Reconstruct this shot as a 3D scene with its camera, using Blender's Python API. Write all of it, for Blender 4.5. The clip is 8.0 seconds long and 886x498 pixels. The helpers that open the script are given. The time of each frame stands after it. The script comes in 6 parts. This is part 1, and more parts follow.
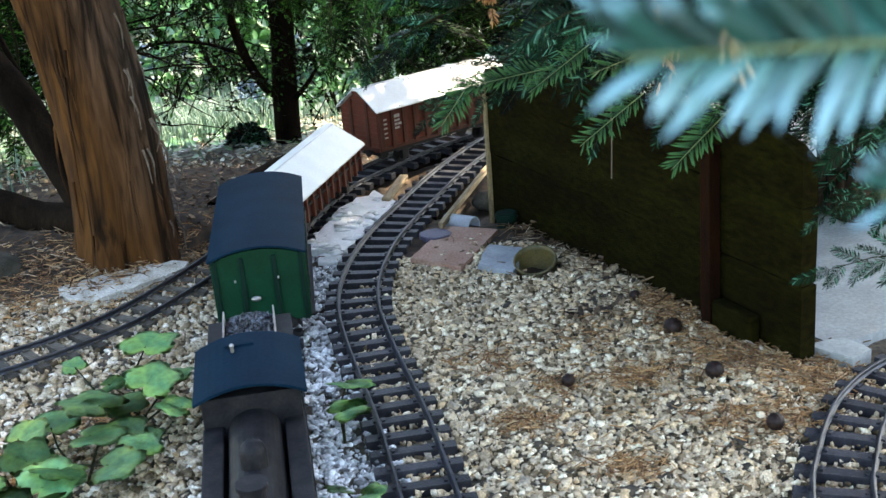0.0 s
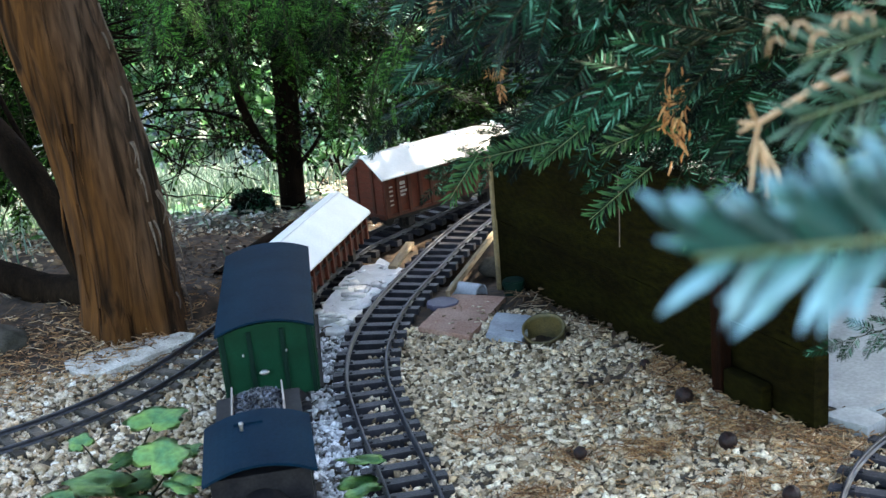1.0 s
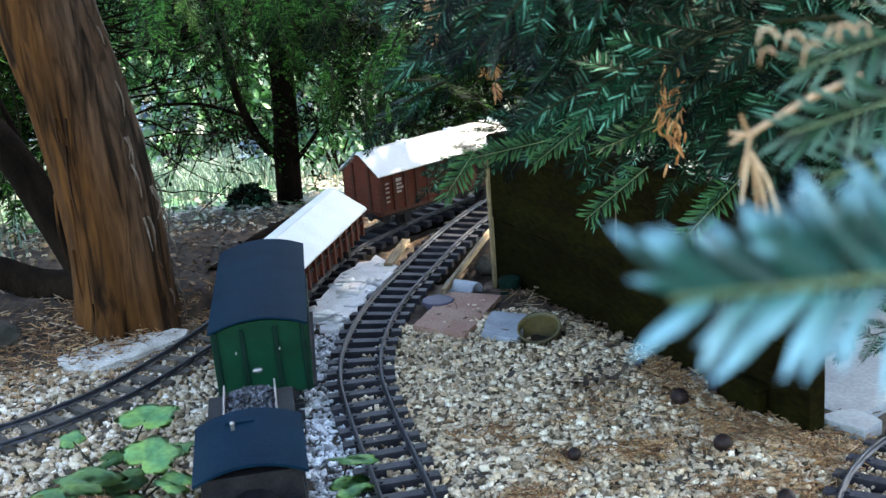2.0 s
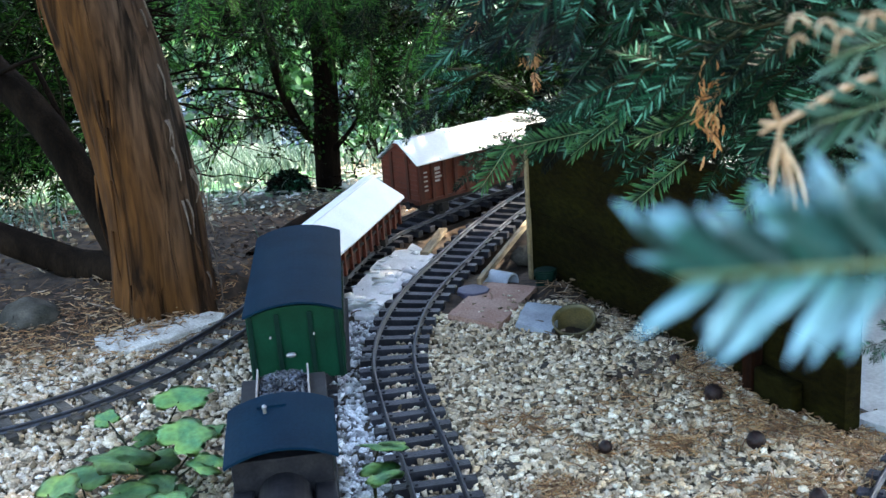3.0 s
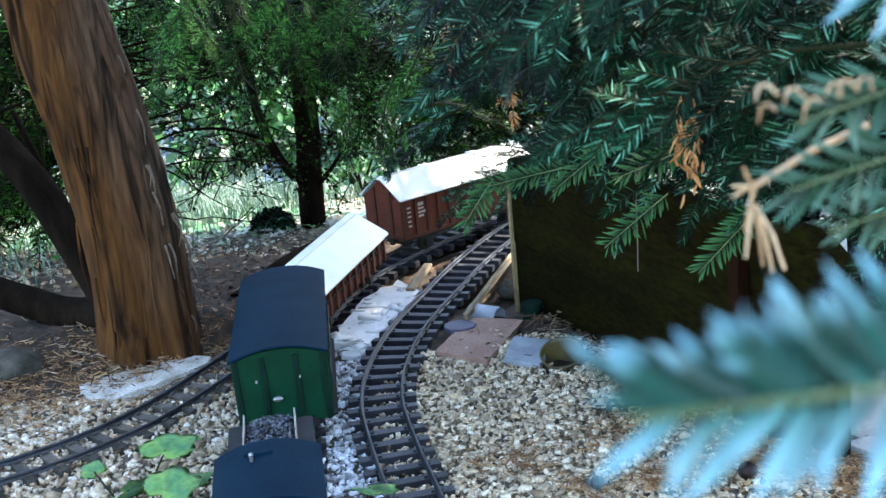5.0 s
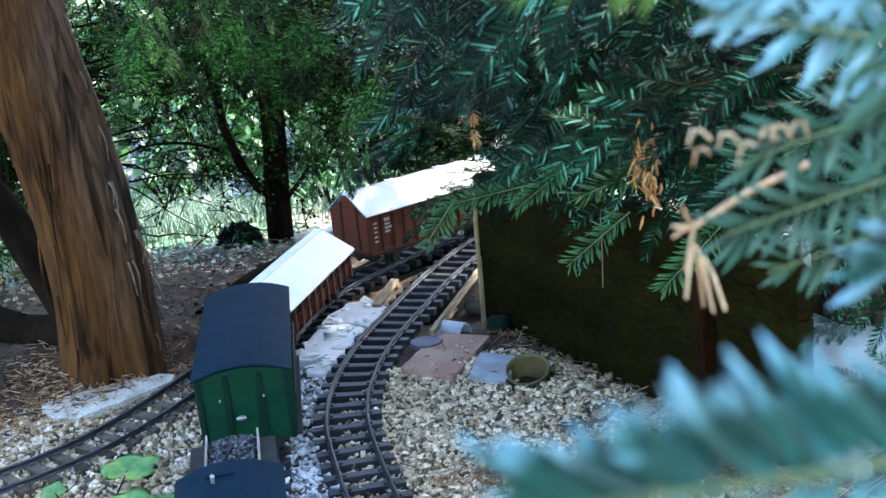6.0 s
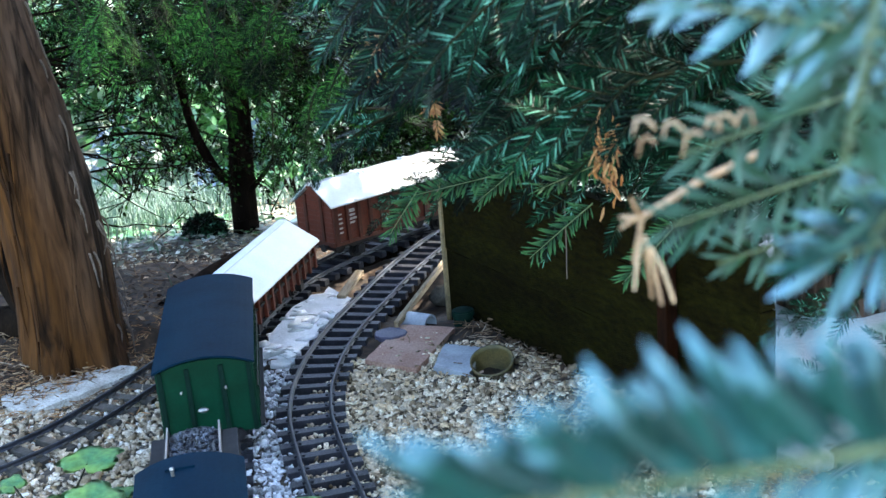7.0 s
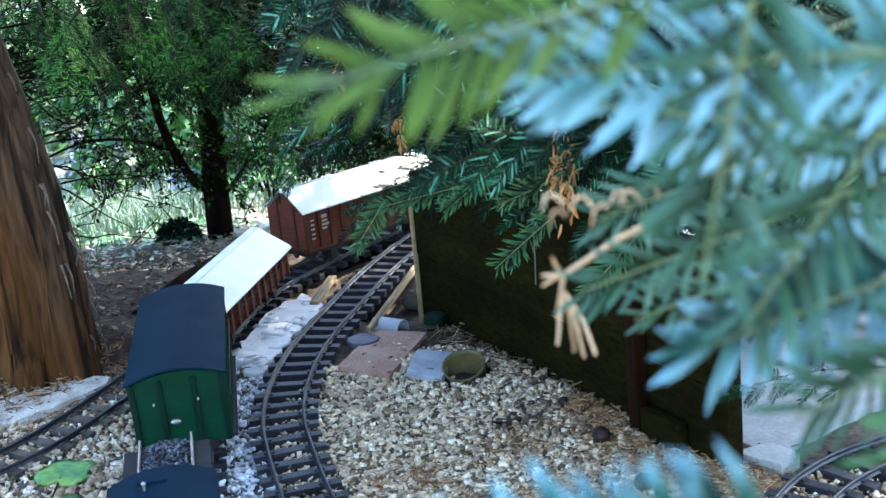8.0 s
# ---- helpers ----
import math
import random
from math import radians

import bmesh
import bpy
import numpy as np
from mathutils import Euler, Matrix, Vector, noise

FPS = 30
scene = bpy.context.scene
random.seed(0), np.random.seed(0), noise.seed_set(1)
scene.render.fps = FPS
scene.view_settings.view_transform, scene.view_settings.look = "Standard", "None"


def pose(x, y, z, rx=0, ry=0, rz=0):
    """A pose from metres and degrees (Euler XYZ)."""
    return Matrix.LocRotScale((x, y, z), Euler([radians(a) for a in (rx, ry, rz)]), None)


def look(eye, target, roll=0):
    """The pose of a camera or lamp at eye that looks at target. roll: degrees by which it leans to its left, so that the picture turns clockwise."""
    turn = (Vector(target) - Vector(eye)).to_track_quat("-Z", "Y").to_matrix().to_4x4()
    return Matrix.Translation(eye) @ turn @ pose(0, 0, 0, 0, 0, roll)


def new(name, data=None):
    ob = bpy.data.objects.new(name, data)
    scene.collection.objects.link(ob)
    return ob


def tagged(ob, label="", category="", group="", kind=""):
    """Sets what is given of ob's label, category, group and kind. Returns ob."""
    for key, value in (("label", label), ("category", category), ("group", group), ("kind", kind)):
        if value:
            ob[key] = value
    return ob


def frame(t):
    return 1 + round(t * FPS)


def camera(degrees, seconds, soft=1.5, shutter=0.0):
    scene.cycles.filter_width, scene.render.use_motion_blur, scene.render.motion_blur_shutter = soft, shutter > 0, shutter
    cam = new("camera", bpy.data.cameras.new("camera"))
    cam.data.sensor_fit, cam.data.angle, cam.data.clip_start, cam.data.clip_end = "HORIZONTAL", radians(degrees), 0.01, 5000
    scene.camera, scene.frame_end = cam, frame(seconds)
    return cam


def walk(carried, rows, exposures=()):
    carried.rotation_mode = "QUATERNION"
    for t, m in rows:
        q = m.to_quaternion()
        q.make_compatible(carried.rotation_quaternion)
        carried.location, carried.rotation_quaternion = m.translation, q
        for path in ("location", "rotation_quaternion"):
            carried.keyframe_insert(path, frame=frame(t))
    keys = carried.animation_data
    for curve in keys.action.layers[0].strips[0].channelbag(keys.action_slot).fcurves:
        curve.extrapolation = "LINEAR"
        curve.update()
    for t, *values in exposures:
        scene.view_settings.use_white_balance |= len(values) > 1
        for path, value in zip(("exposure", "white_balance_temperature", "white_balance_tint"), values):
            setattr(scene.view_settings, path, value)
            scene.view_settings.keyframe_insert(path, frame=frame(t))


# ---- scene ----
cam = camera(38.3, 8.0)
PATH = [
    (0, (0.088, -0.007, 0.549), (0.03, 1.878, -0.116), -4.3),
    (0.5, (0.087, -0.008, 0.555), (0.034, 1.883, -0.093), -4.4),
    (1, (0.083, 0.003, 0.562), (0.027, 1.916, -0.018), -4.9),
    (2.5, (0.089, 0.013, 0.563), (0.023, 1.922, -0.032), -4.0),
    (3, (0.09, 0.013, 0.561), (-0.026, 1.918, -0.037), -3.7),
    (3.5, (0.092, 0.02, 0.565), (-0.043, 1.937, 0.009), -4.1),
    (4, (0.092, 0.021, 0.567), (-0.043, 1.937, 0.009), -5.0),
    (4.5, (0.092, 0.02, 0.567), (-0.023, 1.936, 0.006), -5.2),
    (6, (0.102, 0.028, 0.573), (0.054, 1.952, 0.029), -5.1),
    (6.5, (0.103, 0.029, 0.572), (0.081, 1.95, 0.018), -4.7),
    (7, (0.107, 0.033, 0.571), (0.107, 1.953, 0.01), -4.6),
    (7.5, (0.113, 0.032, 0.58), (0.127, 1.957, 0.038), -5.1),
    (8, (0.119, 0.025, 0.587), (0.151, 1.941, 0.016), -5.2),
]
walk(cam, [(t, look(eye, target, roll)) for t, eye, target, roll in PATH], exposures=[(0, 2.95, 7700, 8), (1, 2.95, 7400, 8), (3, 3.06, 6900, 8), (8, 3.14, 6400, 8)])
cam.data.dof.use_dof = True
cam.data.dof.focus_distance = 1.7
cam.data.dof.aperture_fstop = 28.0

# ---- world and sun: sun high behind the trees, from the back right ----
SUN_TO = Vector((0.50, 0.42, 0.76)).normalized()
world = bpy.data.worlds.new("sky")
scene.world = world
world.use_nodes = True
wn = world.node_tree.nodes
sky = wn.new("ShaderNodeTexSky")
sky.sky_type = 'NISHITA'
sky.sun_disc = False
sky.sun_elevation = math.asin(SUN_TO.z)
sky.sun_rotation = math.atan2(SUN_TO.x, SUN_TO.y)
wn["Background"].inputs["Strength"].default_value = 0.15
world.node_tree.links.new(sky.outputs[0], wn["Background"].inputs["Color"])
sun_data = bpy.data.lights.new("sun", 'SUN')
sun_data.energy, sun_data.angle, sun_data.color = 2.6, radians(0.6), (1.0, 0.94, 0.84)
sun = new("sun", sun_data)
sun.matrix_world = look(SUN_TO * 20, (0, 0, 0))

# ---- materials ----
def mat(name, base, rough=0.7, metal=0.0, alt=None, scale=60.0, mix=0.5, fine=0.0, fine_scale=400.0, bump=0.0,
        bump_scale=300.0, island=0.0, per_object=0.0, stretch=(1, 1, 1), coat=0.0, spec=0.5):
    """A surface of two tones in soft noise, finer grain over it, and relief; island or per_object adds a spread of value by piece."""
    m = bpy.data.materials.new(name)
    m.use_nodes = True
    n, ln = m.node_tree.nodes, m.node_tree.links.new
    b = n["Principled BSDF"]
    b.inputs["Roughness"].default_value = rough
    b.inputs["Metallic"].default_value = metal
    b.inputs["Coat Weight"].default_value = coat
    b.inputs["Coat Roughness"].default_value = 0.25
    b.inputs["Specular IOR Level"].default_value = spec
    tc = n.new("ShaderNodeTexCoord")
    mp = n.new("ShaderNodeMapping")
    mp.inputs["Scale"].default_value = stretch
    ln(tc.outputs["Object"], mp.inputs["Vector"])
    n1 = n.new("ShaderNodeTexNoise")
    n1.inputs["Scale"].default_value = scale
    n1.inputs["Detail"].default_value = 5
    ln(mp.outputs[0], n1.inputs["Vector"])
    ramp = n.new("ShaderNodeValToRGB")
    lo = 0.5 - 0.28 * mix
    ramp.color_ramp.elements[0].position, ramp.color_ramp.elements[1].position = lo, 1 - lo
    ramp.color_ramp.elements[0].color = (*base, 1)
    ramp.color_ramp.elements[1].color = (*(alt or [c * 0.6 for c in base]), 1)
    ln(n1.outputs["Fac"], ramp.inputs["Fac"])
    col = ramp.outputs["Color"]
    if fine:
        n2 = n.new("ShaderNodeTexNoise")
        n2.inputs["Scale"].default_value = fine_scale
        n2.inputs["Detail"].default_value = 3
        ln(mp.outputs[0], n2.inputs["Vector"])
        mr = n.new("ShaderNodeMapRange")
        mr.inputs["From Min"].default_value, mr.inputs["From Max"].default_value = 0.3, 0.7
        mr.inputs["To Min"].default_value, mr.inputs["To Max"].default_value = 1 - fine, 1 + fine
        ln(n2.outputs["Fac"], mr.inputs["Value"])
        mx = n.new("ShaderNodeVectorMath")
        mx.operation = 'SCALE'
        ln(col, mx.inputs[0])
        ln(mr.outputs[0], mx.inputs["Scale"])
        col = mx.outputs[0]
    if island or per_object:
        src = n.new("ShaderNodeNewGeometry").outputs["Random Per Island"] if island else n.new("ShaderNodeObjectInfo").outputs["Random"]
        mr = n.new("ShaderNodeMapRange")
        k = island or per_object
        mr.inputs["To Min"].default_value, mr.inputs["To Max"].default_value = 1 - k, 1 + k
        ln(src, mr.inputs["Value"])
        mx = n.new("ShaderNodeVectorMath")
        mx.operation = 'SCALE'
        ln(col, mx.inputs[0])
        ln(mr.outputs[0], mx.inputs["Scale"])
        col = mx.outputs[0]
    ln(col, b.inputs["Base Color"])
    if bump:
        n3 = n.new("ShaderNodeTexNoise")
        n3.inputs["Scale"].default_value = bump_scale
        n3.inputs["Detail"].default_value = 4
        ln(mp.outputs[0], n3.inputs["Vector"])
        bp = n.new("ShaderNodeBump")
        bp.inputs["Strength"].default_value = bump
        bp.inputs["Distance"].default_value = 0.002
        ln(n3.outputs["Fac"], bp.inputs["Height"])
        ln(bp.outputs[0], b.inputs["Normal"])
    return m


def island_mat(name, stops, rough=0.8, bump=0.3, bump_scale=500.0, fine=0.25, coat=0.0, spec=0.5, patch=0.0):
    """Loose pieces in one mesh, each with a colour of its own out of a range of stops."""
    m = bpy.data.materials.new(name)
    m.use_nodes = True
    n, ln = m.node_tree.nodes, m.node_tree.links.new
    b = n["Principled BSDF"]
    b.inputs["Roughness"].default_value = rough
    b.inputs["Coat Weight"].default_value = coat
    b.inputs["Coat Roughness"].default_value = 0.3
    b.inputs["Specular IOR Level"].default_value = spec
    geo = n.new("ShaderNodeNewGeometry")
    ramp = n.new("ShaderNodeValToRGB")
    el = ramp.color_ramp.elements
    while len(el) < len(stops):
        el.new(0.5)
    for e, (p, c) in zip(el, stops):
        e.position, e.color = p, (*c, 1)
    ln(geo.outputs["Random Per Island"], ramp.inputs["Fac"])
    tc = n.new("ShaderNodeTexCoord")
    nz = n.new("ShaderNodeTexNoise")
    nz.inputs["Scale"].default_value = bump_scale
    ln(tc.outputs["Object"], nz.inputs["Vector"])
    mr = n.new("ShaderNodeMapRange")
    mr.inputs["From Min"].default_value, mr.inputs["From Max"].default_value = 0.3, 0.7
    mr.inputs["To Min"].default_value, mr.inputs["To Max"].default_value = 1 - fine, 1 + fine
    ln(nz.outputs["Fac"], mr.inputs["Value"])
    mx = n.new("ShaderNodeVectorMath")
    mx.operation = 'SCALE'
    ln(ramp.outputs["Color"], mx.inputs[0])
    ln(mr.outputs[0], mx.inputs["Scale"])
    col = mx.outputs[0]
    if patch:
        # broad noise darkens and pales the needles, imitating shade between layers of foliage
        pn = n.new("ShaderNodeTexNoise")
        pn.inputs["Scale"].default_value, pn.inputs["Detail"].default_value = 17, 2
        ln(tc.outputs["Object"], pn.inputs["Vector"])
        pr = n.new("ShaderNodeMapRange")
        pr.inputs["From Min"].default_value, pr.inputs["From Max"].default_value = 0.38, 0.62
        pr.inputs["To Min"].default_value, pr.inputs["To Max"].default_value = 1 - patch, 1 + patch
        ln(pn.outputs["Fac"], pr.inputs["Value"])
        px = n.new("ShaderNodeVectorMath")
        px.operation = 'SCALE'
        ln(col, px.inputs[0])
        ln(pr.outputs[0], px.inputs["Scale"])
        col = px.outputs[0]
    ln(col, b.inputs["Base Color"])
    if bump:
        bp = n.new("ShaderNodeBump")
        bp.inputs["Strength"].default_value = bump
        bp.inputs["Distance"].default_value = 0.001
        ln(nz.outputs["Fac"], bp.inputs["Height"])
        ln(bp.outputs[0], b.inputs["Normal"])
    return m


M = {
    "gravel": island_mat("limestone_chippings", [(0, (0.065, 0.048, 0.028)), (0.2, (0.25, 0.180, 0.110)), (0.40, (0.62, 0.480, 0.32)), (0.56, (0.42, 0.34, 0.25)),
                                                 (0.70, (0.68, 0.475, 0.27)), (0.84, (0.80, 0.650, 0.45)), (1, (0.91, 0.80, 0.60))], 0.9, spec=0.05, fine=0.35),
    "white_gravel": island_mat("pale_chippings", [(0, (0.075, 0.055, 0.032)), (0.28, (0.36, 0.275, 0.18)), (0.55, (0.66, 0.555, 0.415)),
                                                  (0.8, (0.38, 0.26, 0.14)), (1, (0.86, 0.80, 0.69))], 0.9, spec=0.05, fine=0.35),
    "ballast": island_mat("grey_ballast", [(0, (0.10, 0.10, 0.10)), (0.35, (0.46, 0.46, 0.46)), (0.65, (0.76, 0.76, 0.76)),
                                           (1, (0.88, 0.88, 0.88))], 0.8, spec=0.2),
    "needle_litter": island_mat("fallen_yew_needles", [(0, (0.10, 0.045, 0.018)), (0.35, (0.24, 0.11, 0.04)), (0.7, (0.42, 0.22, 0.08)),
                                                       (1, (0.50, 0.34, 0.18))], 0.75, bump=0),
    "twig_litter": island_mat("dry_twigs", [(0, (0.045, 0.026, 0.015)), (0.5, (0.14, 0.085, 0.048)), (0.9, (0.24, 0.165, 0.10)), (1, (0.42, 0.33, 0.24))], 0.9, spec=0.1),
    "soil": mat("leaf_mould", (0.050, 0.034, 0.023), 0.95, alt=(0.13, 0.088, 0.056), scale=14, fine=0.5, fine_scale=160, bump=1.0, bump_scale=140),
    # near-black stops imitate shade inside the foliage, the pale top stop its sheen
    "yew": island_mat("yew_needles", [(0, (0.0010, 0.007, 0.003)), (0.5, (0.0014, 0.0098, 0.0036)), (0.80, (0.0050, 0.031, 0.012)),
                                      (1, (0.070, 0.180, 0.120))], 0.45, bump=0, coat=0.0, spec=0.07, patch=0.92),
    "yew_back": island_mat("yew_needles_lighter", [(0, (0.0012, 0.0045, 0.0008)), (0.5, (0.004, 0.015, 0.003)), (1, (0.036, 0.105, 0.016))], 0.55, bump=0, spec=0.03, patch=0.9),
    "dead_needles": island_mat("dead_yew_needles", [(0, (0.20, 0.075, 0.015)), (0.5, (0.36, 0.15, 0.04)), (1, (0.46, 0.25, 0.10))], 0.6, bump=0),
    "pale_needles": island_mat("bleached_yew_needles", [(0, (0.34, 0.19, 0.09)), (0.5, (0.50, 0.30, 0.16)), (1, (0.60, 0.42, 0.26))], 0.6, bump=0),
    "twig": mat("green_brown_twig", (0.016, 0.016, 0.006), 0.8, spec=0.1, alt=(0.010, 0.014, 0.005), scale=80, fine=0.3),
    # darker than bare bark: the shade under the crowns is in this colour
    "dark_branch": mat("shade_dark_bark", (0.0045, 0.0030, 0.0021), 0.95, spec=0.03, alt=(0.0115, 0.0075, 0.0050), scale=40, fine=0.4, bump=0.6, stretch=(1, 1, 0.3)),
    "bush": island_mat("sunlit_leaves", [(0, (0.025, 0.10, 0.025)), (0.5, (0.060, 0.20, 0.050)), (0.85, (0.14, 0.30, 0.10)), (1, (0.45, 0.55, 0.42))], 0.35, bump=0),
    # leaf colour carries the blue of reflected sky
    "blue_leaf": island_mat("sky_tinted_leaves", [(0, (0.09, 0.14, 0.20)), (0.5, (0.14, 0.21, 0.32)), (1, (0.26, 0.34, 0.42))], 0.3, bump=0),
    "grass": island_mat("pale_grass", [(0, (0.05, 0.12, 0.06)), (0.5, (0.12, 0.21, 0.14)), (1, (0.32, 0.41, 0.34))], 0.6, bump=0),
    "ivy": mat("soft_green_leaf", (0.075, 0.22, 0.095), 0.5, spec=0.35, alt=(0.20, 0.33, 0.075), scale=30, fine=0.25, fine_scale=160, bump=0.5, bump_scale=120, per_object=0.5),
    "rail": mat("dull_steel_rail", (0.034, 0.038, 0.050), 0.5, 0.3, alt=(0.018, 0.018, 0.022), scale=90, fine=0.25, bump=0.1),
    # the blue-grey tones put reflected sky into the black plastic's colour
    "sleeper": mat("black_plastic_sleeper", (0.012, 0.013, 0.018), 0.5, spec=0.35, alt=(0.030, 0.030, 0.038), scale=70, fine=0.35, bump=0.4, bump_scale=420, per_object=0.3),
    "grey_sleeper": mat("weathered_sleeper", (0.034, 0.030, 0.025), 0.75, spec=0.2, alt=(0.090, 0.078, 0.063), scale=60, fine=0.35, bump=0.4, per_object=0.3),
    "bw_body": mat("oxide_brown_planks", (0.086, 0.016, 0.007), 0.6, spec=0.25, alt=(0.066, 0.013, 0.006), scale=55, fine=0.18, bump=0.15),
    "bw_frame": mat("dark_oxide_ribs", (0.056, 0.011, 0.005), 0.6, spec=0.25, alt=(0.034, 0.008, 0.004), scale=55, fine=0.18),
    "white_roof": mat("white_painted_roof", (0.78, 0.78, 0.76), 0.5, alt=(0.69, 0.69, 0.67), scale=25, fine=0.05, bump=0.06),
    # greyer white, also painting the shaded slope of the brown wagon's roof
    "grey_roof": mat("pale_grey_roof", (0.62, 0.63, 0.62), 0.5, alt=(0.52, 0.53, 0.52), scale=25, fine=0.07),
    "cream_roof": mat("off_white_roof", (0.76, 0.76, 0.71), 0.5, alt=(0.69, 0.69, 0.64), scale=20, fine=0.05, bump=0.06),
    "black": mat("black_paint", (0.008, 0.008, 0.010), 0.55, alt=(0.018, 0.017, 0.018), scale=70, fine=0.3, spec=0.1),
    "coach_green": mat("dark_green_paint", (0.0010, 0.031, 0.0145), 0.45, alt=(0.0008, 0.021, 0.0095), scale=35, fine=0.14, spec=0.14),
    "coach_roof": mat("slate_grey_roof", (0.0009, 0.0085, 0.0185), 0.65, alt=(0.0026, 0.0175, 0.0330), scale=16, mix=0.9, fine=0.16, bump=0.12, spec=0.03),
    # the pale blue-grey top stop paints glints on a few lumps
    "coal": island_mat("coal_lumps", [(0, (0.006, 0.007, 0.010)), (0.65, (0.026, 0.030, 0.040)), (1, (0.16, 0.18, 0.22))], 0.30, bump=0.4, spec=0.35),
    "brass": mat("dull_brass", (0.55, 0.38, 0.16), 0.35, 0.9, alt=(0.40, 0.27, 0.12), scale=120, fine=0.2),
    "white_mark": mat("white_lettering", (0.40, 0.36, 0.33), 0.6, alt=(0.26, 0.22, 0.20), scale=400, fine=0.1),
    "steel": mat("worn_steel", (0.35, 0.35, 0.36), 0.4, 0.9, alt=(0.22, 0.21, 0.20), scale=150, fine=0.2),
    # near-black brown with olive noise along the planks
    "board": mat("dark_timber", (0.0040, 0.0024, 0.0008), 0.95, spec=0.03, alt=(0.0115, 0.0105, 0.0018), scale=13, mix=1.0, fine=0.5, fine_scale=90, bump=0.6, stretch=(0.7, 1, 2.0)),
    "board_edge": mat("weathered_board_edge", (0.27, 0.19, 0.085), 0.8, alt=(0.15, 0.11, 0.055), scale=40, fine=0.3, bump=0.4),
    "post": mat("red_brown_post", (0.015, 0.0050, 0.0020), 0.9, spec=0.04, alt=(0.007, 0.0030, 0.0015), scale=30, fine=0.35, bump=0.5, stretch=(4, 4, 0.6)),
    "concrete": mat("pale_concrete", (0.36, 0.37, 0.36), 0.85, alt=(0.27, 0.28, 0.27), scale=18, fine=0.15, fine_scale=220, bump=0.25),
    "stone": mat("pale_limestone", (0.54, 0.51, 0.45), 0.9, alt=(0.33, 0.30, 0.25), scale=38, fine=0.35, bump=0.8, spec=0.1, bump_scale=180),
    "dark_stone": mat("grey_cobble", (0.085, 0.074, 0.058), 0.95, spec=0.05, alt=(0.035, 0.032, 0.024), scale=25, fine=0.25, bump=0.5, bump_scale=150),
    "mortar": mat("white_mortar", (0.86, 0.85, 0.84), 0.85, alt=(0.62, 0.61, 0.59), scale=45, mix=0.9, fine=0.12, bump=0.5, bump_scale=90),
    "tile": mat("dusty_clay_tile", (0.33, 0.175, 0.125), 0.9, alt=(0.46, 0.31, 0.24), scale=26, mix=0.9, fine=0.25, bump=0.5, spec=0.1),
    "slate": mat("grey_slate", (0.32, 0.35, 0.38), 0.55, alt=(0.22, 0.24, 0.26), scale=35, fine=0.2, bump=0.3),
    "purple_slate": mat("purple_slate", (0.055, 0.050, 0.085), 0.6, alt=(0.085, 0.078, 0.115), scale=50, fine=0.2, bump=0.3),
    "pot": mat("mossy_stoneware", (0.13, 0.092, 0.030), 0.55, alt=(0.070, 0.060, 0.020), scale=40, fine=0.25, bump=0.2),
    "pipe": mat("pale_grey_pipe", (0.40, 0.43, 0.47), 0.55, alt=(0.28, 0.30, 0.33), scale=40, fine=0.12),
    "cap": mat("dark_green_plastic", (0.0015, 0.012, 0.008), 0.6, alt=(0.003, 0.016, 0.011), scale=60, fine=0.2, spec=0.08),
    "wood": mat("raw_pine", (0.36, 0.28, 0.185), 0.9, spec=0.1, alt=(0.17, 0.12, 0.075), scale=40, fine=0.25, bump=0.3, stretch=(3, 0.5, 3)),
    "ply": mat("bare_plywood", (0.30, 0.26, 0.23), 0.8, alt=(0.22, 0.19, 0.17), scale=60, fine=0.2),
    "cone": mat("dark_cone", (0.009, 0.004, 0.003), 0.55, spec=0.25, alt=(0.020, 0.008, 0.006), scale=200, fine=0.4, bump=0.5),
    "peel": mat("peeling_bark", (0.17, 0.13, 0.10), 0.9, alt=(0.10, 0.075, 0.06), scale=60, fine=0.3, spec=0.1),
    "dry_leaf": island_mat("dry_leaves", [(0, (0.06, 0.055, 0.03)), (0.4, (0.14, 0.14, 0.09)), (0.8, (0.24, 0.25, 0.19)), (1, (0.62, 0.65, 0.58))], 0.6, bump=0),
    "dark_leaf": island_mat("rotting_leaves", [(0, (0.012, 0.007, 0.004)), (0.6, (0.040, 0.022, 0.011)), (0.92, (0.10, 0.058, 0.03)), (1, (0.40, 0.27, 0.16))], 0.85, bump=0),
}


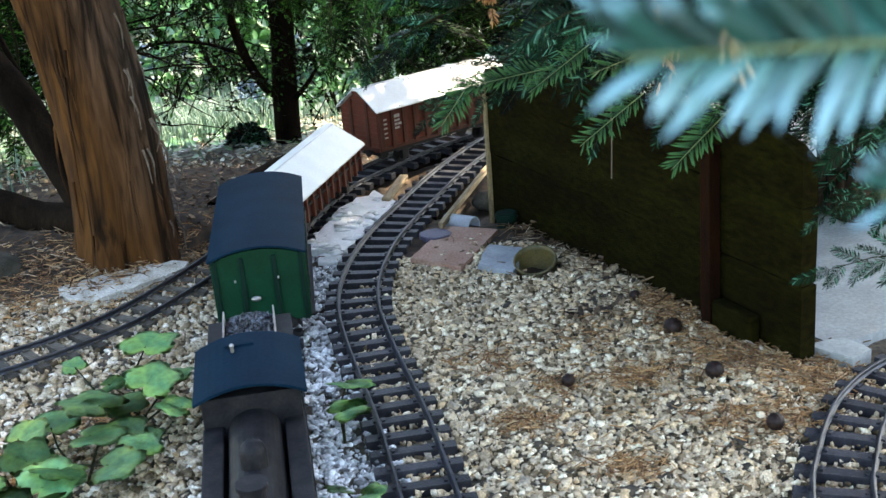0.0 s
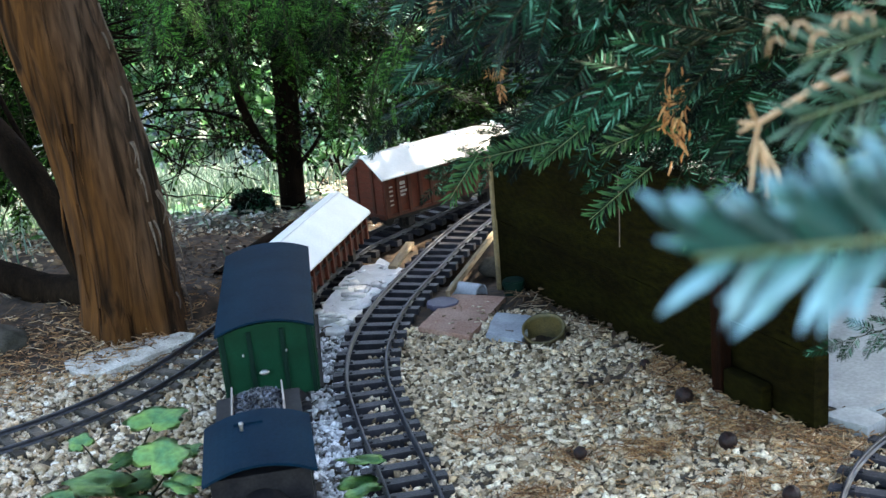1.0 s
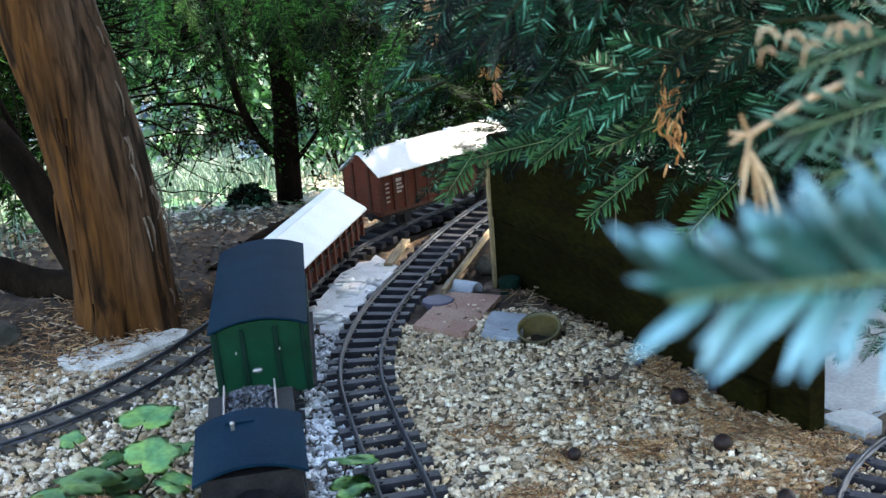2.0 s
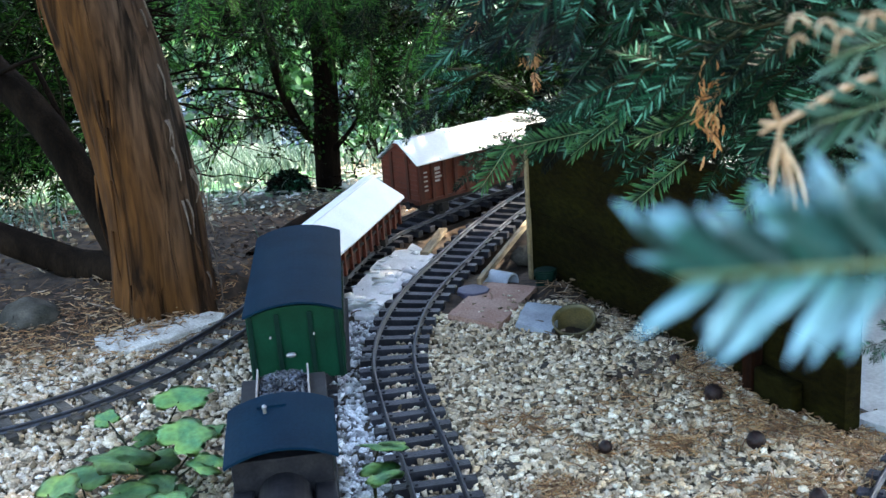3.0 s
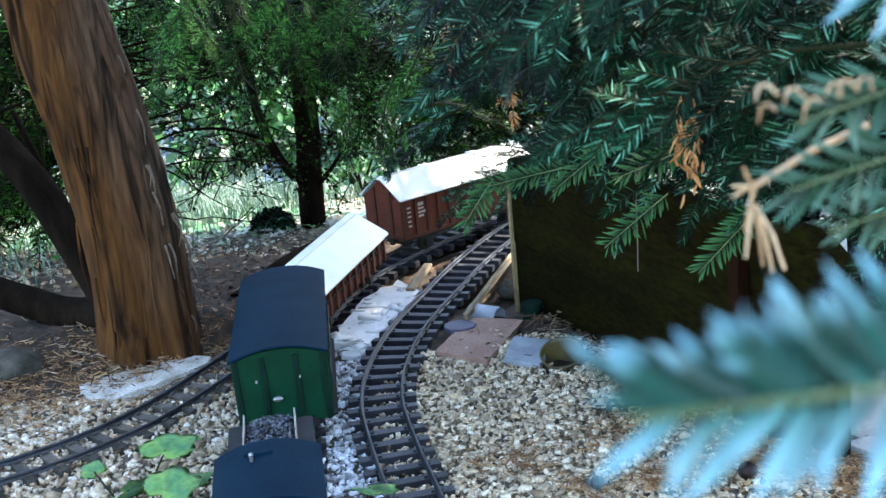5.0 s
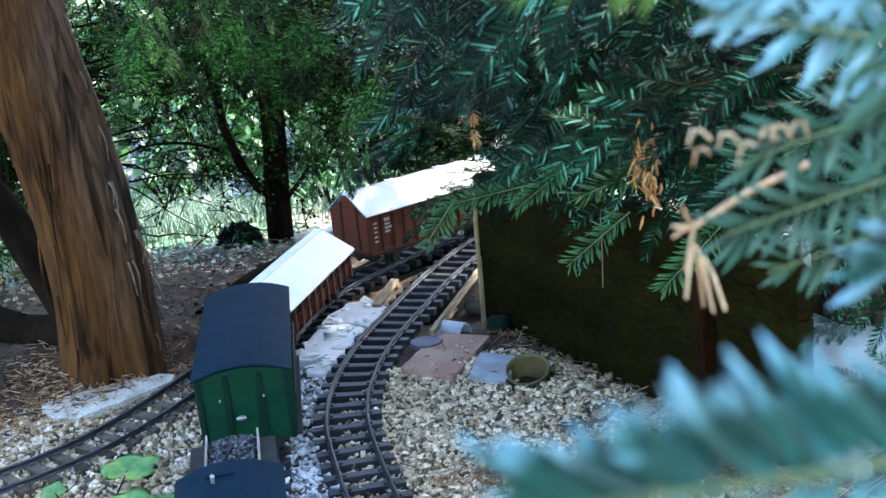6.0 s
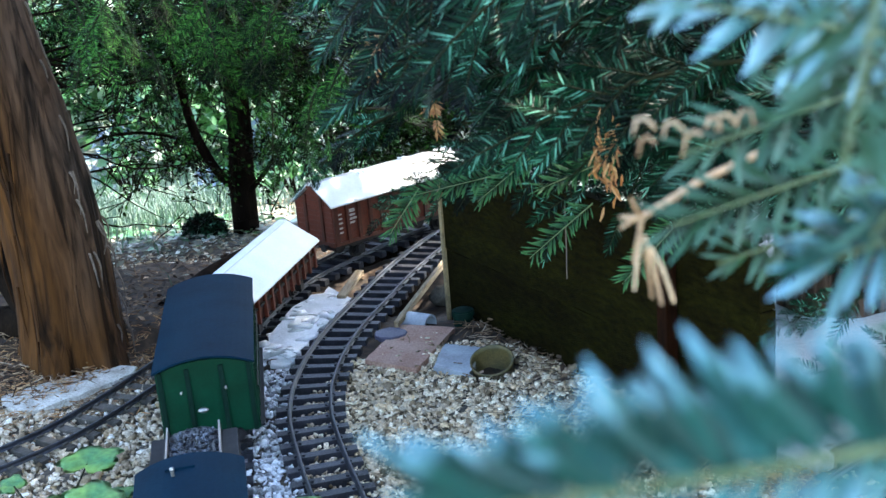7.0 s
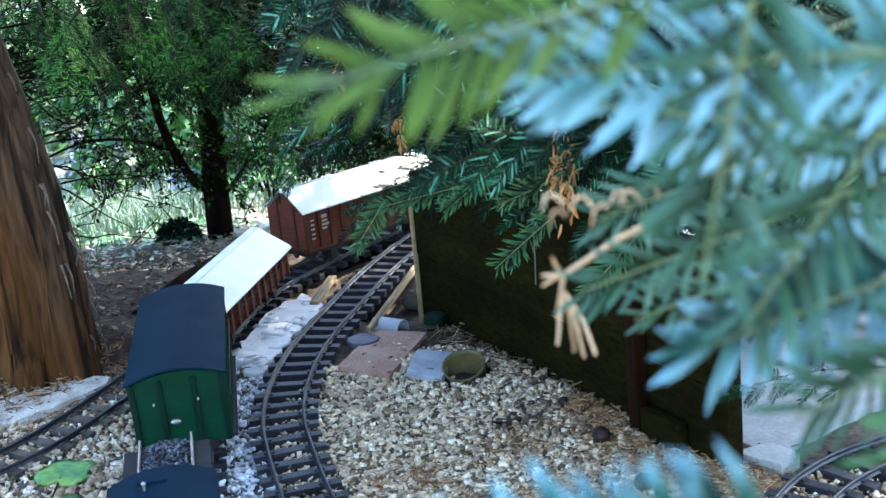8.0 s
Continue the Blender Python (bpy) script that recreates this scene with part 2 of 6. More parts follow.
def bark():
    """Stringy bark: long ridges up the stem, red-brown in places and grey in others."""
    m = bpy.data.materials.new("stringy_bark")
    m.use_nodes = True
    n, ln = m.node_tree.nodes, m.node_tree.links.new
    b = n["Principled BSDF"]
    b.inputs["Roughness"].default_value = 0.95
    b.inputs["Specular IOR Level"].default_value = 0.12
    tc = n.new("ShaderNodeTexCoord")
    mp = n.new("ShaderNodeMapping")
    mp.inputs["Scale"].default_value = (1, 1, 0.13)
    ln(tc.outputs["Object"], mp.inputs["Vector"])
    nz = n.new("ShaderNodeTexNoise")
    nz.inputs["Scale"].default_value, nz.inputs["Detail"].default_value, nz.inputs["Distortion"].default_value = 70, 9, 1.6
    ln(mp.outputs[0], nz.inputs["Vector"])
    big = n.new("ShaderNodeTexNoise")
    big.inputs["Scale"].default_value, big.inputs["Detail"].default_value = 9, 3
    mp2 = n.new("ShaderNodeMapping")
    mp2.inputs["Scale"].default_value = (1, 1, 0.35)
    ln(tc.outputs["Object"], mp2.inputs["Vector"])
    ln(mp2.outputs[0], big.inputs["Vector"])
    r1 = n.new("ShaderNodeValToRGB")
    r1.color_ramp.elements[0].position, r1.color_ramp.elements[0].color = 0.30, (0.026, 0.0105, 0.0035, 1)
    r1.color_ramp.elements[1].position, r1.color_ramp.elements[1].color = 0.72, (0.100, 0.040, 0.0105, 1)
    ln(nz.outputs["Fac"], r1.inputs["Fac"])
    r2 = n.new("ShaderNodeValToRGB")
    r2.color_ramp.elements[0].position, r2.color_ramp.elements[0].color = 0.34, (0.026, 0.0165, 0.011, 1)
    r2.color_ramp.elements[1].position, r2.color_ramp.elements[1].color = 0.72, (0.096, 0.060, 0.040, 1)
    ln(nz.outputs["Fac"], r2.inputs["Fac"])
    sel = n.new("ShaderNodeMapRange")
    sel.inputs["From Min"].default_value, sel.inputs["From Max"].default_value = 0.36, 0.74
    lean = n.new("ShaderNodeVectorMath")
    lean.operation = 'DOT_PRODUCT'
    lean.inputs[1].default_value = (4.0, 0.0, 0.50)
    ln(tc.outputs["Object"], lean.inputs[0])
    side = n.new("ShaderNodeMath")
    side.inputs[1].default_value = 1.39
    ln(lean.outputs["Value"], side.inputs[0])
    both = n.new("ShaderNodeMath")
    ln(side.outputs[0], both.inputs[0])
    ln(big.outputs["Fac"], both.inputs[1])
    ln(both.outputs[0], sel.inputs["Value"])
    mx = n.new("ShaderNodeMix")
    mx.data_type = 'RGBA'
    ln(sel.outputs[0], mx.inputs["Factor"])
    ln(r1.outputs[0], mx.inputs["A"])
    ln(r2.outputs[0], mx.inputs["B"])
    # dark fissures between the long plates
    mp3 = n.new("ShaderNodeMapping")
    mp3.inputs["Scale"].default_value = (1, 1, 0.085)
    ln(tc.outputs["Object"], mp3.inputs["Vector"])
    crack = n.new("ShaderNodeTexNoise")
    crack.inputs["Scale"].default_value, crack.inputs["Detail"].default_value, crack.inputs["Distortion"].default_value = 46, 3, 0.8
    ln(mp3.outputs[0], crack.inputs["Vector"])
    cut = n.new("ShaderNodeMapRange")
    cut.inputs["From Min"].default_value, cut.inputs["From Max"].default_value = 0.36, 0.50
    cut.inputs["To Min"].default_value, cut.inputs["To Max"].default_value = 0.22, 1.0
    ln(crack.outputs["Fac"], cut.inputs["Value"])
    worn = n.new("ShaderNodeVectorMath")
    worn.operation = 'SCALE'
    ln(mx.outputs["Result"], worn.inputs[0])
    ln(cut.outputs[0], worn.inputs["Scale"])
    ln(worn.outputs[0], b.inputs["Base Color"])
    depth = n.new("ShaderNodeMath")
    depth.operation = 'MULTIPLY_ADD'
    depth.inputs[1].default_value = 0.4
    ln(nz.outputs["Fac"], depth.inputs[0])
    ln(cut.outputs[0], depth.inputs[2])
    bp = n.new("ShaderNodeBump")
    bp.inputs["Strength"].default_value, bp.inputs["Distance"].default_value = 0.9, 0.004
    ln(depth.outputs[0], bp.inputs["Height"])
    ln(bp.outputs[0], b.inputs["Normal"])
    return m


M["bark"] = bark()


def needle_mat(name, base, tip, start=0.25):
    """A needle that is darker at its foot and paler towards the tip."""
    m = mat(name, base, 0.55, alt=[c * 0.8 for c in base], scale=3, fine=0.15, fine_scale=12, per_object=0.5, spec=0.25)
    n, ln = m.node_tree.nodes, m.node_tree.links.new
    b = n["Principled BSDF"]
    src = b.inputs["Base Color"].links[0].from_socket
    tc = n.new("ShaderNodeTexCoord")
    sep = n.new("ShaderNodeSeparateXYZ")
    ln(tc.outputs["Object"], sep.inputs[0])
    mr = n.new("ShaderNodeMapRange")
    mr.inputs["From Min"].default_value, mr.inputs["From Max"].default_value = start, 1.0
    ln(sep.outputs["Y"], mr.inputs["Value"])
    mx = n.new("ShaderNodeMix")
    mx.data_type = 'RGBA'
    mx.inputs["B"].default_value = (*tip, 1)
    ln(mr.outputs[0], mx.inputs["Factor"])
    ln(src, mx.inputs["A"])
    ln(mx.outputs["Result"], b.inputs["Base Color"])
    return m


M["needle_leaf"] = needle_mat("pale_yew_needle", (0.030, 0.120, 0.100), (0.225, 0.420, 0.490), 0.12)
# upper-rank needles: shade put into the colour for two thirds of their length
M["needle_top"] = needle_mat("shade_topped_yew_needle", (0.008, 0.060, 0.048), (0.190, 0.400, 0.480), 0.66)
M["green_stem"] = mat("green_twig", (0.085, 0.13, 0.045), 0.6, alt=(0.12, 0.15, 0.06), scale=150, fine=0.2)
# a darker copy of the needle, coloured for sprays that should look shaded
M["shade_leaf"] = needle_mat("shade_tinted_yew_needle", (0.012, 0.045, 0.014), (0.060, 0.150, 0.100))
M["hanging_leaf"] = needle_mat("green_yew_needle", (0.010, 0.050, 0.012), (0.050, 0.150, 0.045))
M["fresh_leaf"] = needle_mat("fresh_yew_needle", (0.045, 0.090, 0.006), (0.085, 0.145, 0.012))


def ground_mat():
    """Dark leaf mould under the trees, crushed stone darkened like shaded gaps under the chippings, and dry pale litter
    in the clearing behind.
    """
    m = bpy.data.materials.new("garden_ground")
    m.use_nodes = True
    n, ln = m.node_tree.nodes, m.node_tree.links.new
    b = n["Principled BSDF"]
    b.inputs["Roughness"].default_value = 0.95
    tc = n.new("ShaderNodeTexCoord")
    sep = n.new("ShaderNodeSeparateXYZ")
    ln(tc.outputs["Object"], sep.inputs[0])

    def noise_ramp(scale, c0, c1, lo=0.35, hi=0.65):
        z = n.new("ShaderNodeTexNoise")
        z.inputs["Scale"].default_value, z.inputs["Detail"].default_value = scale, 6
        ln(tc.outputs["Object"], z.inputs["Vector"])
        r = n.new("ShaderNodeValToRGB")
        r.color_ramp.elements[0].position, r.color_ramp.elements[0].color = lo, (*c0, 1)
        r.color_ramp.elements[1].position, r.color_ramp.elements[1].color = hi, (*c1, 1)
        ln(z.outputs["Fac"], r.inputs["Fac"])
        return z, r.outputs[0]

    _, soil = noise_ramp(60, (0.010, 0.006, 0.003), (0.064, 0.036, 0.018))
    # grit kept this dark so that gaps between chips look shaded
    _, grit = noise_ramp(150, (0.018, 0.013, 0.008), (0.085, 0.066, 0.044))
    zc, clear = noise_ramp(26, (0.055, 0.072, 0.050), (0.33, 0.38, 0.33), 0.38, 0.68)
    wob = n.new("ShaderNodeTexNoise")
    wob.inputs["Scale"].default_value = 7
    ln(tc.outputs["Object"], wob.inputs["Vector"])
    wy = n.new("ShaderNodeMath")
    wy.operation = 'MULTIPLY_ADD'
    wy.inputs[1].default_value = 0.35
    ln(wob.outputs["Fac"], wy.inputs[0])
    ln(sep.outputs["Y"], wy.inputs[2])

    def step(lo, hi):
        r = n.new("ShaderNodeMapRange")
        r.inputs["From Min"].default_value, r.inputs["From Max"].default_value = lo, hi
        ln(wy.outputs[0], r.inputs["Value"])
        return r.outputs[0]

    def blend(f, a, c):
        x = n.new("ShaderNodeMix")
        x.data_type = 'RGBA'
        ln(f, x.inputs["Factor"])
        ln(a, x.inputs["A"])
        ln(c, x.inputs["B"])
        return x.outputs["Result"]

    # assumed lawn round about, added dark to cut the light bounced from it
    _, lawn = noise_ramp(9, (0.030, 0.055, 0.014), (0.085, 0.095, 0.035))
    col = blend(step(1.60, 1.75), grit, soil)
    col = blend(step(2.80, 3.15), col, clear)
    dist = n.new("ShaderNodeVectorMath")
    dist.operation = 'DISTANCE'
    dist.inputs[1].default_value = (-0.2, 1.9, 0)
    ln(tc.outputs["Object"], dist.inputs[0])
    away = n.new("ShaderNodeMapRange")
    away.inputs["From Min"].default_value, away.inputs["From Max"].default_value = 2.7, 3.8
    ln(dist.outputs["Value"], away.inputs["Value"])
    col = blend(away.outputs[0], col, lawn)
    ln(col, b.inputs["Base Color"])
    bp = n.new("ShaderNodeBump")
    bp.inputs["Strength"].default_value, bp.inputs["Distance"].default_value = 0.9, 0.006
    ln(zc.outputs["Fac"], bp.inputs["Height"])
    ln(bp.outputs[0], b.inputs["Normal"])
    return m


M["ground"] = ground_mat()

# ---- building helpers ----
def finish(name, me, material, parent=None, label="", smooth=False):
    me.materials.append(material)
    if smooth:
        me.polygons.foreach_set("use_smooth", [True] * len(me.polygons))
    ob = new(name, me)
    if parent is not None:
        ob.parent = parent
    if label:
        ob["label"] = label
    return ob


def part(name, bm, material, parent=None, label="", smooth=False):
    """Links a bmesh as one mesh object, under a thing or a part."""
    me = bpy.data.meshes.new(name)
    bmesh.ops.recalc_face_normals(bm, faces=bm.faces)
    bm.to_mesh(me)
    bm.free()
    return finish(name, me, material, parent, label, smooth)


def solid(name, verts, faces, material, parent=None, label="", smooth=False):
    """The same from arrays: verts (n, 3), faces as equal-length rows or a list."""
    me = bpy.data.meshes.new(name)
    if isinstance(faces, np.ndarray):
        k, w = faces.shape
        me.vertices.add(len(verts))
        me.vertices.foreach_set("co", np.ascontiguousarray(verts, dtype=np.float32).ravel())
        me.loops.add(k * w)
        me.loops.foreach_set("vertex_index", np.ascontiguousarray(faces, dtype=np.int32).ravel())
        me.polygons.add(k)
        me.polygons.foreach_set("loop_start", np.arange(0, k * w, w, dtype=np.int32))
        me.update(calc_edges=True)
        me.validate()
    else:
        me.from_pydata([tuple(v) for v in verts], [], faces)
    return finish(name, me, material, parent, label, smooth)


def thing(name, label, category, m=None, group="", kind=""):
    ob = new(name)
    ob.empty_display_size = 0.02
    if m is not None:
        ob.matrix_world = m
    return tagged(ob, label, category, group, kind)


def box(bm, x0, x1, y0, y1, z0, z1, bevel=0.0):
    vs = [bm.verts.new((x, y, z)) for z in (z0, z1) for x, y in ((x0, y0), (x1, y0), (x1, y1), (x0, y1))]
    fs = [bm.faces.new([vs[i] for i in f]) for f in ((3, 2, 1, 0), (4, 5, 6, 7), (0, 1, 5, 4), (1, 2, 6, 5), (2, 3, 7, 6), (3, 0, 4, 7))]
    if bevel:
        es = {e for f in fs for e in f.edges}
        bmesh.ops.bevel(bm, geom=list(es), offset=bevel, segments=2, profile=0.6, affect='EDGES')
    return bm


def boxed(*a, bevel=0.0):
    return box(bmesh.new(), *a, bevel=bevel)


def prism(bm, pts, d0, d1, axis="y"):
    """A polygon in the plane across axis, drawn out from d0 to d1. Points are (x, z) for y, (y, z) for x, (x, y) for z."""
    def at(p, d):
        return {"y": (p[0], d, p[1]), "x": (d, p[0], p[1]), "z": (p[0], p[1], d)}[axis]
    a = [bm.verts.new(at(p, d0)) for p in pts]
    b = [bm.verts.new(at(p, d1)) for p in pts]
    bm.faces.new(a[::-1])
    bm.faces.new(b)
    for i in range(len(pts)):
        j = (i + 1) % len(pts)
        bm.faces.new((a[i], a[j], b[j], b[i]))
    return bm


def cyl(bm, r, d0, d1, axis="z", at=(0, 0), seg=20, r2=None):
    m = {"z": Matrix.Identity(4), "x": Matrix.Rotation(radians(90), 4, 'Y'), "y": Matrix.Rotation(radians(-90), 4, 'X')}[axis]
    mid = (d0 + d1) / 2
    c = {"z": (at[0], at[1], mid), "x": (mid, at[0], at[1]), "y": (at[0], mid, at[1])}[axis]
    bmesh.ops.create_cone(bm, cap_ends=True, segments=seg, radius1=r, radius2=r if r2 is None else r2, depth=abs(d1 - d0),
                          matrix=Matrix.Translation(c) @ m)
    return bm


def ball(bm, r, c, sub=2, squash=(1, 1, 1)):
    bmesh.ops.create_icosphere(bm, subdivisions=sub, radius=r, matrix=Matrix.Translation(c) @ Matrix.Diagonal((*squash, 1)))
    return bm


def smooth_line(pts, n):
    """n points along a smooth line through pts, evenly spaced."""
    p = np.array(pts, float)
    q = np.vstack([2 * p[0] - p[1], p, 2 * p[-1] - p[-2]])
    out = []
    for i in range(1, len(q) - 2):
        for s in np.linspace(0, 1, 24, endpoint=False):
            a, b, c, d = q[i - 1], q[i], q[i + 1], q[i + 2]
            out.append(0.5 * (2 * b + (c - a) * s + (2 * a - 5 * b + 4 * c - d) * s * s + (3 * b - a - 3 * c + d) * s ** 3))
    out.append(p[-1])
    out = np.array(out)
    run = np.concatenate([[0], np.cumsum(np.linalg.norm(np.diff(out, axis=0), axis=1))])
    want = np.linspace(0, run[-1], n)
    return np.stack([np.interp(want, run, out[:, k]) for k in range(p.shape[1])], 1), run[-1]


def sides(line):
    """Unit headings and right-hand sides of a plan line."""
    d = np.gradient(line[:, :2], axis=0)
    d /= np.linalg.norm(d, axis=1)[:, None]
    return d, np.stack([d[:, 1], -d[:, 0]], 1)


def tube(pts, radii, seg=8, wob=0.0, rng=None, lobes=0, lobe_amp=0.0):
    """Verts and quads of a tapering tube along pts."""
    pts = np.asarray(pts, float)
    t = np.gradient(pts, axis=0)
    t /= np.linalg.norm(t, axis=1)[:, None] + 1e-9
    ref = np.array([0.31, 0.12, 0.94]) if abs(t[0, 2]) < 0.8 else np.array([1.0, 0.2, 0.1])
    u = np.cross(t, ref)
    u /= np.linalg.norm(u, axis=1)[:, None]
    v = np.cross(t, u)
    ang = np.linspace(0, 2 * np.pi, seg, endpoint=False)
    r = np.asarray(radii, float)[:, None] * (1 + lobe_amp * np.sin(lobes * ang + 0.7)[None, :])
    if wob and rng is not None:
        r = r * (1 + rng.normal(0, wob, (1, seg)) + rng.normal(0, wob * 0.35, (len(pts), seg)))
    vs = pts[:, None, :] + r[..., None] * (np.cos(ang)[None, :, None] * u[:, None, :] + np.sin(ang)[None, :, None] * v[:, None, :])
    n = len(pts)
    i, j = np.meshgrid(np.arange(n - 1), np.arange(seg), indexing="ij")
    k = (j + 1) % seg
    f = np.stack([i * seg + j, i * seg + k, (i + 1) * seg + k, (i + 1) * seg + j], -1).reshape(-1, 4)
    return vs.reshape(-1, 3), f


class Heap:
    """Collects pieces with faces of one width into one mesh."""
    def __init__(self):
        self.v, self.f, self.n = [], [], 0

    def add(self, v, f):
        self.v.append(np.asarray(v, np.float32))
        self.f.append(np.asarray(f, np.int32) + self.n)
        self.n += len(v)

    def to(self, name, material, parent=None, label="", smooth=False):
        return solid(name, np.concatenate(self.v), np.concatenate(self.f), material, parent, label, smooth)


# ---- plan: centre lines of the tracks; rail tops lie at z = 0 ----
LINE_R = [(0.075, 0.55), (0.058, 0.78), (0.036, 0.915), (0.018, 1.012), (0.004, 1.085), (-0.012, 1.155), (-0.030, 1.23), (-0.047, 1.31), (-0.058, 1.375),
          (-0.062, 1.45), (-0.057, 1.53), (-0.046, 1.605), (-0.027, 1.685), (0.000, 1.775), (0.030, 1.875), (0.062, 1.965), (0.100, 2.055),
          (0.145, 2.15), (0.20, 2.25), (0.27, 2.36)]
LINE_T = [(-0.045, 0.50), (-0.075, 0.74), (-0.105, 0.93), (-0.130, 1.09), (-0.149, 1.25), (-0.168, 1.40), (-0.183, 1.54), (-0.178, 1.66), (-0.152, 1.795),
          (-0.113, 1.905), (-0.063, 1.985), (-0.008, 2.065), (0.060, 2.145), (0.13, 2.205), (0.21, 2.262)]
LINE_L = [(-1.15, 1.17), (-0.85, 1.19), (-0.66, 1.206), (-0.56, 1.226), (-0.49, 1.252), (-0.438, 1.284), (-0.388, 1.328), (-0.339, 1.390), (-0.294, 1.480),
          (-0.256, 1.575), (-0.218, 1.675), (-0.180, 1.765), (-0.140, 1.845)]
LINE_K = [(0.352, 0.55), (0.350, 0.72), (0.356, 0.83), (0.372, 0.915), (0.391, 0.968), (0.413, 1.020), (0.441, 1.069), (0.485, 1.118), (0.55, 1.158), (0.66, 1.19), (0.85, 1.20)]
FINE = {k: smooth_line(v, 500)[0] for k, v in (("R", LINE_R), ("T", LINE_T), ("L", LINE_L), ("K", LINE_K))}
ALL_LINES = np.concatenate([FINE[k] for k in "RTLK"])


def track_gap(x, y):
    """Distance in plan to the nearest centre line, for arrays."""
    p = np.stack([np.ravel(x), np.ravel(y)], 1)
    best = np.full(len(p), 9.0)
    for s in range(0, len(p), 4000):
        d = np.linalg.norm(p[s:s + 4000, None, :] - ALL_LINES[None, ::4, :], axis=2)
        best[s:s + 4000] = d.min(1)
    return best.reshape(np.shape(x))


def hump(x, y, cx, cy, sx, sy, h):
    return h * np.exp(-((x - cx) / sx) ** 2 - ((y - cy) / sy) ** 2)


def lift(x, y):
    """Height of the ground."""
    x, y = np.asarray(x, float), np.asarray(y, float)
    z = -0.0155 + 0.0025 * np.sin(9 * x + 2) * np.cos(7 * y) + 0.002 * np.sin(23 * x + 11 * y)
    s = np.clip((y - 1.95) / 0.45, 0, 1)
    z = z - 0.050 * s * s * (3 - 2 * s)
    z = z - 0.215 * np.clip((y - 2.15) / 1.5, 0, 1)
    z = z + hump(x, y, -0.42, 1.72, 0.20, 0.12, 0.035) + hump(x, y, -0.70, 1.62, 0.2, 0.2, 0.03)
    z = z - hump(x, y, 0.02, 1.86, 0.10, 0.11, 0.030) - hump(x, y, 0.10, 1.80, 0.07, 0.10, 0.02)
    z = z - hump(x, y, 0.20, 1.60, 0.05, 0.06, 0.006) - hump(x, y, 0.157, 1.502, 0.022, 0.022, 0.050)
    gap = track_gap(x, y) if x.size > 1 else 1.0
    z = np.where(gap < 0.07, np.minimum(z, -0.0158), z)
    far = np.hypot(x, y - 1.5)
    return z + 0.012 * np.clip(far - 2.2, 0, 6) * np.sin(0.8 * x + 0.5 * y)


def build_ground():
    def marks(lo, hi, step, end):
        a = list(np.arange(lo, hi + 1e-6, step))
        d = step
        while a[-1] < end:
            d *= 1.35
            a.append(a[-1] + d)
        d = step
        while a[0] > -end:
            d *= 1.35
            a.insert(0, a[0] - d)
        return np.array(a)
    xs, ys = marks(-1.1, 1.0, 0.015, 140), marks(0.5, 3.0, 0.015, 140)
    gx, gy = np.meshgrid(xs, ys)
    rng = np.random.default_rng(3)
    near = (np.abs(gx) < 2) & (np.abs(gy - 1.7) < 2)
    gz = lift(gx, gy) + np.where(near, rng.normal(0, 0.0016, gx.shape), 0)
    v = np.stack([gx, gy, gz], -1).reshape(-1, 3)
    w = len(xs)
    i, j = np.meshgrid(np.arange(len(ys) - 1), np.arange(w - 1), indexing="ij")
    f = np.stack([i * w + j, i * w + j + 1, (i + 1) * w + j + 1, (i + 1) * w + j], -1).reshape(-1, 4)
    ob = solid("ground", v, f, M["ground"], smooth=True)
    tagged(ob, "garden ground of leaf mould, grit and dry litter", "ground", kind="structure")


build_ground()

# ---- railway tracks ----
GAUGE, RAIL_H, RAIL_W = 0.045, 0.0062, 0.0028
SLEEPER_TOP = -RAIL_H


def rail_mesh(line, off, z=0.0):
    d, r = sides(line)
    c = line + r * off
    n = len(c)
    prof = [(-RAIL_W / 2, 0), (RAIL_W / 2, 0), (RAIL_W / 2, -0.0022), (RAIL_W * 0.18, -0.0026), (RAIL_W * 0.18, -0.0052), (RAIL_W * 0.95, -0.0056),
            (RAIL_W * 0.95, -RAIL_H), (-RAIL_W * 0.95, -RAIL_H), (-RAIL_W * 0.95, -0.0056), (-RAIL_W * 0.18, -0.0052), (-RAIL_W * 0.18, -0.0026), (-RAIL_W / 2, -0.0022)]
    k = len(prof)
    v = np.array([[(*(c[i] + r[i] * a), b + z) for a, b in prof] for i in range(n)]).reshape(-1, 3)
    i, j = np.meshgrid(np.arange(n - 1), np.arange(k), indexing="ij")
    q = (j + 1) % k
    f = np.stack([i * k + j, i * k + q, (i + 1) * k + q, (i + 1) * k + j], -1).reshape(-1, 4)
    return v, f


def sleeper_mesh(length, material, seed):
    """One sleeper with slightly worn top and the four rail clips moulded on it."""
    rng = random.Random(seed)
    bm = bmesh.new()
    box(bm, -length / 2, length / 2, -0.0062, 0.0062, SLEEPER_TOP - 0.0095, SLEEPER_TOP, bevel=0.0007)
    for g in (-1, 1):
        for o in (-0.0042, 0.0042):
            x = g * GAUGE / 2 + o
            box(bm, x - 0.0016, x + 0.0016, -0.0035, 0.0035, SLEEPER_TOP - 0.0005, SLEEPER_TOP + 0.0022)
    for v in bm.verts:
        v.co.z += rng.uniform(-0.0003, 0.0003)
    me = bpy.data.meshes.new("sleeper")
    bmesh.ops.recalc_face_normals(bm, faces=bm.faces)
    bm.to_mesh(me)
    bm.free()
    me.materials.append(material)
    return me


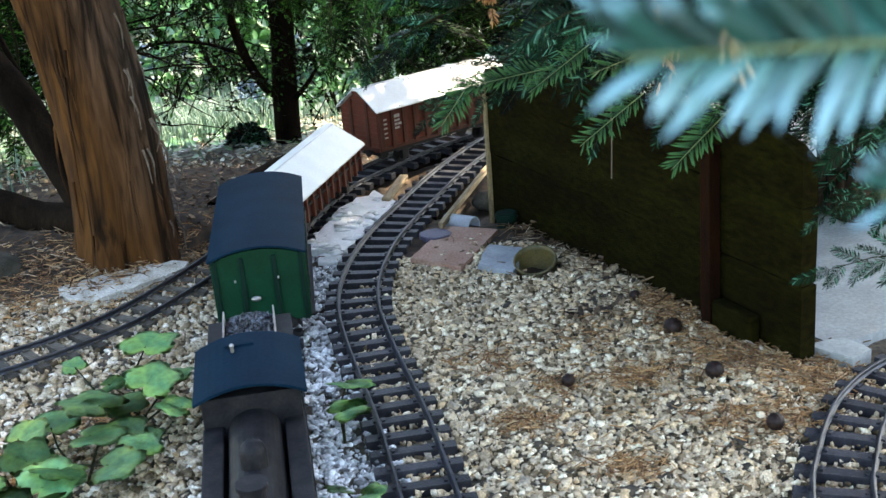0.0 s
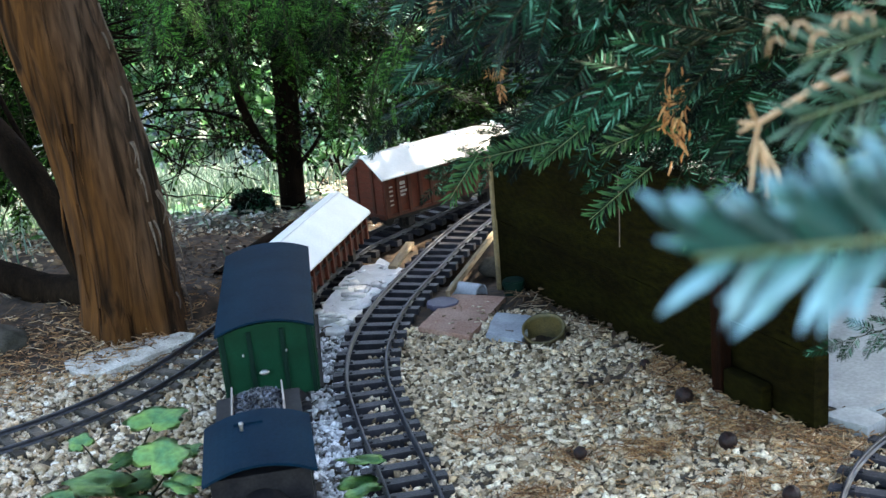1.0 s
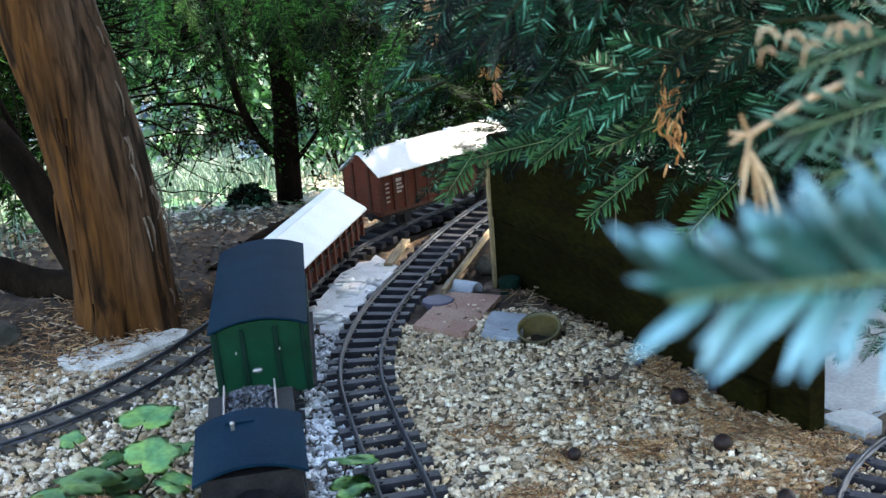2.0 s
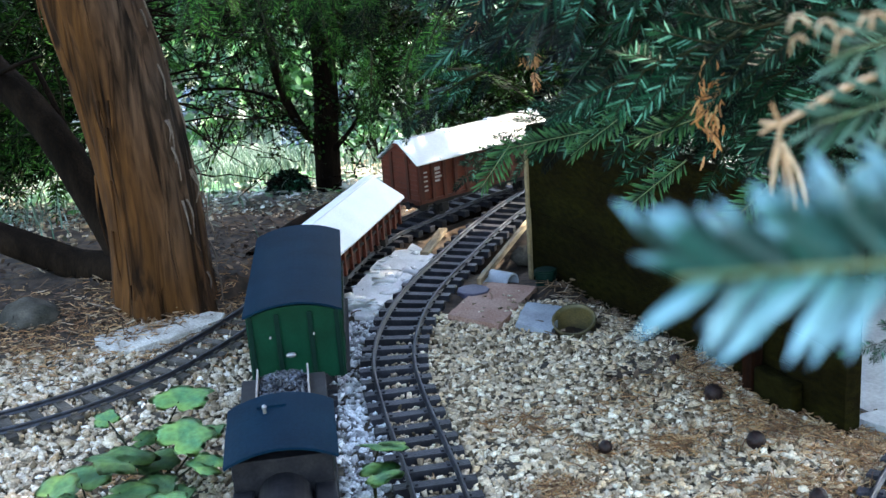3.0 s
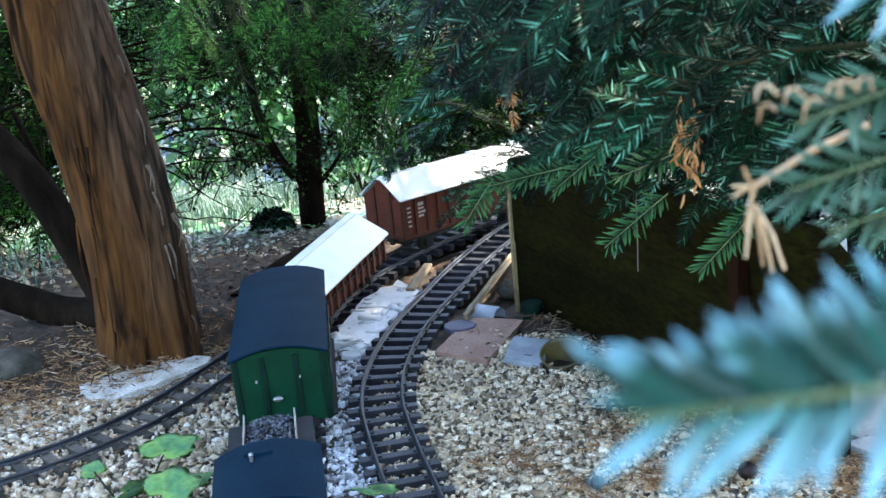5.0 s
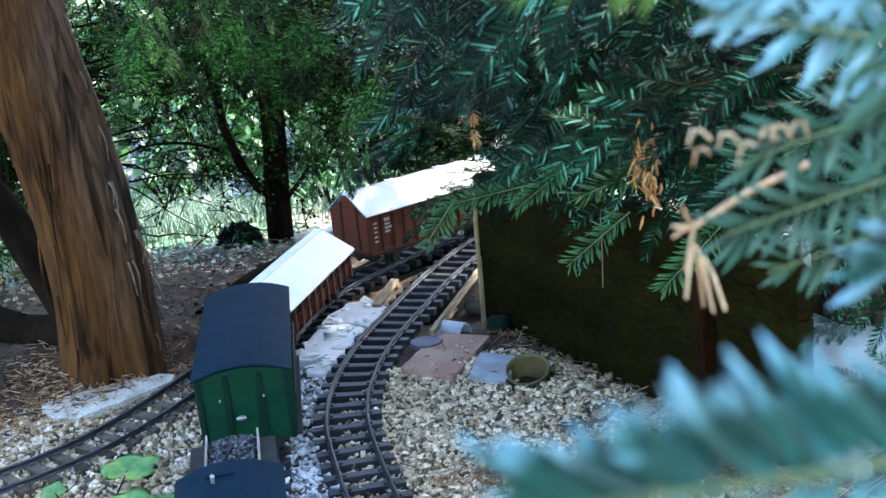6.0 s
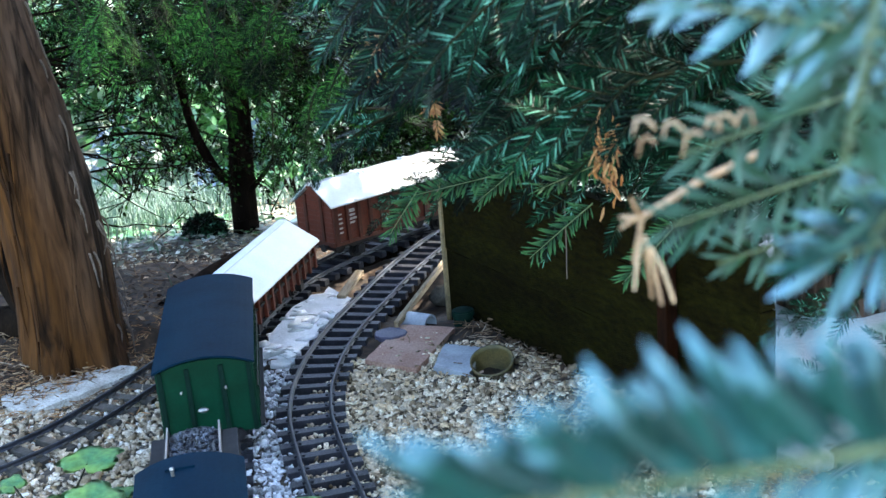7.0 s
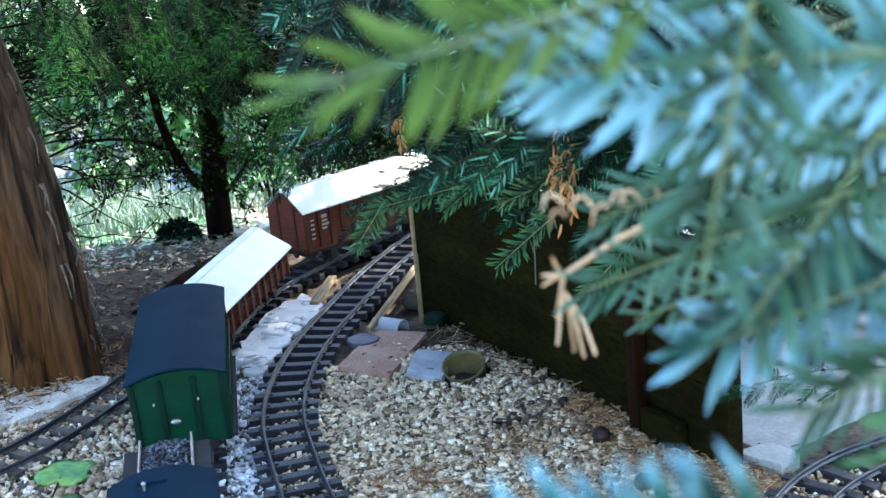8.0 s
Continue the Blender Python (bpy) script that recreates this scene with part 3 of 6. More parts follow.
def build_track(name, key, label, material, start=0.0, stop=1.0, skip=None, wide=None, pitch=0.0312, z=0.0):
    t = thing(name, label, "railway track", group="garden railway tracks")
    pts, run = smooth_line({"R": LINE_R, "T": LINE_T, "L": LINE_L, "K": LINE_K}[key], 400)
    a, b = int(start * 399), int(stop * 399)
    seg = pts[a:b + 1]
    for off in (-GAUGE / 2 - RAIL_W / 2, GAUGE / 2 + RAIL_W / 2):
        v, f = rail_mesh(seg[::2], off, z)
        solid("rail", v, f, M["rail"], t)
    n = int(run / pitch)
    line, _ = smooth_line({"R": LINE_R, "T": LINE_T, "L": LINE_L, "K": LINE_K}[key], n)
    d, r = sides(line)
    meshes = [sleeper_mesh(0.080, material, s) for s in range(4)]
    rng = random.Random(key)
    for i in range(n):
        if not start <= i / (n - 1) <= stop or (skip and skip(line[i])):
            continue
        ob = new("sleeper", meshes[rng.randrange(4)])
        ob.parent = t
        turn = math.atan2(r[i][1], r[i][0]) + rng.uniform(-0.015, 0.015)
        s = wide(line[i]) if wide else 1.0
        ob.matrix_local = Matrix.Translation((line[i][0], line[i][1], z + rng.uniform(-0.0004, 0.0002))) @ Matrix.Rotation(turn, 4, 'Z') @ Matrix.Diagonal((s, 1, 1, 1))
    return t


def gap_to(key):
    ln = FINE[key][::3]
    return lambda p: float(np.linalg.norm(ln - p, axis=1).min())


near_r, near_t = gap_to("R"), gap_to("T")
build_track("curved_track", "R", "black-sleepered model railway track curving over the chippings", M["sleeper"])
build_track("siding_track", "T", "black-sleepered model railway track under the standing train", M["sleeper"], skip=lambda p: near_r(p) < 0.060, z=-0.0004)
build_track("branch_track", "L", "weathered grey model railway track curving past the tree", M["grey_sleeper"], skip=lambda p: near_t(p) < 0.050, z=-0.0008)
build_track("outer_track", "K", "black-sleepered model railway track at the gravel's edge", M["sleeper"])

# ---- boards, post and path ----
B0, B1 = Vector((0.110, 1.752)), Vector((0.402, 1.168))
b_dir = (B1 - B0).normalized()
b_turn = math.atan2(b_dir.y, b_dir.x)
b_len = (B1 - B0).length


def build_board():
    t = thing("timber_edging", "dark timber boards standing on edge beside the chippings", "retaining board",
              Matrix.Translation((B0.x, B0.y, 0)) @ Matrix.Rotation(b_turn, 4, 'Z'))
    rng = random.Random(8)
    rows = ((-0.06, 0.0695), (0.0710, 0.1500), (0.1515, 0.215))
    for k, (z0, z1) in enumerate(rows):
        bm = bmesh.new()
        x1 = b_len
        prof = [(0.004, z0), (x1, z0), (x1, z1 - (0.022 if k == 2 else 0)), (x1 - (0.035 if k == 2 else 0), z1), (0.004, z1 + 0.0)]
        if k == 2:
            prof = [(0.004, z0), (x1, z0), (x1, z1 - 0.018), (x1 - 0.02, z1 - 0.006), (x1 - 0.05, z1), (0.24, z1 - 0.004), (0.03, z1 - 0.018), (0.004, z1 - 0.024)]
        prism(bm, prof, -0.001 * k, 0.019 - 0.001 * k, "y")
        bmesh.ops.subdivide_edges(bm, edges=[e for e in bm.edges if abs(e.verts[0].co.x - e.verts[1].co.x) > 0.1], cuts=14)
        for v in bm.verts:
            v.co.y += rng.uniform(-0.0006, 0.0006)
            v.co.z += rng.uniform(-0.0012, 0.0012)
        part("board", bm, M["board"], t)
    bm = boxed(-0.0045, 0.0035, -0.004, 0.022, -0.06, 0.164, bevel=0.001)
    part("end_batten", bm, M["board_edge"], t, "paler weathered batten on the board's end")


build_board()


def build_post():
    c = B0 + b_dir * 0.520
    t = thing("fence_post", "short red-brown wooden post against the dark boards", "post",
              Matrix.Translation((c.x, c.y, 0)) @ Matrix.Rotation(b_turn, 4, 'Z'))
    part("stake", boxed(-0.0085, 0.0085, -0.017, -0.0025, -0.05, 0.190, bevel=0.0015), M["post"], t)
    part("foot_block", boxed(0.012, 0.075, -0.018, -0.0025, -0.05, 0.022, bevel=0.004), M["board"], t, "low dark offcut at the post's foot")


build_post()

bm = bmesh.new()
prism(bm, [(0.445, 1.185), (0.64, 1.31), (1.05, 1.31), (1.05, 2.3), (0.55, 2.3), (0.42, 1.9), (0.345, 1.42), (0.412, 1.24)], -0.06, -0.004, "z")
path = part("garden_path", bm, M["concrete"])
tagged(path, "pale grey concrete garden path beyond the boards", "path", kind="structure")

# ---- the train, standing on the siding ----
def wheelset(parent, y, r=0.0115, frame_mat=None):
    bm = bmesh.new()
    cyl(bm, 0.0016, -0.030, 0.030, "x", (y, r), 8)
    ax = part("axle", bm, M["steel"], parent)
    for s in (-1, 1):
        bm = bmesh.new()
        cyl(bm, r, s * 0.0215, s * 0.0265, "x", (y, r), 24)
        cyl(bm, r + 0.0016, s * 0.0200, s * 0.0215, "x", (y, r - 0.0006), 24)
        cyl(bm, r * 0.35, s * 0.0265, s * 0.0285, "x", (y, r), 12)
        for k in range(8):
            a = k * math.pi / 4
            box(bm, s * 0.0265 if s > 0 else -0.0275, s * 0.0275 if s > 0 else -0.0265, y + math.cos(a) * r * 0.6 - 0.001, y + math.cos(a) * r * 0.6 + 0.001,
                r + math.sin(a) * r * 0.6 - 0.001, r + math.sin(a) * r * 0.6 + 0.001)
        part("wheel", bm, M["black"], parent)
    for s in (-1, 1):
        bm = boxed(s * 0.034 - 0.004, s * 0.034 + 0.004, y - 0.007, y + 0.007, 0.008, 0.022, bevel=0.001)
        box(bm, s * 0.034 - 0.002, s * 0.034 + 0.002, y - 0.020, y + 0.020, 0.022, 0.0255)
        part("axle_box", bm, M["black"], parent)


def buffers(parent, y0, y1, z=0.030):
    for y, s in ((y0, -1), (y1, 1)):
        for x in (-0.028, 0.028):
            bm = bmesh.new()
            cyl(bm, 0.0032, y, y + s * 0.010, "y", (x, z), 12)
            cyl(bm, 0.0062, y + s * 0.010, y + s * 0.0125, "y", (x, z), 18)
            part("buffer", bm, M["black"], parent)
        bm = bmesh.new()
        cyl(bm, 0.0018, y, y + s * 0.020, "y", (0, z - 0.003), 8)
        ball(bm, 0.0030, (0, y + s * 0.021, z - 0.003), 1)
        part("coupling_hook", bm, M["steel"], parent)


def at_track(x, y, heading, lean=0.0):
    """Vehicle base: near end at (x, y), pointing along heading degrees to the right of +y."""
    return Matrix.Translation((x, y, 0)) @ Matrix.Rotation(-radians(heading), 4, 'Z') @ Matrix.Rotation(radians(lean), 4, 'Y')


def build_brown_wagon():
    L, W, ze, zr = 0.300, 0.0445, 0.097, 0.1285
    t = thing("lidded_wagon", "red-brown model goods wagon with white hinged roof lids", "goods wagon", at_track(-0.092, 1.963, 47.5, -1.0))
    y0, y1 = 0.006, L - 0.006
    # body shell with gabled ends
    bm = bmesh.new()
    prism(bm, [(-W, 0.036), (W, 0.036), (W, ze), (0.006, zr - 0.006), (-0.006, zr - 0.006), (-W, ze)], y0, y1, "y")
    part("body", bm, M["bw_body"], t)
    # end planks
    for y, s in ((y0, -1), (y1, 1)):
        for k in range(10):
            z0 = 0.0375 + k * 0.0081
            half = W - 0.001 if z0 + 0.0076 < ze else max(0.008, (zr - 0.008 - z0 - 0.0076) / (zr - ze) * W)
            if z0 + 0.0076 > zr - 0.006:
                continue
            part("end_plank", boxed(-half, half, min(y, y + s * 0.0012), max(y, y + s * 0.0012), z0, z0 + 0.0074), M["bw_body"], t)
        for x in (-0.020, 0.020):
            part("end_stanchion", boxed(x - 0.003, x + 0.003, min(y, y + s * 0.0034), max(y, y + s * 0.0034), 0.036, 0.110, bevel=0.0006), M["bw_frame"], t)
        part("end_sill", boxed(-W - 0.001, W + 0.001, min(y, y + s * 0.003), max(y, y + s * 0.003), 0.030, 0.0375, bevel=0.0006), M["bw_frame"], t)
    # side ribs
    for s in (-1, 1):
        for k in range(13):
            y = y0 + 0.004 + k * (y1 - y0 - 0.008) / 12
            wide = 0.0042 if k in (0, 12) else 0.0030
            bm = boxed(min(s * W, s * (W + 0.004)), max(s * W, s * (W + 0.004)), y - wide, y + wide, 0.033, ze - 0.001, bevel=0.0006)
            part("side_rib", bm, M["bw_frame"], t)
        part("side_sill", boxed(min(s * W, s * (W + 0.003)), max(s * W, s * (W + 0.003)), y0, y1, 0.0315, 0.0365), M["bw_frame"], t)
        part("side_rail", boxed(min(s * W, s * (W + 0.0025)), max(s * W, s * (W + 0.0025)), y0, y1, ze - 0.005, ze - 0.0005), M["bw_frame"], t)
    # lettering panels, plain bars
    xs = W + 0.0006
    for y, z, a, b in ((0.0435, 0.082, 0.006, 0.0026), (0.0435, 0.075, 0.006, 0.0016), (0.040, 0.069, 0.004, 0.0018), (0.049, 0.069, 0.004, 0.0018), (0.0435, 0.063, 0.005, 0.0016),
                       (0.019, 0.080, 0.0045, 0.0013), (0.019, 0.073, 0.0045, 0.0013), (0.019, 0.066, 0.0045, 0.0013), (0.019, 0.058, 0.0045, 0.0013), (0.019, 0.051, 0.0045, 0.0013),
                       (0.252, 0.046, 0.009, 0.0026), (0.281, 0.056, 0.005, 0.003), (0.281, 0.046, 0.005, 0.002)):
        part("lettering", boxed(xs, xs + 0.0005, y - a, y + a, z - b, z + b), M["white_mark"], t)
    # ridge board and the two roof lids
    part("ridge_board", boxed(-0.0085, 0.0085, 0.0, L, zr - 0.0075, zr - 0.004, bevel=0.0006), M["bw_body"], t, "brown ridge board between the lids")
    for s in (-1, 1):
        bm = bmesh.new()
        prism(bm, [(s * 0.0055, zr), (s * 0.0515, ze), (s * 0.0512, ze - 0.0024), (s * 0.0050, zr - 0.0026)], 0.0, L, "y")
        # the left lid is coloured greyer, as the slope turned from the sun
        lid = part("roof_lid", bm, M["white_roof"] if s > 0 else M["grey_roof"], t, "white sheet lid" if s > 0 else "white sheet lid greyed in colour for its shaded slope")
        for y in (0.004, 0.095, 0.105, 0.198, 0.208, L - 0.004):
            bm = bmesh.new()
            box(bm, min(s * 0.0002, s * 0.012), max(s * 0.0002, s * 0.012), y - 0.0016, y + 0.0016, zr - 0.0038, zr + 0.0008)
            part("hinge_strap", bm, M["white_roof"], lid)
        for y in (0.05, 0.15, 0.25):
            bm = boxed(s * 0.0505 - 0.002, s * 0.0505 + 0.002, y - 0.003, y + 0.003, ze - 0.001, ze + 0.0028, bevel=0.0005)
            part("lid_catch", bm, M["white_roof"], lid)
    # underframe
    for x in (-0.034, 0.034):
        part("sole_bar", boxed(x - 0.003, x + 0.003, y0 + 0.002, y1 - 0.002, 0.0245, 0.0315), M["black"], t)
    part("headstock", boxed(-0.043, 0.043, y0 + 0.0005, y0 + 0.005, 0.0235, 0.0312), M["black"], t)
    part("headstock", boxed(-0.043, 0.043, y1 - 0.005, y1 - 0.0005, 0.0235, 0.0312), M["black"], t)
    for y in (0.062, L - 0.062):
        wheelset(t, y)
    buffers(t, y0, y1)


def build_white_wagon():
    L, W, ze, zr = 0.287, 0.0435, 0.067, 0.099
    t = thing("covered_wagon", "low dark brown model wagon under a clean white gabled roof", "goods wagon", at_track(-0.191, 1.588, 13.2, -1.0))
    y0, y1 = 0.005, L - 0.005
    bm = bmesh.new()
    prism(bm, [(-W, 0.030), (W, 0.030), (W, ze - 0.001), (0, zr - 0.004), (-W, ze - 0.001)], y0, y1, "y")
    part("body", bm, M["bw_frame"], t)
    for s in (-1, 1):
        for k in range(11):
            y = y0 + 0.004 + k * (y1 - y0 - 0.008) / 10
            part("side_rib", boxed(min(s * W, s * (W + 0.0045)), max(s * W, s * (W + 0.0045)), y - 0.0028, y + 0.0028, 0.027, ze - 0.004, bevel=0.0005), M["bw_body"], t)
        part("side_rail", boxed(min(s * W, s * (W + 0.003)), max(s * W, s * (W + 0.003)), y0, y1, 0.0465, 0.050), M["black"], t)
        bm = bmesh.new()
        prism(bm, [(s * 0.0062, zr - 0.0004), (s * 0.0500, ze + 0.003), (s * 0.0532, ze - 0.0005), (s * 0.0526, ze - 0.0030), (s * 0.0062, zr - 0.0032)], 0.0, L, "y")
        part("roof_panel", bm, M["cream_roof"], t)
    bm = bmesh.new()
    prism(bm, [(-0.0070, zr - 0.0016), (-0.0060, zr + 0.0008), (0.0060, zr + 0.0008), (0.0070, zr - 0.0016)], -0.0005, L + 0.0005, "y")
    part("ridge_cap", bm, M["cream_roof"], t, "flat white ridge capping")
    part("ridge_seam", boxed(0.0061, 0.0070, 0.001, L - 0.001, zr - 0.0016, zr + 0.0003), M["grey_roof"], t, "grey seam beside the capping")
    for x in (-0.034, 0.034):
        part("sole_bar", boxed(x - 0.003, x + 0.003, y0 + 0.002, y1 - 0.002, 0.0235, 0.0298), M["black"], t)
    for y in (0.055, L - 0.055):
        wheelset(t, y)
    buffers(t, y0, y1)


def arc(w, z_edge, z_top, n=14):
    """Roof curve from left to right."""
    h = z_top - z_edge
    r = (w * w + h * h) / (2 * h)
    a = math.asin(min(1, w / r))
    return [(r * math.sin(-a + 2 * a * i / n), z_top - r + r * math.cos(-a + 2 * a * i / n)) for i in range(n + 1)]


def roof_shell(name, parent, w, z_edge, z_top, y0, y1, material, thick=0.0022, label=""):
    top = arc(w, z_edge, z_top)
    low = [(x * 0.985, z - thick) for x, z in top]
    bm = bmesh.new()
    prism(bm, top + low[::-1], y0, y1, "y")
    bmesh.ops.recalc_face_normals(bm, faces=bm.faces)
    return part(name, bm, material, parent, label)


def build_van():
    L, W = 0.296, 0.0480
    t = thing("guards_van", "dark green model van with a plain slate-grey curved roof", "railway van", at_track(-0.148, 1.266, -7.2, -1.0))
    y0, y1 = 0.007, L - 0.007
    body = bmesh.new()
    prism(body, [(-W, 0.026), (W, 0.026), (W, 0.1035)] + [(x * 0.93, z - 0.003) for x, z in arc(0.0505, 0.1045, 0.1135)][::-1] + [(-W, 0.1035)], y0, y1, "y")
    part("body", body, M["coach_green"], t)
    for y, s in ((y0, -1), (y1, 1)):
        # end ribs coloured darker than the body to stand for their shadow lines
        for x in (-W + 0.002, -0.0175, 0.0175, W - 0.002):
            part("end_rib", boxed(x - 0.0024, x + 0.0024, min(y, y + s * 0.0028), max(y, y + s * 0.0028), 0.026, 0.103, bevel=0.0005), M["cap"], t)
        for x in (-0.026, 0.020):
            bm = boxed(x - 0.0009, x + 0.0009, min(y, y + s * 0.003), max(y, y + s * 0.003), 0.0765, 0.0788)
            part("lamp_iron", bm, M["white_mark"], t, "small white lamp iron")
        bm = bmesh.new()
        ball(bm, 0.0045, (-0.006, y + s * 0.005, 0.057), 2, (1.3, 0.7, 0.7))
        part("tail_lamp", bm, M["steel"], t, "small pale metal fitting on the end")
    for s in (-1, 1):
        for k in range(10):
            y = y0 + 0.003 + k * (y1 - y0 - 0.006) / 9
            part("side_rib", boxed(min(s * W, s * (W + 0.0025)), max(s * W, s * (W + 0.0025)), y - 0.002, y + 0.002, 0.026, 0.101, bevel=0.0005), M["coach_green"], t)
        part("foot_board", boxed(min(s * W, s * (W + 0.006)), max(s * W, s * (W + 0.006)), y0 + 0.02, y1 - 0.02, 0.0195, 0.0215), M["black"], t)
        part("grab_rail", cyl(bmesh.new(), 0.0008, y0 + 0.02, y1 - 0.02, "y", (s * (W + 0.0042), 0.066), 6), M["black"], t)
    roof = roof_shell("roof", t, 0.0530, 0.1045, 0.1165, 0.0, L, M["coach_roof"])
    for x in (-0.034, 0.034):
        part("sole_bar", boxed(x - 0.003, x + 0.003, y0 + 0.002, y1 - 0.002, 0.0195, 0.0258), M["black"], t)
    for y in (0.062, L - 0.062):
        wheelset(t, y)
    buffers(t, y0, y1, 0.027)


def ICO():
    bm = bmesh.new()
    bmesh.ops.create_icosphere(bm, subdivisions=1, radius=1)
    v = np.array([p.co[:] for p in bm.verts])
    f = np.array([[p.index for p in q.verts] for q in bm.faces])
    bm.free()
    return v, f


def build_loco():
    t = thing("tank_locomotive", "black model tank locomotive with a full coal bunker", "locomotive", at_track(-0.1007, 0.907, -9.5, -1.0))
    # local y: bunker end at the top of the line, smokebox towards smaller y
    part("footplate", boxed(-0.043, 0.043, -0.170, 0.268, 0.028, 0.032, bevel=0.0006), M["black"], t)
    # bunker
    bk = part("bunker", boxed(-0.041, 0.041, 0.133, 0.262, 0.0322, 0.076, bevel=0.0012), M["black"], t)
    for x in (-0.0245, 0.0245):
        part("coal_board", boxed(x - 0.0008, x + 0.0008, 0.134, 0.262, 0.0762, 0.0865), M["ply"], bk, "thin bare plywood coal board")
    heap = Heap()
    rng = np.random.default_rng(5)
    ico = ICO()
    for _ in range(620):
        x, y = rng.uniform(-0.0225, 0.0225), rng.uniform(0.135, 0.260)
        top = 0.0765 + 0.0105 * (1 - (x / 0.026) ** 2) * (1 - ((y - 0.20) / 0.085) ** 2)
        s = rng.uniform(0.0011, 0.0026)
        v = ico[0] * s * rng.uniform(0.6, 1.3, (len(ico[0]), 1)) * rng.uniform(0.7, 1.2, 3) + (x, y, top + rng.uniform(-0.003, 0.0015))
        heap.add(v, ico[1])
    heap.to("coal", M["coal"], t, "heap of small glossy black coal")
    bm = bmesh.new()
    prism(bm, [(-0.0235, 0.0761), (0.0235, 0.0761), (0.019, 0.080), (0.0, 0.083), (-0.019, 0.080)], 0.135, 0.260, "y")
    part("coal_bed", bm, M["coal"], t)
    # cab
    cab = part("cab", boxed(-0.041, 0.041, 0.030, 0.1315, 0.0322, 0.101, bevel=0.001), M["black"], t)
    for s in (-1, 1):
        part("cab_opening", boxed(min(s * 0.0412, s * 0.0418), max(s * 0.0412, s * 0.0418), 0.065, 0.105, 0.066, 0.092), M["cap"], cab, "dark side opening")
        bm = bmesh.new()
        cyl(bm, 0.0075, 0.1316, 0.1328, "y", (s * 0.022, 0.093), 20)
        part("cab_spectacle", bm, M["brass"], cab, "round brass-rimmed window")
    rf = roof_shell("cab_roof", t, 0.0465, 0.1035, 0.1155, 0.018, 0.130, M["coach_roof"], label="slate-grey curved cab roof")
    part("roof_rib", boxed(-0.019, 0.006, 0.1000, 0.1030, 0.1150, 0.1172, bevel=0.0004), M["coach_roof"], rf)
    bm = bmesh.new()
    cyl(bm, 0.0016, 0.1155, 0.1205, "z", (-0.012, 0.089), 12)
    ball(bm, 0.0022, (-0.012, 0.089, 0.1215), 2)
    part("whistle", bm, M["steel"], rf, "small dull metal whistle")
    # tanks, boiler, smokebox
    for s in (-1, 1):
        part("side_tank", boxed(min(s * 0.025, s * 0.042), max(s * 0.025, s * 0.042), -0.110, 0.0295, 0.0322, 0.076, bevel=0.0015), M["black"], t)
    bm = bmesh.new()
    cyl(bm, 0.0225, -0.135, 0.0295, "y", (0, 0.066), 32)
    part("boiler", bm, M["black"], t)
    bm = bmesh.new()
    cyl(bm, 0.0238, -0.165, -0.1355, "y", (0, 0.066), 32)
    part("smokebox", bm, M["black"], t)
    bm = bmesh.new()
    cyl(bm, 0.0085, 0.086, 0.116, "z", (0, -0.150), 20, 0.0100)
    cyl(bm, 0.0115, 0.116, 0.119, "z", (0, -0.150), 20)
    part("chimney", bm, M["black"], t)
    bm = bmesh.new()
    cyl(bm, 0.0105, 0.084, 0.098, "z", (0, -0.065), 20)
    ball(bm, 0.0105, (0, -0.065, 0.098), 3)
    part("dome", bm, M["black"], t)
    for y in (-0.110, -0.040, 0.030):
        wheelset(t, y, 0.017)
    wheelset(t, 0.200, 0.0115)
    buffers(t, -0.170, 0.268)


build_brown_wagon()
build_white_wagon()
build_van()
build_loco()

# ---- loose stones, slabs and bits round the tracks ----
def slab(name, outline, z0, z1, material, label, category, seed=1, rough=0.0012, group=""):
    """A flat piece with a broken outline: extra points along the sides, pushed in and out."""
    rng = random.Random(seed)
    pts = []
    for i, p in enumerate(outline):
        q = outline[(i + 1) % len(outline)]
        d = math.dist(p, q)
        k = max(1, int(d / 0.012))
        for s in range(k):
            f = s / k
            pts.append((p[0] + (q[0] - p[0]) * f + rng.uniform(-rough, rough), p[1] + (q[1] - p[1]) * f + rng.uniform(-rough, rough)))
    cx, cy = sum(p[0] for p in pts) / len(pts), sum(p[1] for p in pts) / len(pts)
    bm = bmesh.new()
    prism(bm, [(p[0] - cx, p[1] - cy) for p in pts], z0, z1, "z")
    bmesh.ops.bevel(bm, geom=[e for e in bm.edges if abs(e.verts[0].co.z - e.verts[1].co.z) < 1e-6 and e.verts[0].co.z > z0 + 1e-5], offset=min(0.0012, (z1 - z0) * 0.3), segments=1, affect='EDGES')
    for v in bm.verts:
        v.co.z += rng.uniform(-0.0003, 0.0003)
    ob = part(name, bm, material)
    ob.location = (cx, cy, 0)
    return tagged(ob, label, category, group)


slab("clay_tile", [(-0.003, 1.551), (0.063, 1.503), (0.114, 1.643), (0.043, 1.672)], -0.022, -0.0095, M["tile"], "flat dusty pink clay tile half under chippings", "tile", 4, 0.0005)
slab("slate_plate", [(0.083, 1.504), (0.126, 1.473), (0.149, 1.558), (0.099, 1.582)], -0.018, -0.0085, M["slate"], "pale grey slate offcut lying beside the pot", "slate", 5, 0.0012)
slab("slate_disc", [(0.012 + 0.022 * math.cos(a * 0.5236) + 0.016, 1.636 + 0.020 * math.sin(a * 0.5236)) for a in range(12)], -0.014, -0.007, M["purple_slate"], "rounded purple slate chip by the sleepers", "slate", 6)
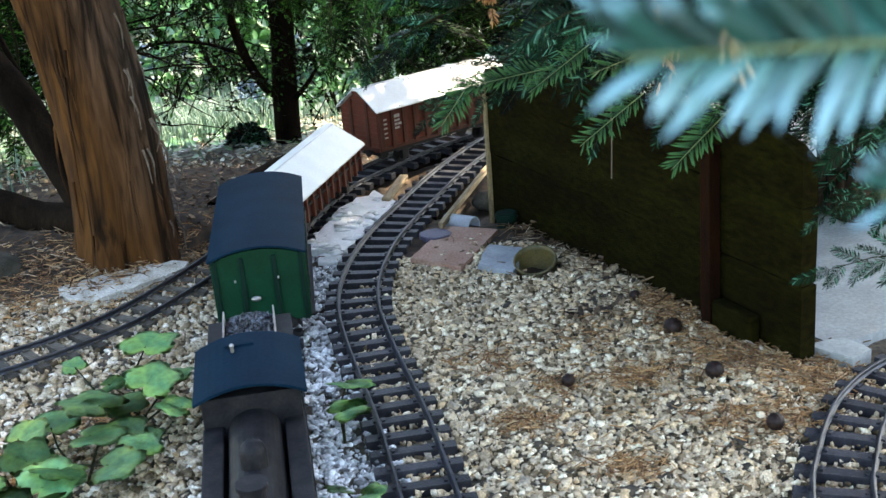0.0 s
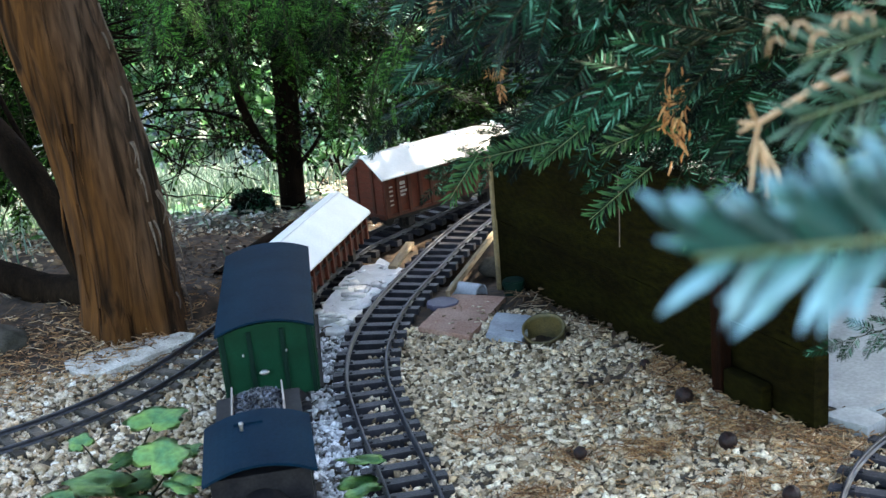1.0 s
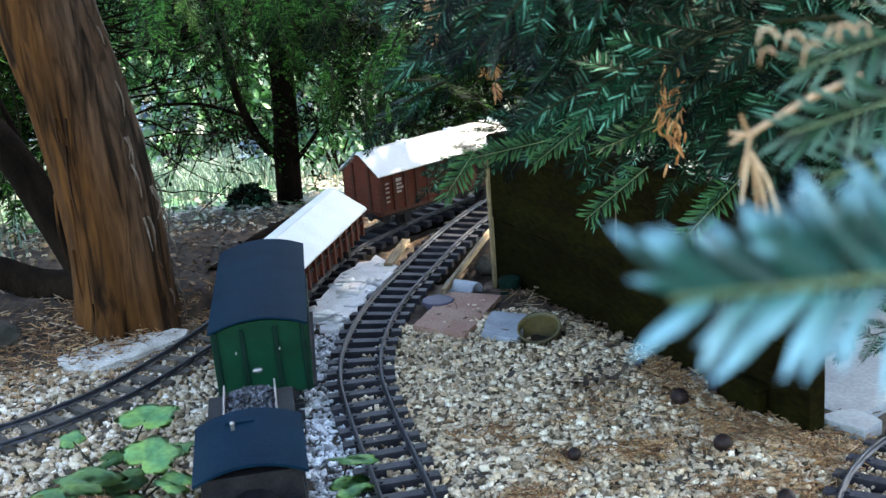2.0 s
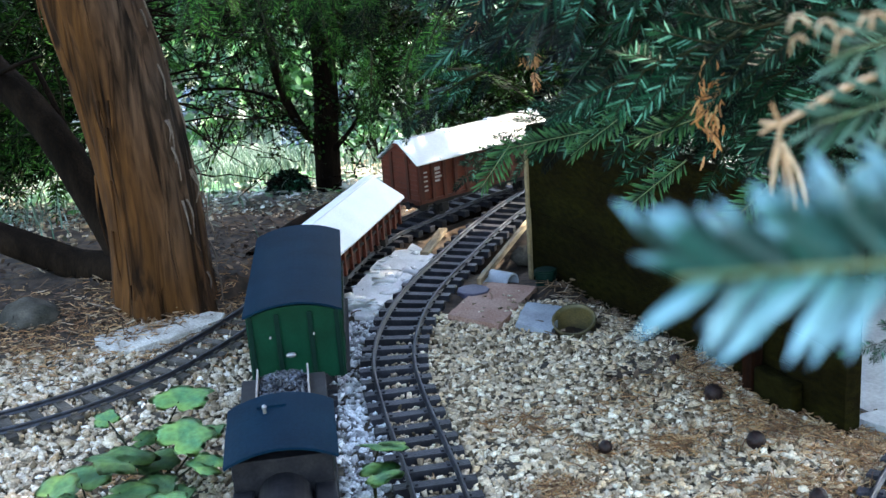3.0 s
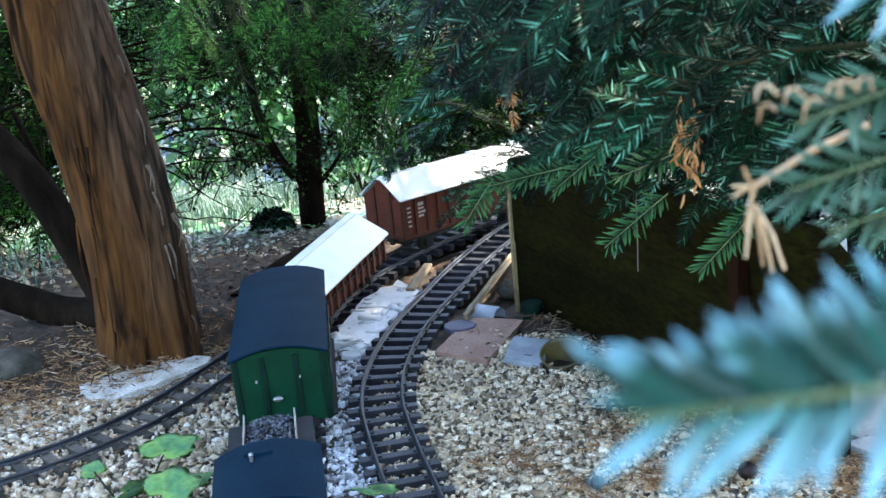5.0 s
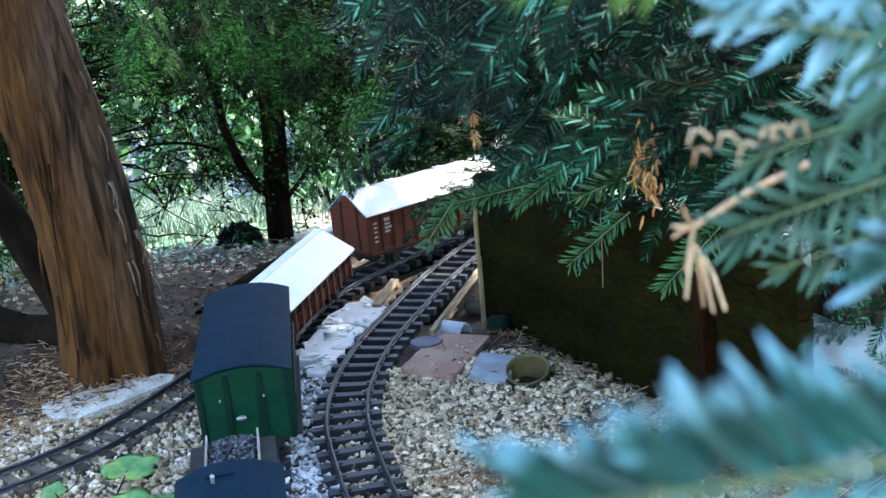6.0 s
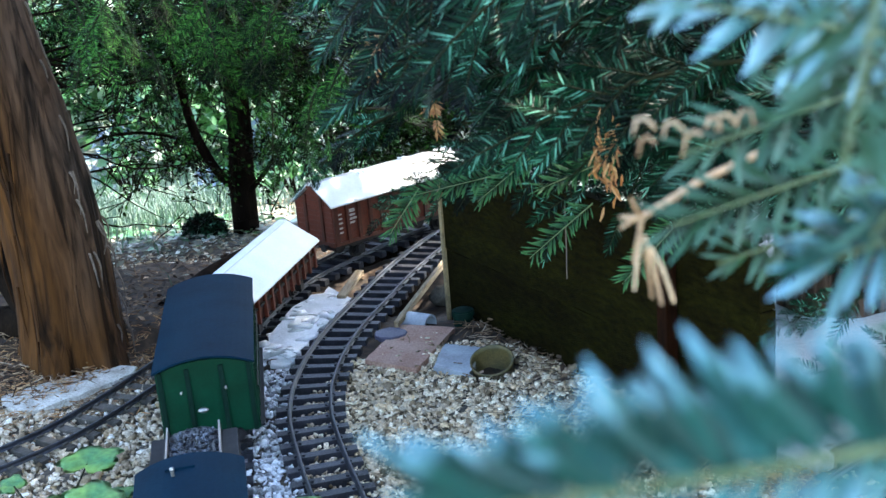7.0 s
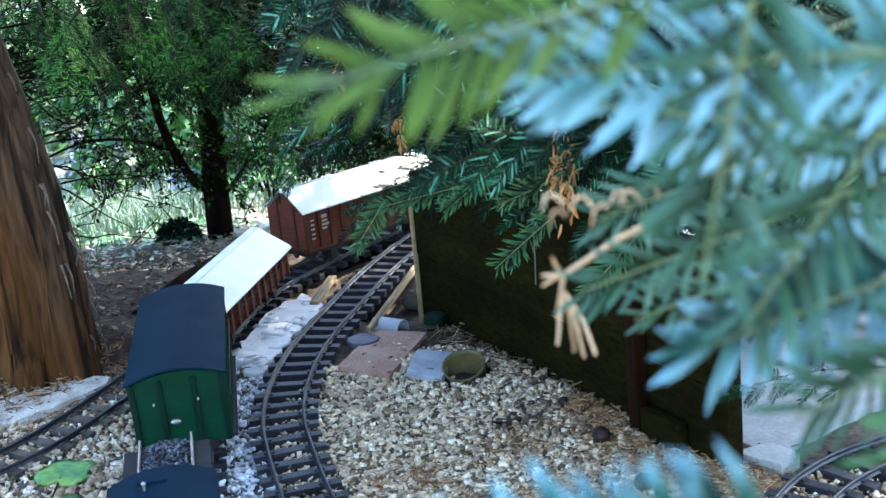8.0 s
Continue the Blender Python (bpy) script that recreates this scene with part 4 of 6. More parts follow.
for k, (o, h) in enumerate((([(-0.128, 1.556), (-0.112, 1.548), (-0.098, 1.552), (-0.094, 1.578), (-0.110, 1.590), (-0.127, 1.584)], -0.009),
                            ([(-0.139, 1.598), (-0.112, 1.593), (-0.088, 1.586), (-0.082, 1.622), (-0.072, 1.662), (-0.058, 1.700), (-0.070, 1.722), (-0.098, 1.736), (-0.128, 1.722), (-0.136, 1.660)], -0.006),
                            ([(-0.126, 1.727), (-0.098, 1.740), (-0.068, 1.726), (-0.056, 1.706), (-0.043, 1.748), (-0.034, 1.790), (-0.046, 1.806), (-0.056, 1.822), (-0.066, 1.852), (-0.076, 1.822), (-0.090, 1.818), (-0.103, 1.788), (-0.112, 1.770)], -0.005),
                            ([(-0.158, 1.600), (-0.142, 1.596), (-0.138, 1.628), (-0.152, 1.640)], -0.010))):
    slab("mortar_slab", o, -0.024, h, M["mortar"], "broken white mortar slab between the tracks", "rubble", 20 + k, 0.0042, "white mortar slabs")
slab("stone_slab", [(-0.452, 1.508), (-0.440, 1.478), (-0.420, 1.458), (-0.394, 1.453), (-0.352, 1.489), (-0.318, 1.526), (-0.297, 1.552), (-0.296, 1.574), (-0.322, 1.584), (-0.356, 1.570), (-0.392, 1.550), (-0.425, 1.528)], -0.022, -0.003, M["stone"],
     "long pale limestone slab lying beside the branch track", "stone", 9, 0.002)
slab("white_slab", [(-0.310, 1.712), (-0.288, 1.684), (-0.225, 1.790), (-0.206, 1.856), (-0.240, 1.890)], -0.017, -0.004, M["stone"], "flat off-white slab under the track's edge", "slab", 11, 0.0012)
slab("tan_slab", [(-0.200, 1.985), (-0.176, 1.906), (-0.136, 2.000), (-0.172, 2.050)], -0.03, -0.006, M["stone"], "flat tan stone slab beside the far track", "slab", 12, 0.0012)
slab("wood_offcut", [(-0.082, 2.150), (-0.064, 2.119), (0.000, 2.158), (-0.010, 2.195)], -0.045, -0.006, M["wood"], "pale sawn wood block beyond the track", "wood block", 13, 0.0006)
slab("pale_flagstone", [(0.415, 1.190), (0.450, 1.150), (0.475, 1.172), (0.455, 1.205)], -0.018, -0.002, M["concrete"], "small pale flat stone near the outer track", "stone", 14, 0.001)


def stick(name, a, b, w, h, material, label, category):
    a, b = Vector(a), Vector(b)
    d = b - a
    bm = boxed(-w / 2, w / 2, 0, d.length, -h, 0, bevel=0.0007)
    ob = part(name, bm, material)
    ob.matrix_world = Matrix.Translation(a) @ d.to_track_quat('Y', 'Z').to_matrix().to_4x4()
    return tagged(ob, label, category)


stick("wood_strip", (0.036, 1.655, 0.001), (0.108, 1.912, 0.006), 0.0062, 0.009, M["wood"], "weathered pine strip propped along the track", "wood strip")
stick("wood_chip", (-0.046, 1.790, 0.000), (-0.022, 1.890, 0.006), 0.013, 0.006, M["wood"], "bare pine offcut between the tracks", "wood offcut")
stick("timber_packing", (-0.232, 1.905, -0.004), (-0.190, 1.955, -0.004), 0.040, 0.018, M["black"], "dark plastic block beside the siding", "block")
stick("under_timber", (0.012, 1.79, -0.014), (0.070, 1.98, -0.014), 0.030, 0.030, M["dark_branch"], "dark timber carrying the raised track", "timber")
stick("under_timber", (-0.10, 1.92, -0.0145), (0.075, 2.14, -0.0145), 0.034, 0.035, M["dark_branch"], "dark timber carrying the raised siding", "timber")


def boulder(name, c, r, material, label, seed, group=""):
    rng = np.random.default_rng(seed)
    bm = bmesh.new()
    bmesh.ops.create_icosphere(bm, subdivisions=4, radius=1)
    ax = rng.normal(size=(9, 3))
    ax /= np.linalg.norm(ax, axis=1)[:, None]
    cut = rng.uniform(0.72, 0.95, 9)
    for v in bm.verts:
        p = np.array(v.co)
        for a, k in zip(ax, cut):
            s = p @ a
            if s > k:
                p = p - a * (s - k) * 0.8
        p = p * (1 + 0.12 * noise.noise(Vector(p * 2.6)) + 0.06 * noise.noise(Vector(p * 7.0)) + 0.03 * noise.noise(Vector(p * 19.0)))
        v.co = p * np.array(r)
    ob = part(name, bm, material, smooth=True)
    ob.location = c
    ob.rotation_euler = (0, 0, float(rng.uniform(0, 6)))
    return tagged(ob, label, "stone", group)


boulder("cobble", (-0.556, 1.572, 0.002), (0.047, 0.042, 0.026), M["dark_stone"], "rounded grey cobble by the tree's foot", 31)
boulder("cobble", (-0.610, 1.500, 0.000), (0.036, 0.034, 0.026), M["dark_stone"], "grey cobble beside the branch track", 32)
boulder("rubble_stone", (0.100, 1.850, -0.034), (0.020, 0.024, 0.016), M["dark_stone"], "pale rubble stone under the raised track", 33)
boulder("rubble_stone", (0.052, 1.735, -0.030), (0.02, 0.02, 0.014), M["dark_stone"], "dark stone under the raised track", 34)


def build_pot():
    """A short piece of stoneware pipe lying tilted, mouth towards the open."""
    t = thing("stoneware_pot", "mossy brown stoneware pot half buried in chippings", "pot", Matrix.Translation((0.157, 1.500, -0.014)) @ Euler((radians(20), radians(-12), 0.25)).to_matrix().to_4x4())
    n, bm = 40, bmesh.new()
    prof = [(0.0215, -0.052), (0.0262, 0.006), (0.0275, 0.009), (0.0275, 0.0125), (0.0252, 0.0125), (0.0242, 0.006), (0.0195, -0.046), (0.0, -0.047)]
    rings = [[bm.verts.new((r * math.cos(2 * math.pi * i / n), r * math.sin(2 * math.pi * i / n), z)) for i in range(n)] if r else [bm.verts.new((0, 0, z))] for r, z in prof]
    for a, b in zip(rings, rings[1:]):
        for i in range(n):
            j = (i + 1) % n
            bm.faces.new((a[i], a[j], b[j], b[i]) if len(b) > 1 else (a[i], a[j], b[0]))
    part("bowl", bm, M["pot"], t, smooth=True)
    bm = bmesh.new()
    cyl(bm, 0.0198, -0.0458, -0.0420, "z", (0, 0), 32)
    part("soil_fill", bm, M["soil"], t, "dark damp soil inside")


build_pot()


def build_pipe():
    t = thing("drain_pipe", "short pale grey plastic pipe end beside the track", "pipe", Matrix.Translation((0.062, 1.690, -0.016)) @ Euler((0, 0, radians(-34))).to_matrix().to_4x4())
    n, bm = 32, bmesh.new()
    ends = []
    for x in (-0.022, 0.024):
        for r in (0.0150, 0.0128):
            ends.append([bm.verts.new((x, r * math.cos(2 * math.pi * i / n), r * math.sin(2 * math.pi * i / n))) for i in range(n)])
    o0, i0, o1, i1 = ends
    for i in range(n):
        j = (i + 1) % n
        for q in ((o0[i], o0[j], o1[j], o1[i]), (i0[j], i0[i], i1[i], i1[j]), (o1[i], o1[j], i1[j], i1[i]), (o0[j], o0[i], i0[i], i0[j])):
            bm.faces.new(q)
    part("tube", bm, M["pipe"], t, smooth=False)


build_pipe()

bm = bmesh.new()
cyl(bm, 0.0140, -0.03, -0.002, "z", (0, 0), 28, 0.0135)
cyl(bm, 0.0160, -0.0018, 0.006, "z", (0, 0), 28, 0.0152)
bmesh.ops.bevel(bm, geom=[e for e in bm.edges if e.verts[0].co.z > 0.005 and e.verts[1].co.z > 0.005], offset=0.0015, segments=2, affect='EDGES')
cap = part("pipe_cap", bm, M["cap"])
cap.location = (0.127, 1.668, 0)
tagged(cap, "dark green plastic pipe cap at the board's end", "pipe cap")


def build_cone(c, r, seed):
    """A round woody cone of close scales."""
    rng = np.random.default_rng(seed)
    bm = bmesh.new()
    bmesh.ops.create_uvsphere(bm, u_segments=20, v_segments=14, radius=r)
    for v in bm.verts:
        p = v.co.normalized()
        a, h = math.atan2(p.y, p.x), math.acos(max(-1, min(1, p.z)))
        v.co = p * r * (1 + 0.10 * math.cos(5 * a + 6 * h) * math.cos(5 * a - 6 * h))
    ob = part("seed_cone", bm, M["cone"], smooth=True)
    ob.location = c
    ob.rotation_euler = rng.uniform(0, 6, 3)
    return tagged(ob, "small round dark cone lying on the chippings", "cone", "fallen cones")


for k, (x, y, r) in enumerate(((0.167, 1.147, 0.0085), (0.312, 1.146, 0.0115), (0.345, 1.032, 0.0105), (0.289, 1.258, 0.0125), (0.262, 1.36, 0.008))):
    build_cone((x, y, -0.010 + r * 0.6), r * 0.78, 40 + k)


# ---- leafy weeds by the tracks ----
def weed_leaf(r, seed):
    """A rounded, shallow-lobed leaf with a notch at the stalk and folded along the midrib."""
    rng = random.Random(seed)
    n = 40
    bm = bmesh.new()
    rings = []
    for q in (0.35, 0.7, 1.0):
        ring = []
        for i in range(n):
            a = 2 * math.pi * i / n
            rad = r * q * (1 - 0.62 * math.exp(-((math.pi - abs(math.pi - a)) / 0.30) ** 2) * q) * (1 + 0.12 * math.cos(5 * a + 0.4 + 0.3 * seed) * q + 0.06 * math.cos(11 * a + 1 + seed) * q)
            x, y = rad * math.sin(a), -rad * math.cos(a) + r * 0.25
            ring.append(bm.verts.new((x, y, 0.14 * abs(x) - 0.12 * (x * x + y * y) / r)))
        rings.append(ring)
    c = bm.verts.new((0, r * 0.25, -0.002))
    for i in range(n):
        j = (i + 1) % n
        bm.faces.new((c, rings[0][i], rings[0][j]))
        for a, b in zip(rings, rings[1:]):
            bm.faces.new((a[i], b[i], b[j], a[j]))
    bmesh.ops.solidify(bm, geom=list(bm.faces), thickness=0.0004)
    me = bpy.data.meshes.new("leaf")
    bm.to_mesh(me)
    bm.free()
    me.materials.append(M["ivy"])
    me.polygons.foreach_set("use_smooth", [True] * len(me.polygons))
    return me


LEAVES = [weed_leaf(0.027, s) for s in range(3)]


def build_weed(root, leaves, seed, label, low=0.0):
    rng = random.Random(seed)
    t = thing("leafy_weed", label, "plant", Matrix.Translation(root), "leafy weeds")
    for x, y, z, s in leaves:
        p = Vector((x, y, z - low)) - Vector(root)
        mid = p * 0.5 + Vector((rng.uniform(-0.01, 0.01), rng.uniform(-0.01, 0.01), 0.012))
        v, f = tube(np.array([(0, 0, 0), tuple(mid), tuple(p)]), (0.0013, 0.0011, 0.0008), 6)
        solid("stalk", v, f, M["twig"], t)
        ob = new("leaf", LEAVES[rng.randrange(3)])
        ob.parent = t
        ob.matrix_local = Matrix.Translation(p) @ Euler((rng.uniform(0.05, 0.45), rng.uniform(-0.25, 0.25), rng.uniform(-2.6, 2.6))).to_matrix().to_4x4() @ Matrix.Scale(s, 4)


build_weed((-0.265, 1.125, -0.02), [(-0.265, 1.205, 0.035, 1.15), (-0.241, 1.108, 0.038, 1.05), (-0.292, 1.150, 0.020, 0.6), (-0.262, 1.090, 0.030, 0.9), (-0.205, 1.088, 0.020, 0.75), (-0.222, 1.135, 0.030, 0.7), (-0.345, 1.215, 0.012, 0.5), (-0.275, 1.06, 0.04, 1.15)], 1,
           "round-leaved green weed growing out of the chippings")
build_weed((-0.285, 1.020, -0.02), [(-0.280, 1.035, 0.035, 1.0), (-0.228, 1.010, 0.030, 0.8), (-0.250, 1.050, 0.030, 0.7), (-0.292, 0.975, 0.035, 0.9), (-0.250, 0.985, 0.030, 0.95), (-0.325, 1.065, 0.03, 1.1), (-0.232, 1.045, 0.02, 0.6)], 2, "round-leaved green weed growing out of the chippings", 0.012)
build_weed((-0.335, 0.985, -0.02), [(-0.325, 0.995, 0.035, 0.9), (-0.352, 0.960, 0.040, 1.0), (-0.330, 0.930, 0.03, 0.8), (-0.370, 1.01, 0.025, 0.9), (-0.352, 1.05, 0.030, 0.9), (-0.30, 0.955, 0.03, 1.1), (-0.300, 0.93, 0.03, 0.8)], 3, "bright green weed growing out of the chippings", 0.014)
build_weed((-0.050, 1.060, -0.02), [(-0.047, 1.100, 0.030, 0.85), (-0.048, 1.042, 0.028, 0.8)], 4, "small green weed between the tracks")
build_weed((-0.030, 0.905, -0.02), [(-0.036, 0.915, 0.020, 0.5), (-0.018, 0.902, 0.022, 0.55)], 5, "small yellow-green weed between the tracks")

# ---- yew foliage ----
def needle(length, width):
    """A flat pointed needle along +y, slightly keeled: six outline points round a raised midrib."""
    w = width / 2
    v = np.array([(0, 0, 0), (w * 0.9, length * 0.22, -w * 0.25), (w, length * 0.65, -w * 0.25), (0, length, 0), (-w, length * 0.65, -w * 0.25), (-w * 0.9, length * 0.22, -w * 0.25)])
    f = np.array([(0, 1, 2, 3), (0, 3, 4, 5)])
    return v, f


def rot_to(forward, up):
    """Columns right, forward, up."""
    y = forward / (np.linalg.norm(forward) + 1e-9)
    x = np.cross(y, up)
    x /= np.linalg.norm(x) + 1e-9
    return np.stack([x, y, np.cross(x, y)], 1)


def shoot(rng, length, needle_len, width=0.0021, gap=0.0024, droop=0.14, thin=1.0, stem_r=0.0010):
    """One leafy shoot along +y in the xy-plane: needles in two ranks, shorter at base and tip. Returns needles and stem."""
    n = max(4, int(length / gap))
    v_all, f_all, base = [], [], 0
    ys = np.linspace(0, 1, 12)
    side = rng.uniform(-0.10, 0.10)
    axis = np.stack([side * length * ys ** 2, length * ys * (1 - 0.06 * ys), -droop * length * ys ** 2 * 0.6], 1)
    for i in range(n):
        s = 0.04 + 0.96 * i / n
        if rng.random() > thin:
            continue
        p = np.array([np.interp(s, ys, axis[:, k]) for k in range(3)])
        for sg in (-1, 1):
            ln = needle_len * (0.55 + 0.45 * math.sin(math.pi * min(1.0, 0.16 + 0.80 * s))) * rng.uniform(0.82, 1.1)
            a = (1.12 - 0.55 * s) + rng.normal(0, 0.09)
            fwd = np.array([sg * math.sin(a), math.cos(a), rng.normal(-0.02, 0.13) + 0.10])
            nv, nf = needle(ln, width * rng.uniform(0.85, 1.1))
            m = rot_to(fwd, np.array([rng.normal(0, 0.25), rng.normal(0, 0.2), 1.0]))
            v_all.append(nv @ m.T + p)
            f_all.append(nf + base)
            base += 6
    nv, nf = needle(needle_len * 0.7, width)
    m = rot_to(np.array([0.05, 1, -0.3]), np.array([0, 0, 1.0]))
    v_all.append(nv @ m.T + axis[-1])
    f_all.append(nf + base)
    st = tube(axis[[0, 5, 11]], np.linspace(stem_r, stem_r * 0.5, 3), 3)
    return np.concatenate(v_all), np.concatenate(f_all), st


def branchlet(rng, length, n_side, needle_len, thin=1.0, width=0.0022, gap=0.0026):
    """A drooping flat branch along +y with side shoots, as one set of needles and one of stems."""
    nh, sh = Heap(), Heap()
    ys = np.linspace(0, 1, 14)
    axis = np.stack([0.10 * length * np.sin(2.2 * ys + rng.uniform(0, 3)) * ys, length * ys * (1 - 0.08 * ys), -0.20 * length * ys ** 2], 1)
    v, f = tube(axis[[0, 3, 6, 9, 13]], np.linspace(0.0026, 0.0008, 5), 4)
    sh.add(v, f)
    spots = [(0.12 + 0.84 * (i + rng.uniform(-0.3, 0.3)) / n_side, (-1) ** i) for i in range(n_side)] + [(1.0, 0)]
    for s, sg in spots:
        s = min(max(s, 0.05), 1.0)
        p = np.array([np.interp(s, ys, axis[:, k]) for k in range(3)])
        d = np.array([np.interp(min(1, s + 0.05), ys, axis[:, k]) - np.interp(max(0, s - 0.05), ys, axis[:, k]) for k in range(3)])
        d /= np.linalg.norm(d)
        a = sg * rng.uniform(0.5, 0.9)
        fwd = np.array([d[0] * math.cos(a) + d[1] * math.sin(a), d[1] * math.cos(a) - d[0] * math.sin(a), d[2] - rng.uniform(-0.10, 0.22) * (sg != 0)])
        m = rot_to(fwd, np.array([rng.normal(0, 0.22), rng.normal(0, 0.22), 1.0]))
        ln = length * rng.uniform(0.30, 0.46) * (1.05 - 0.55 * s) if sg else length * 0.28
        v, f, st = shoot(rng, max(0.028, ln), needle_len, width, gap, thin=thin)
        nh.add(v @ m.T + p, f)
        sh.add(st[0] @ m.T + p, st[1])
    return (np.concatenate(nh.v), np.concatenate(nh.f)), (np.concatenate(sh.v), np.concatenate(sh.f))


rng_y = np.random.default_rng(11)
KIT = [branchlet(rng_y, rng_y.uniform(0.17, 0.25), int(rng_y.integers(8, 12)), 0.0165, 1.0, 0.00135, 0.0020) for _ in range(8)]
BACK_KIT = [branchlet(rng_y, rng_y.uniform(0.17, 0.25), int(rng_y.integers(7, 11)), 0.0190, 0.50, 0.0026) for _ in range(6)]
HIGH_KIT = [branchlet(rng_y, rng_y.uniform(0.17, 0.25), int(rng_y.integers(7, 10)), 0.0210, 0.42, 0.0048) for _ in range(4)]


class Crown:
    """Leafy branches gathered into one mesh of needles and one of stems."""
    def __init__(self, kit=None):
        self.nh, self.sh, self.kit = Heap(), Heap(), kit or KIT

    def put(self, rng, tip, heading, pitch=-0.3, size=1.0, roll=None, kit=None):
        """Hangs a branch so that its end comes to tip; heading in the plan, pitch above level, in radians."""
        kit = kit or self.kit
        (nv, nf), (sv, sf) = kit[int(rng.integers(len(kit)))]
        fwd = np.array([math.cos(heading) * math.cos(pitch), math.sin(heading) * math.cos(pitch), math.sin(pitch)])
        r = rng.normal(0, 0.35) if roll is None else roll
        m = rot_to(fwd, np.array([math.sin(r) * math.sin(heading), -math.sin(r) * math.cos(heading), math.cos(r)])) * size
        end = sv[16:20].mean(0) @ m.T
        off = np.array(tip) - end
        c = off + nv.mean(0) @ m.T
        if c[2] > 0.22 and math.hypot(c[0] - c[2] * SUN_TO.x / SUN_TO.z + 0.06, c[1] - c[2] * SUN_TO.y / SUN_TO.z - 2.03) < 0.20:
            return off  # a gap in the crown, through which the sun falls on the wagon
        self.nh.add(nv @ m.T + off, nf)
        self.sh.add(sv @ m.T + off, sf)
        return off

    def to(self, parent, material, name="crown", label=""):
        tagged(self.nh.to(name, material, parent, label), kind="stuff")
        tagged(self.sh.to("branchwork", M["twig"], parent), kind="stuff")


def limb(name, pts, r0, r1, parent, material, seg=10, n=16, wob=0.06, seed=0, smooth=True, **kw):
    line, _ = smooth_line(pts, n)
    v, f = tube(line, np.linspace(r0, r1, n), seg, wob, np.random.default_rng(seed), **kw)
    return solid(name, v, f, material, parent, smooth=smooth)


def view_point(px, row, d):
    """A place d metres ahead in the direction given by degrees to the right of the tracks' far end and degrees below level."""
    return (0.09 + d * math.tan(radians(px)), 0.02 + d, 0.565 - d * math.tan(radians(row)))


def shade_canopy(cr, rng, n, span, depth=(0.75, 1.84)):
    """Unseen branches high in the crown, added to block the sun from the near ground, leaving the sky open towards the
    front.
    """
    k = 0
    while k < n:
        gx, gy, z = rng.uniform(*span), rng.uniform(*depth), rng.uniform(0.75, 2.3)
        x, y = gx + z * SUN_TO.x / SUN_TO.z, gy + z * SUN_TO.y / SUN_TO.z
        if y < 1.45:
            continue
        cr.put(rng, (x, y, z), rng.uniform(0, 6.28), rng.uniform(-0.5, 0.1), rng.uniform(1.6, 2.4), kit=HIGH_KIT)
        k += 1


# ---- the big leaning tree ----
# tips of the sprays that hang low before it: across, up, size
NEAR_SPRAYS = ((-0.167, 0.434, 0.48), (-0.122, 0.453, 0.45), (-0.096, 0.392, 0.40), (-0.129, 0.472, 0.55), (-0.057, 0.452, 0.50), (-0.023, 0.426, 0.50), (0.0, 0.349, 0.42), (-0.030, 0.341, 0.36),
               (0.021, 0.378, 0.45), (-0.05, 0.415, 0.40))


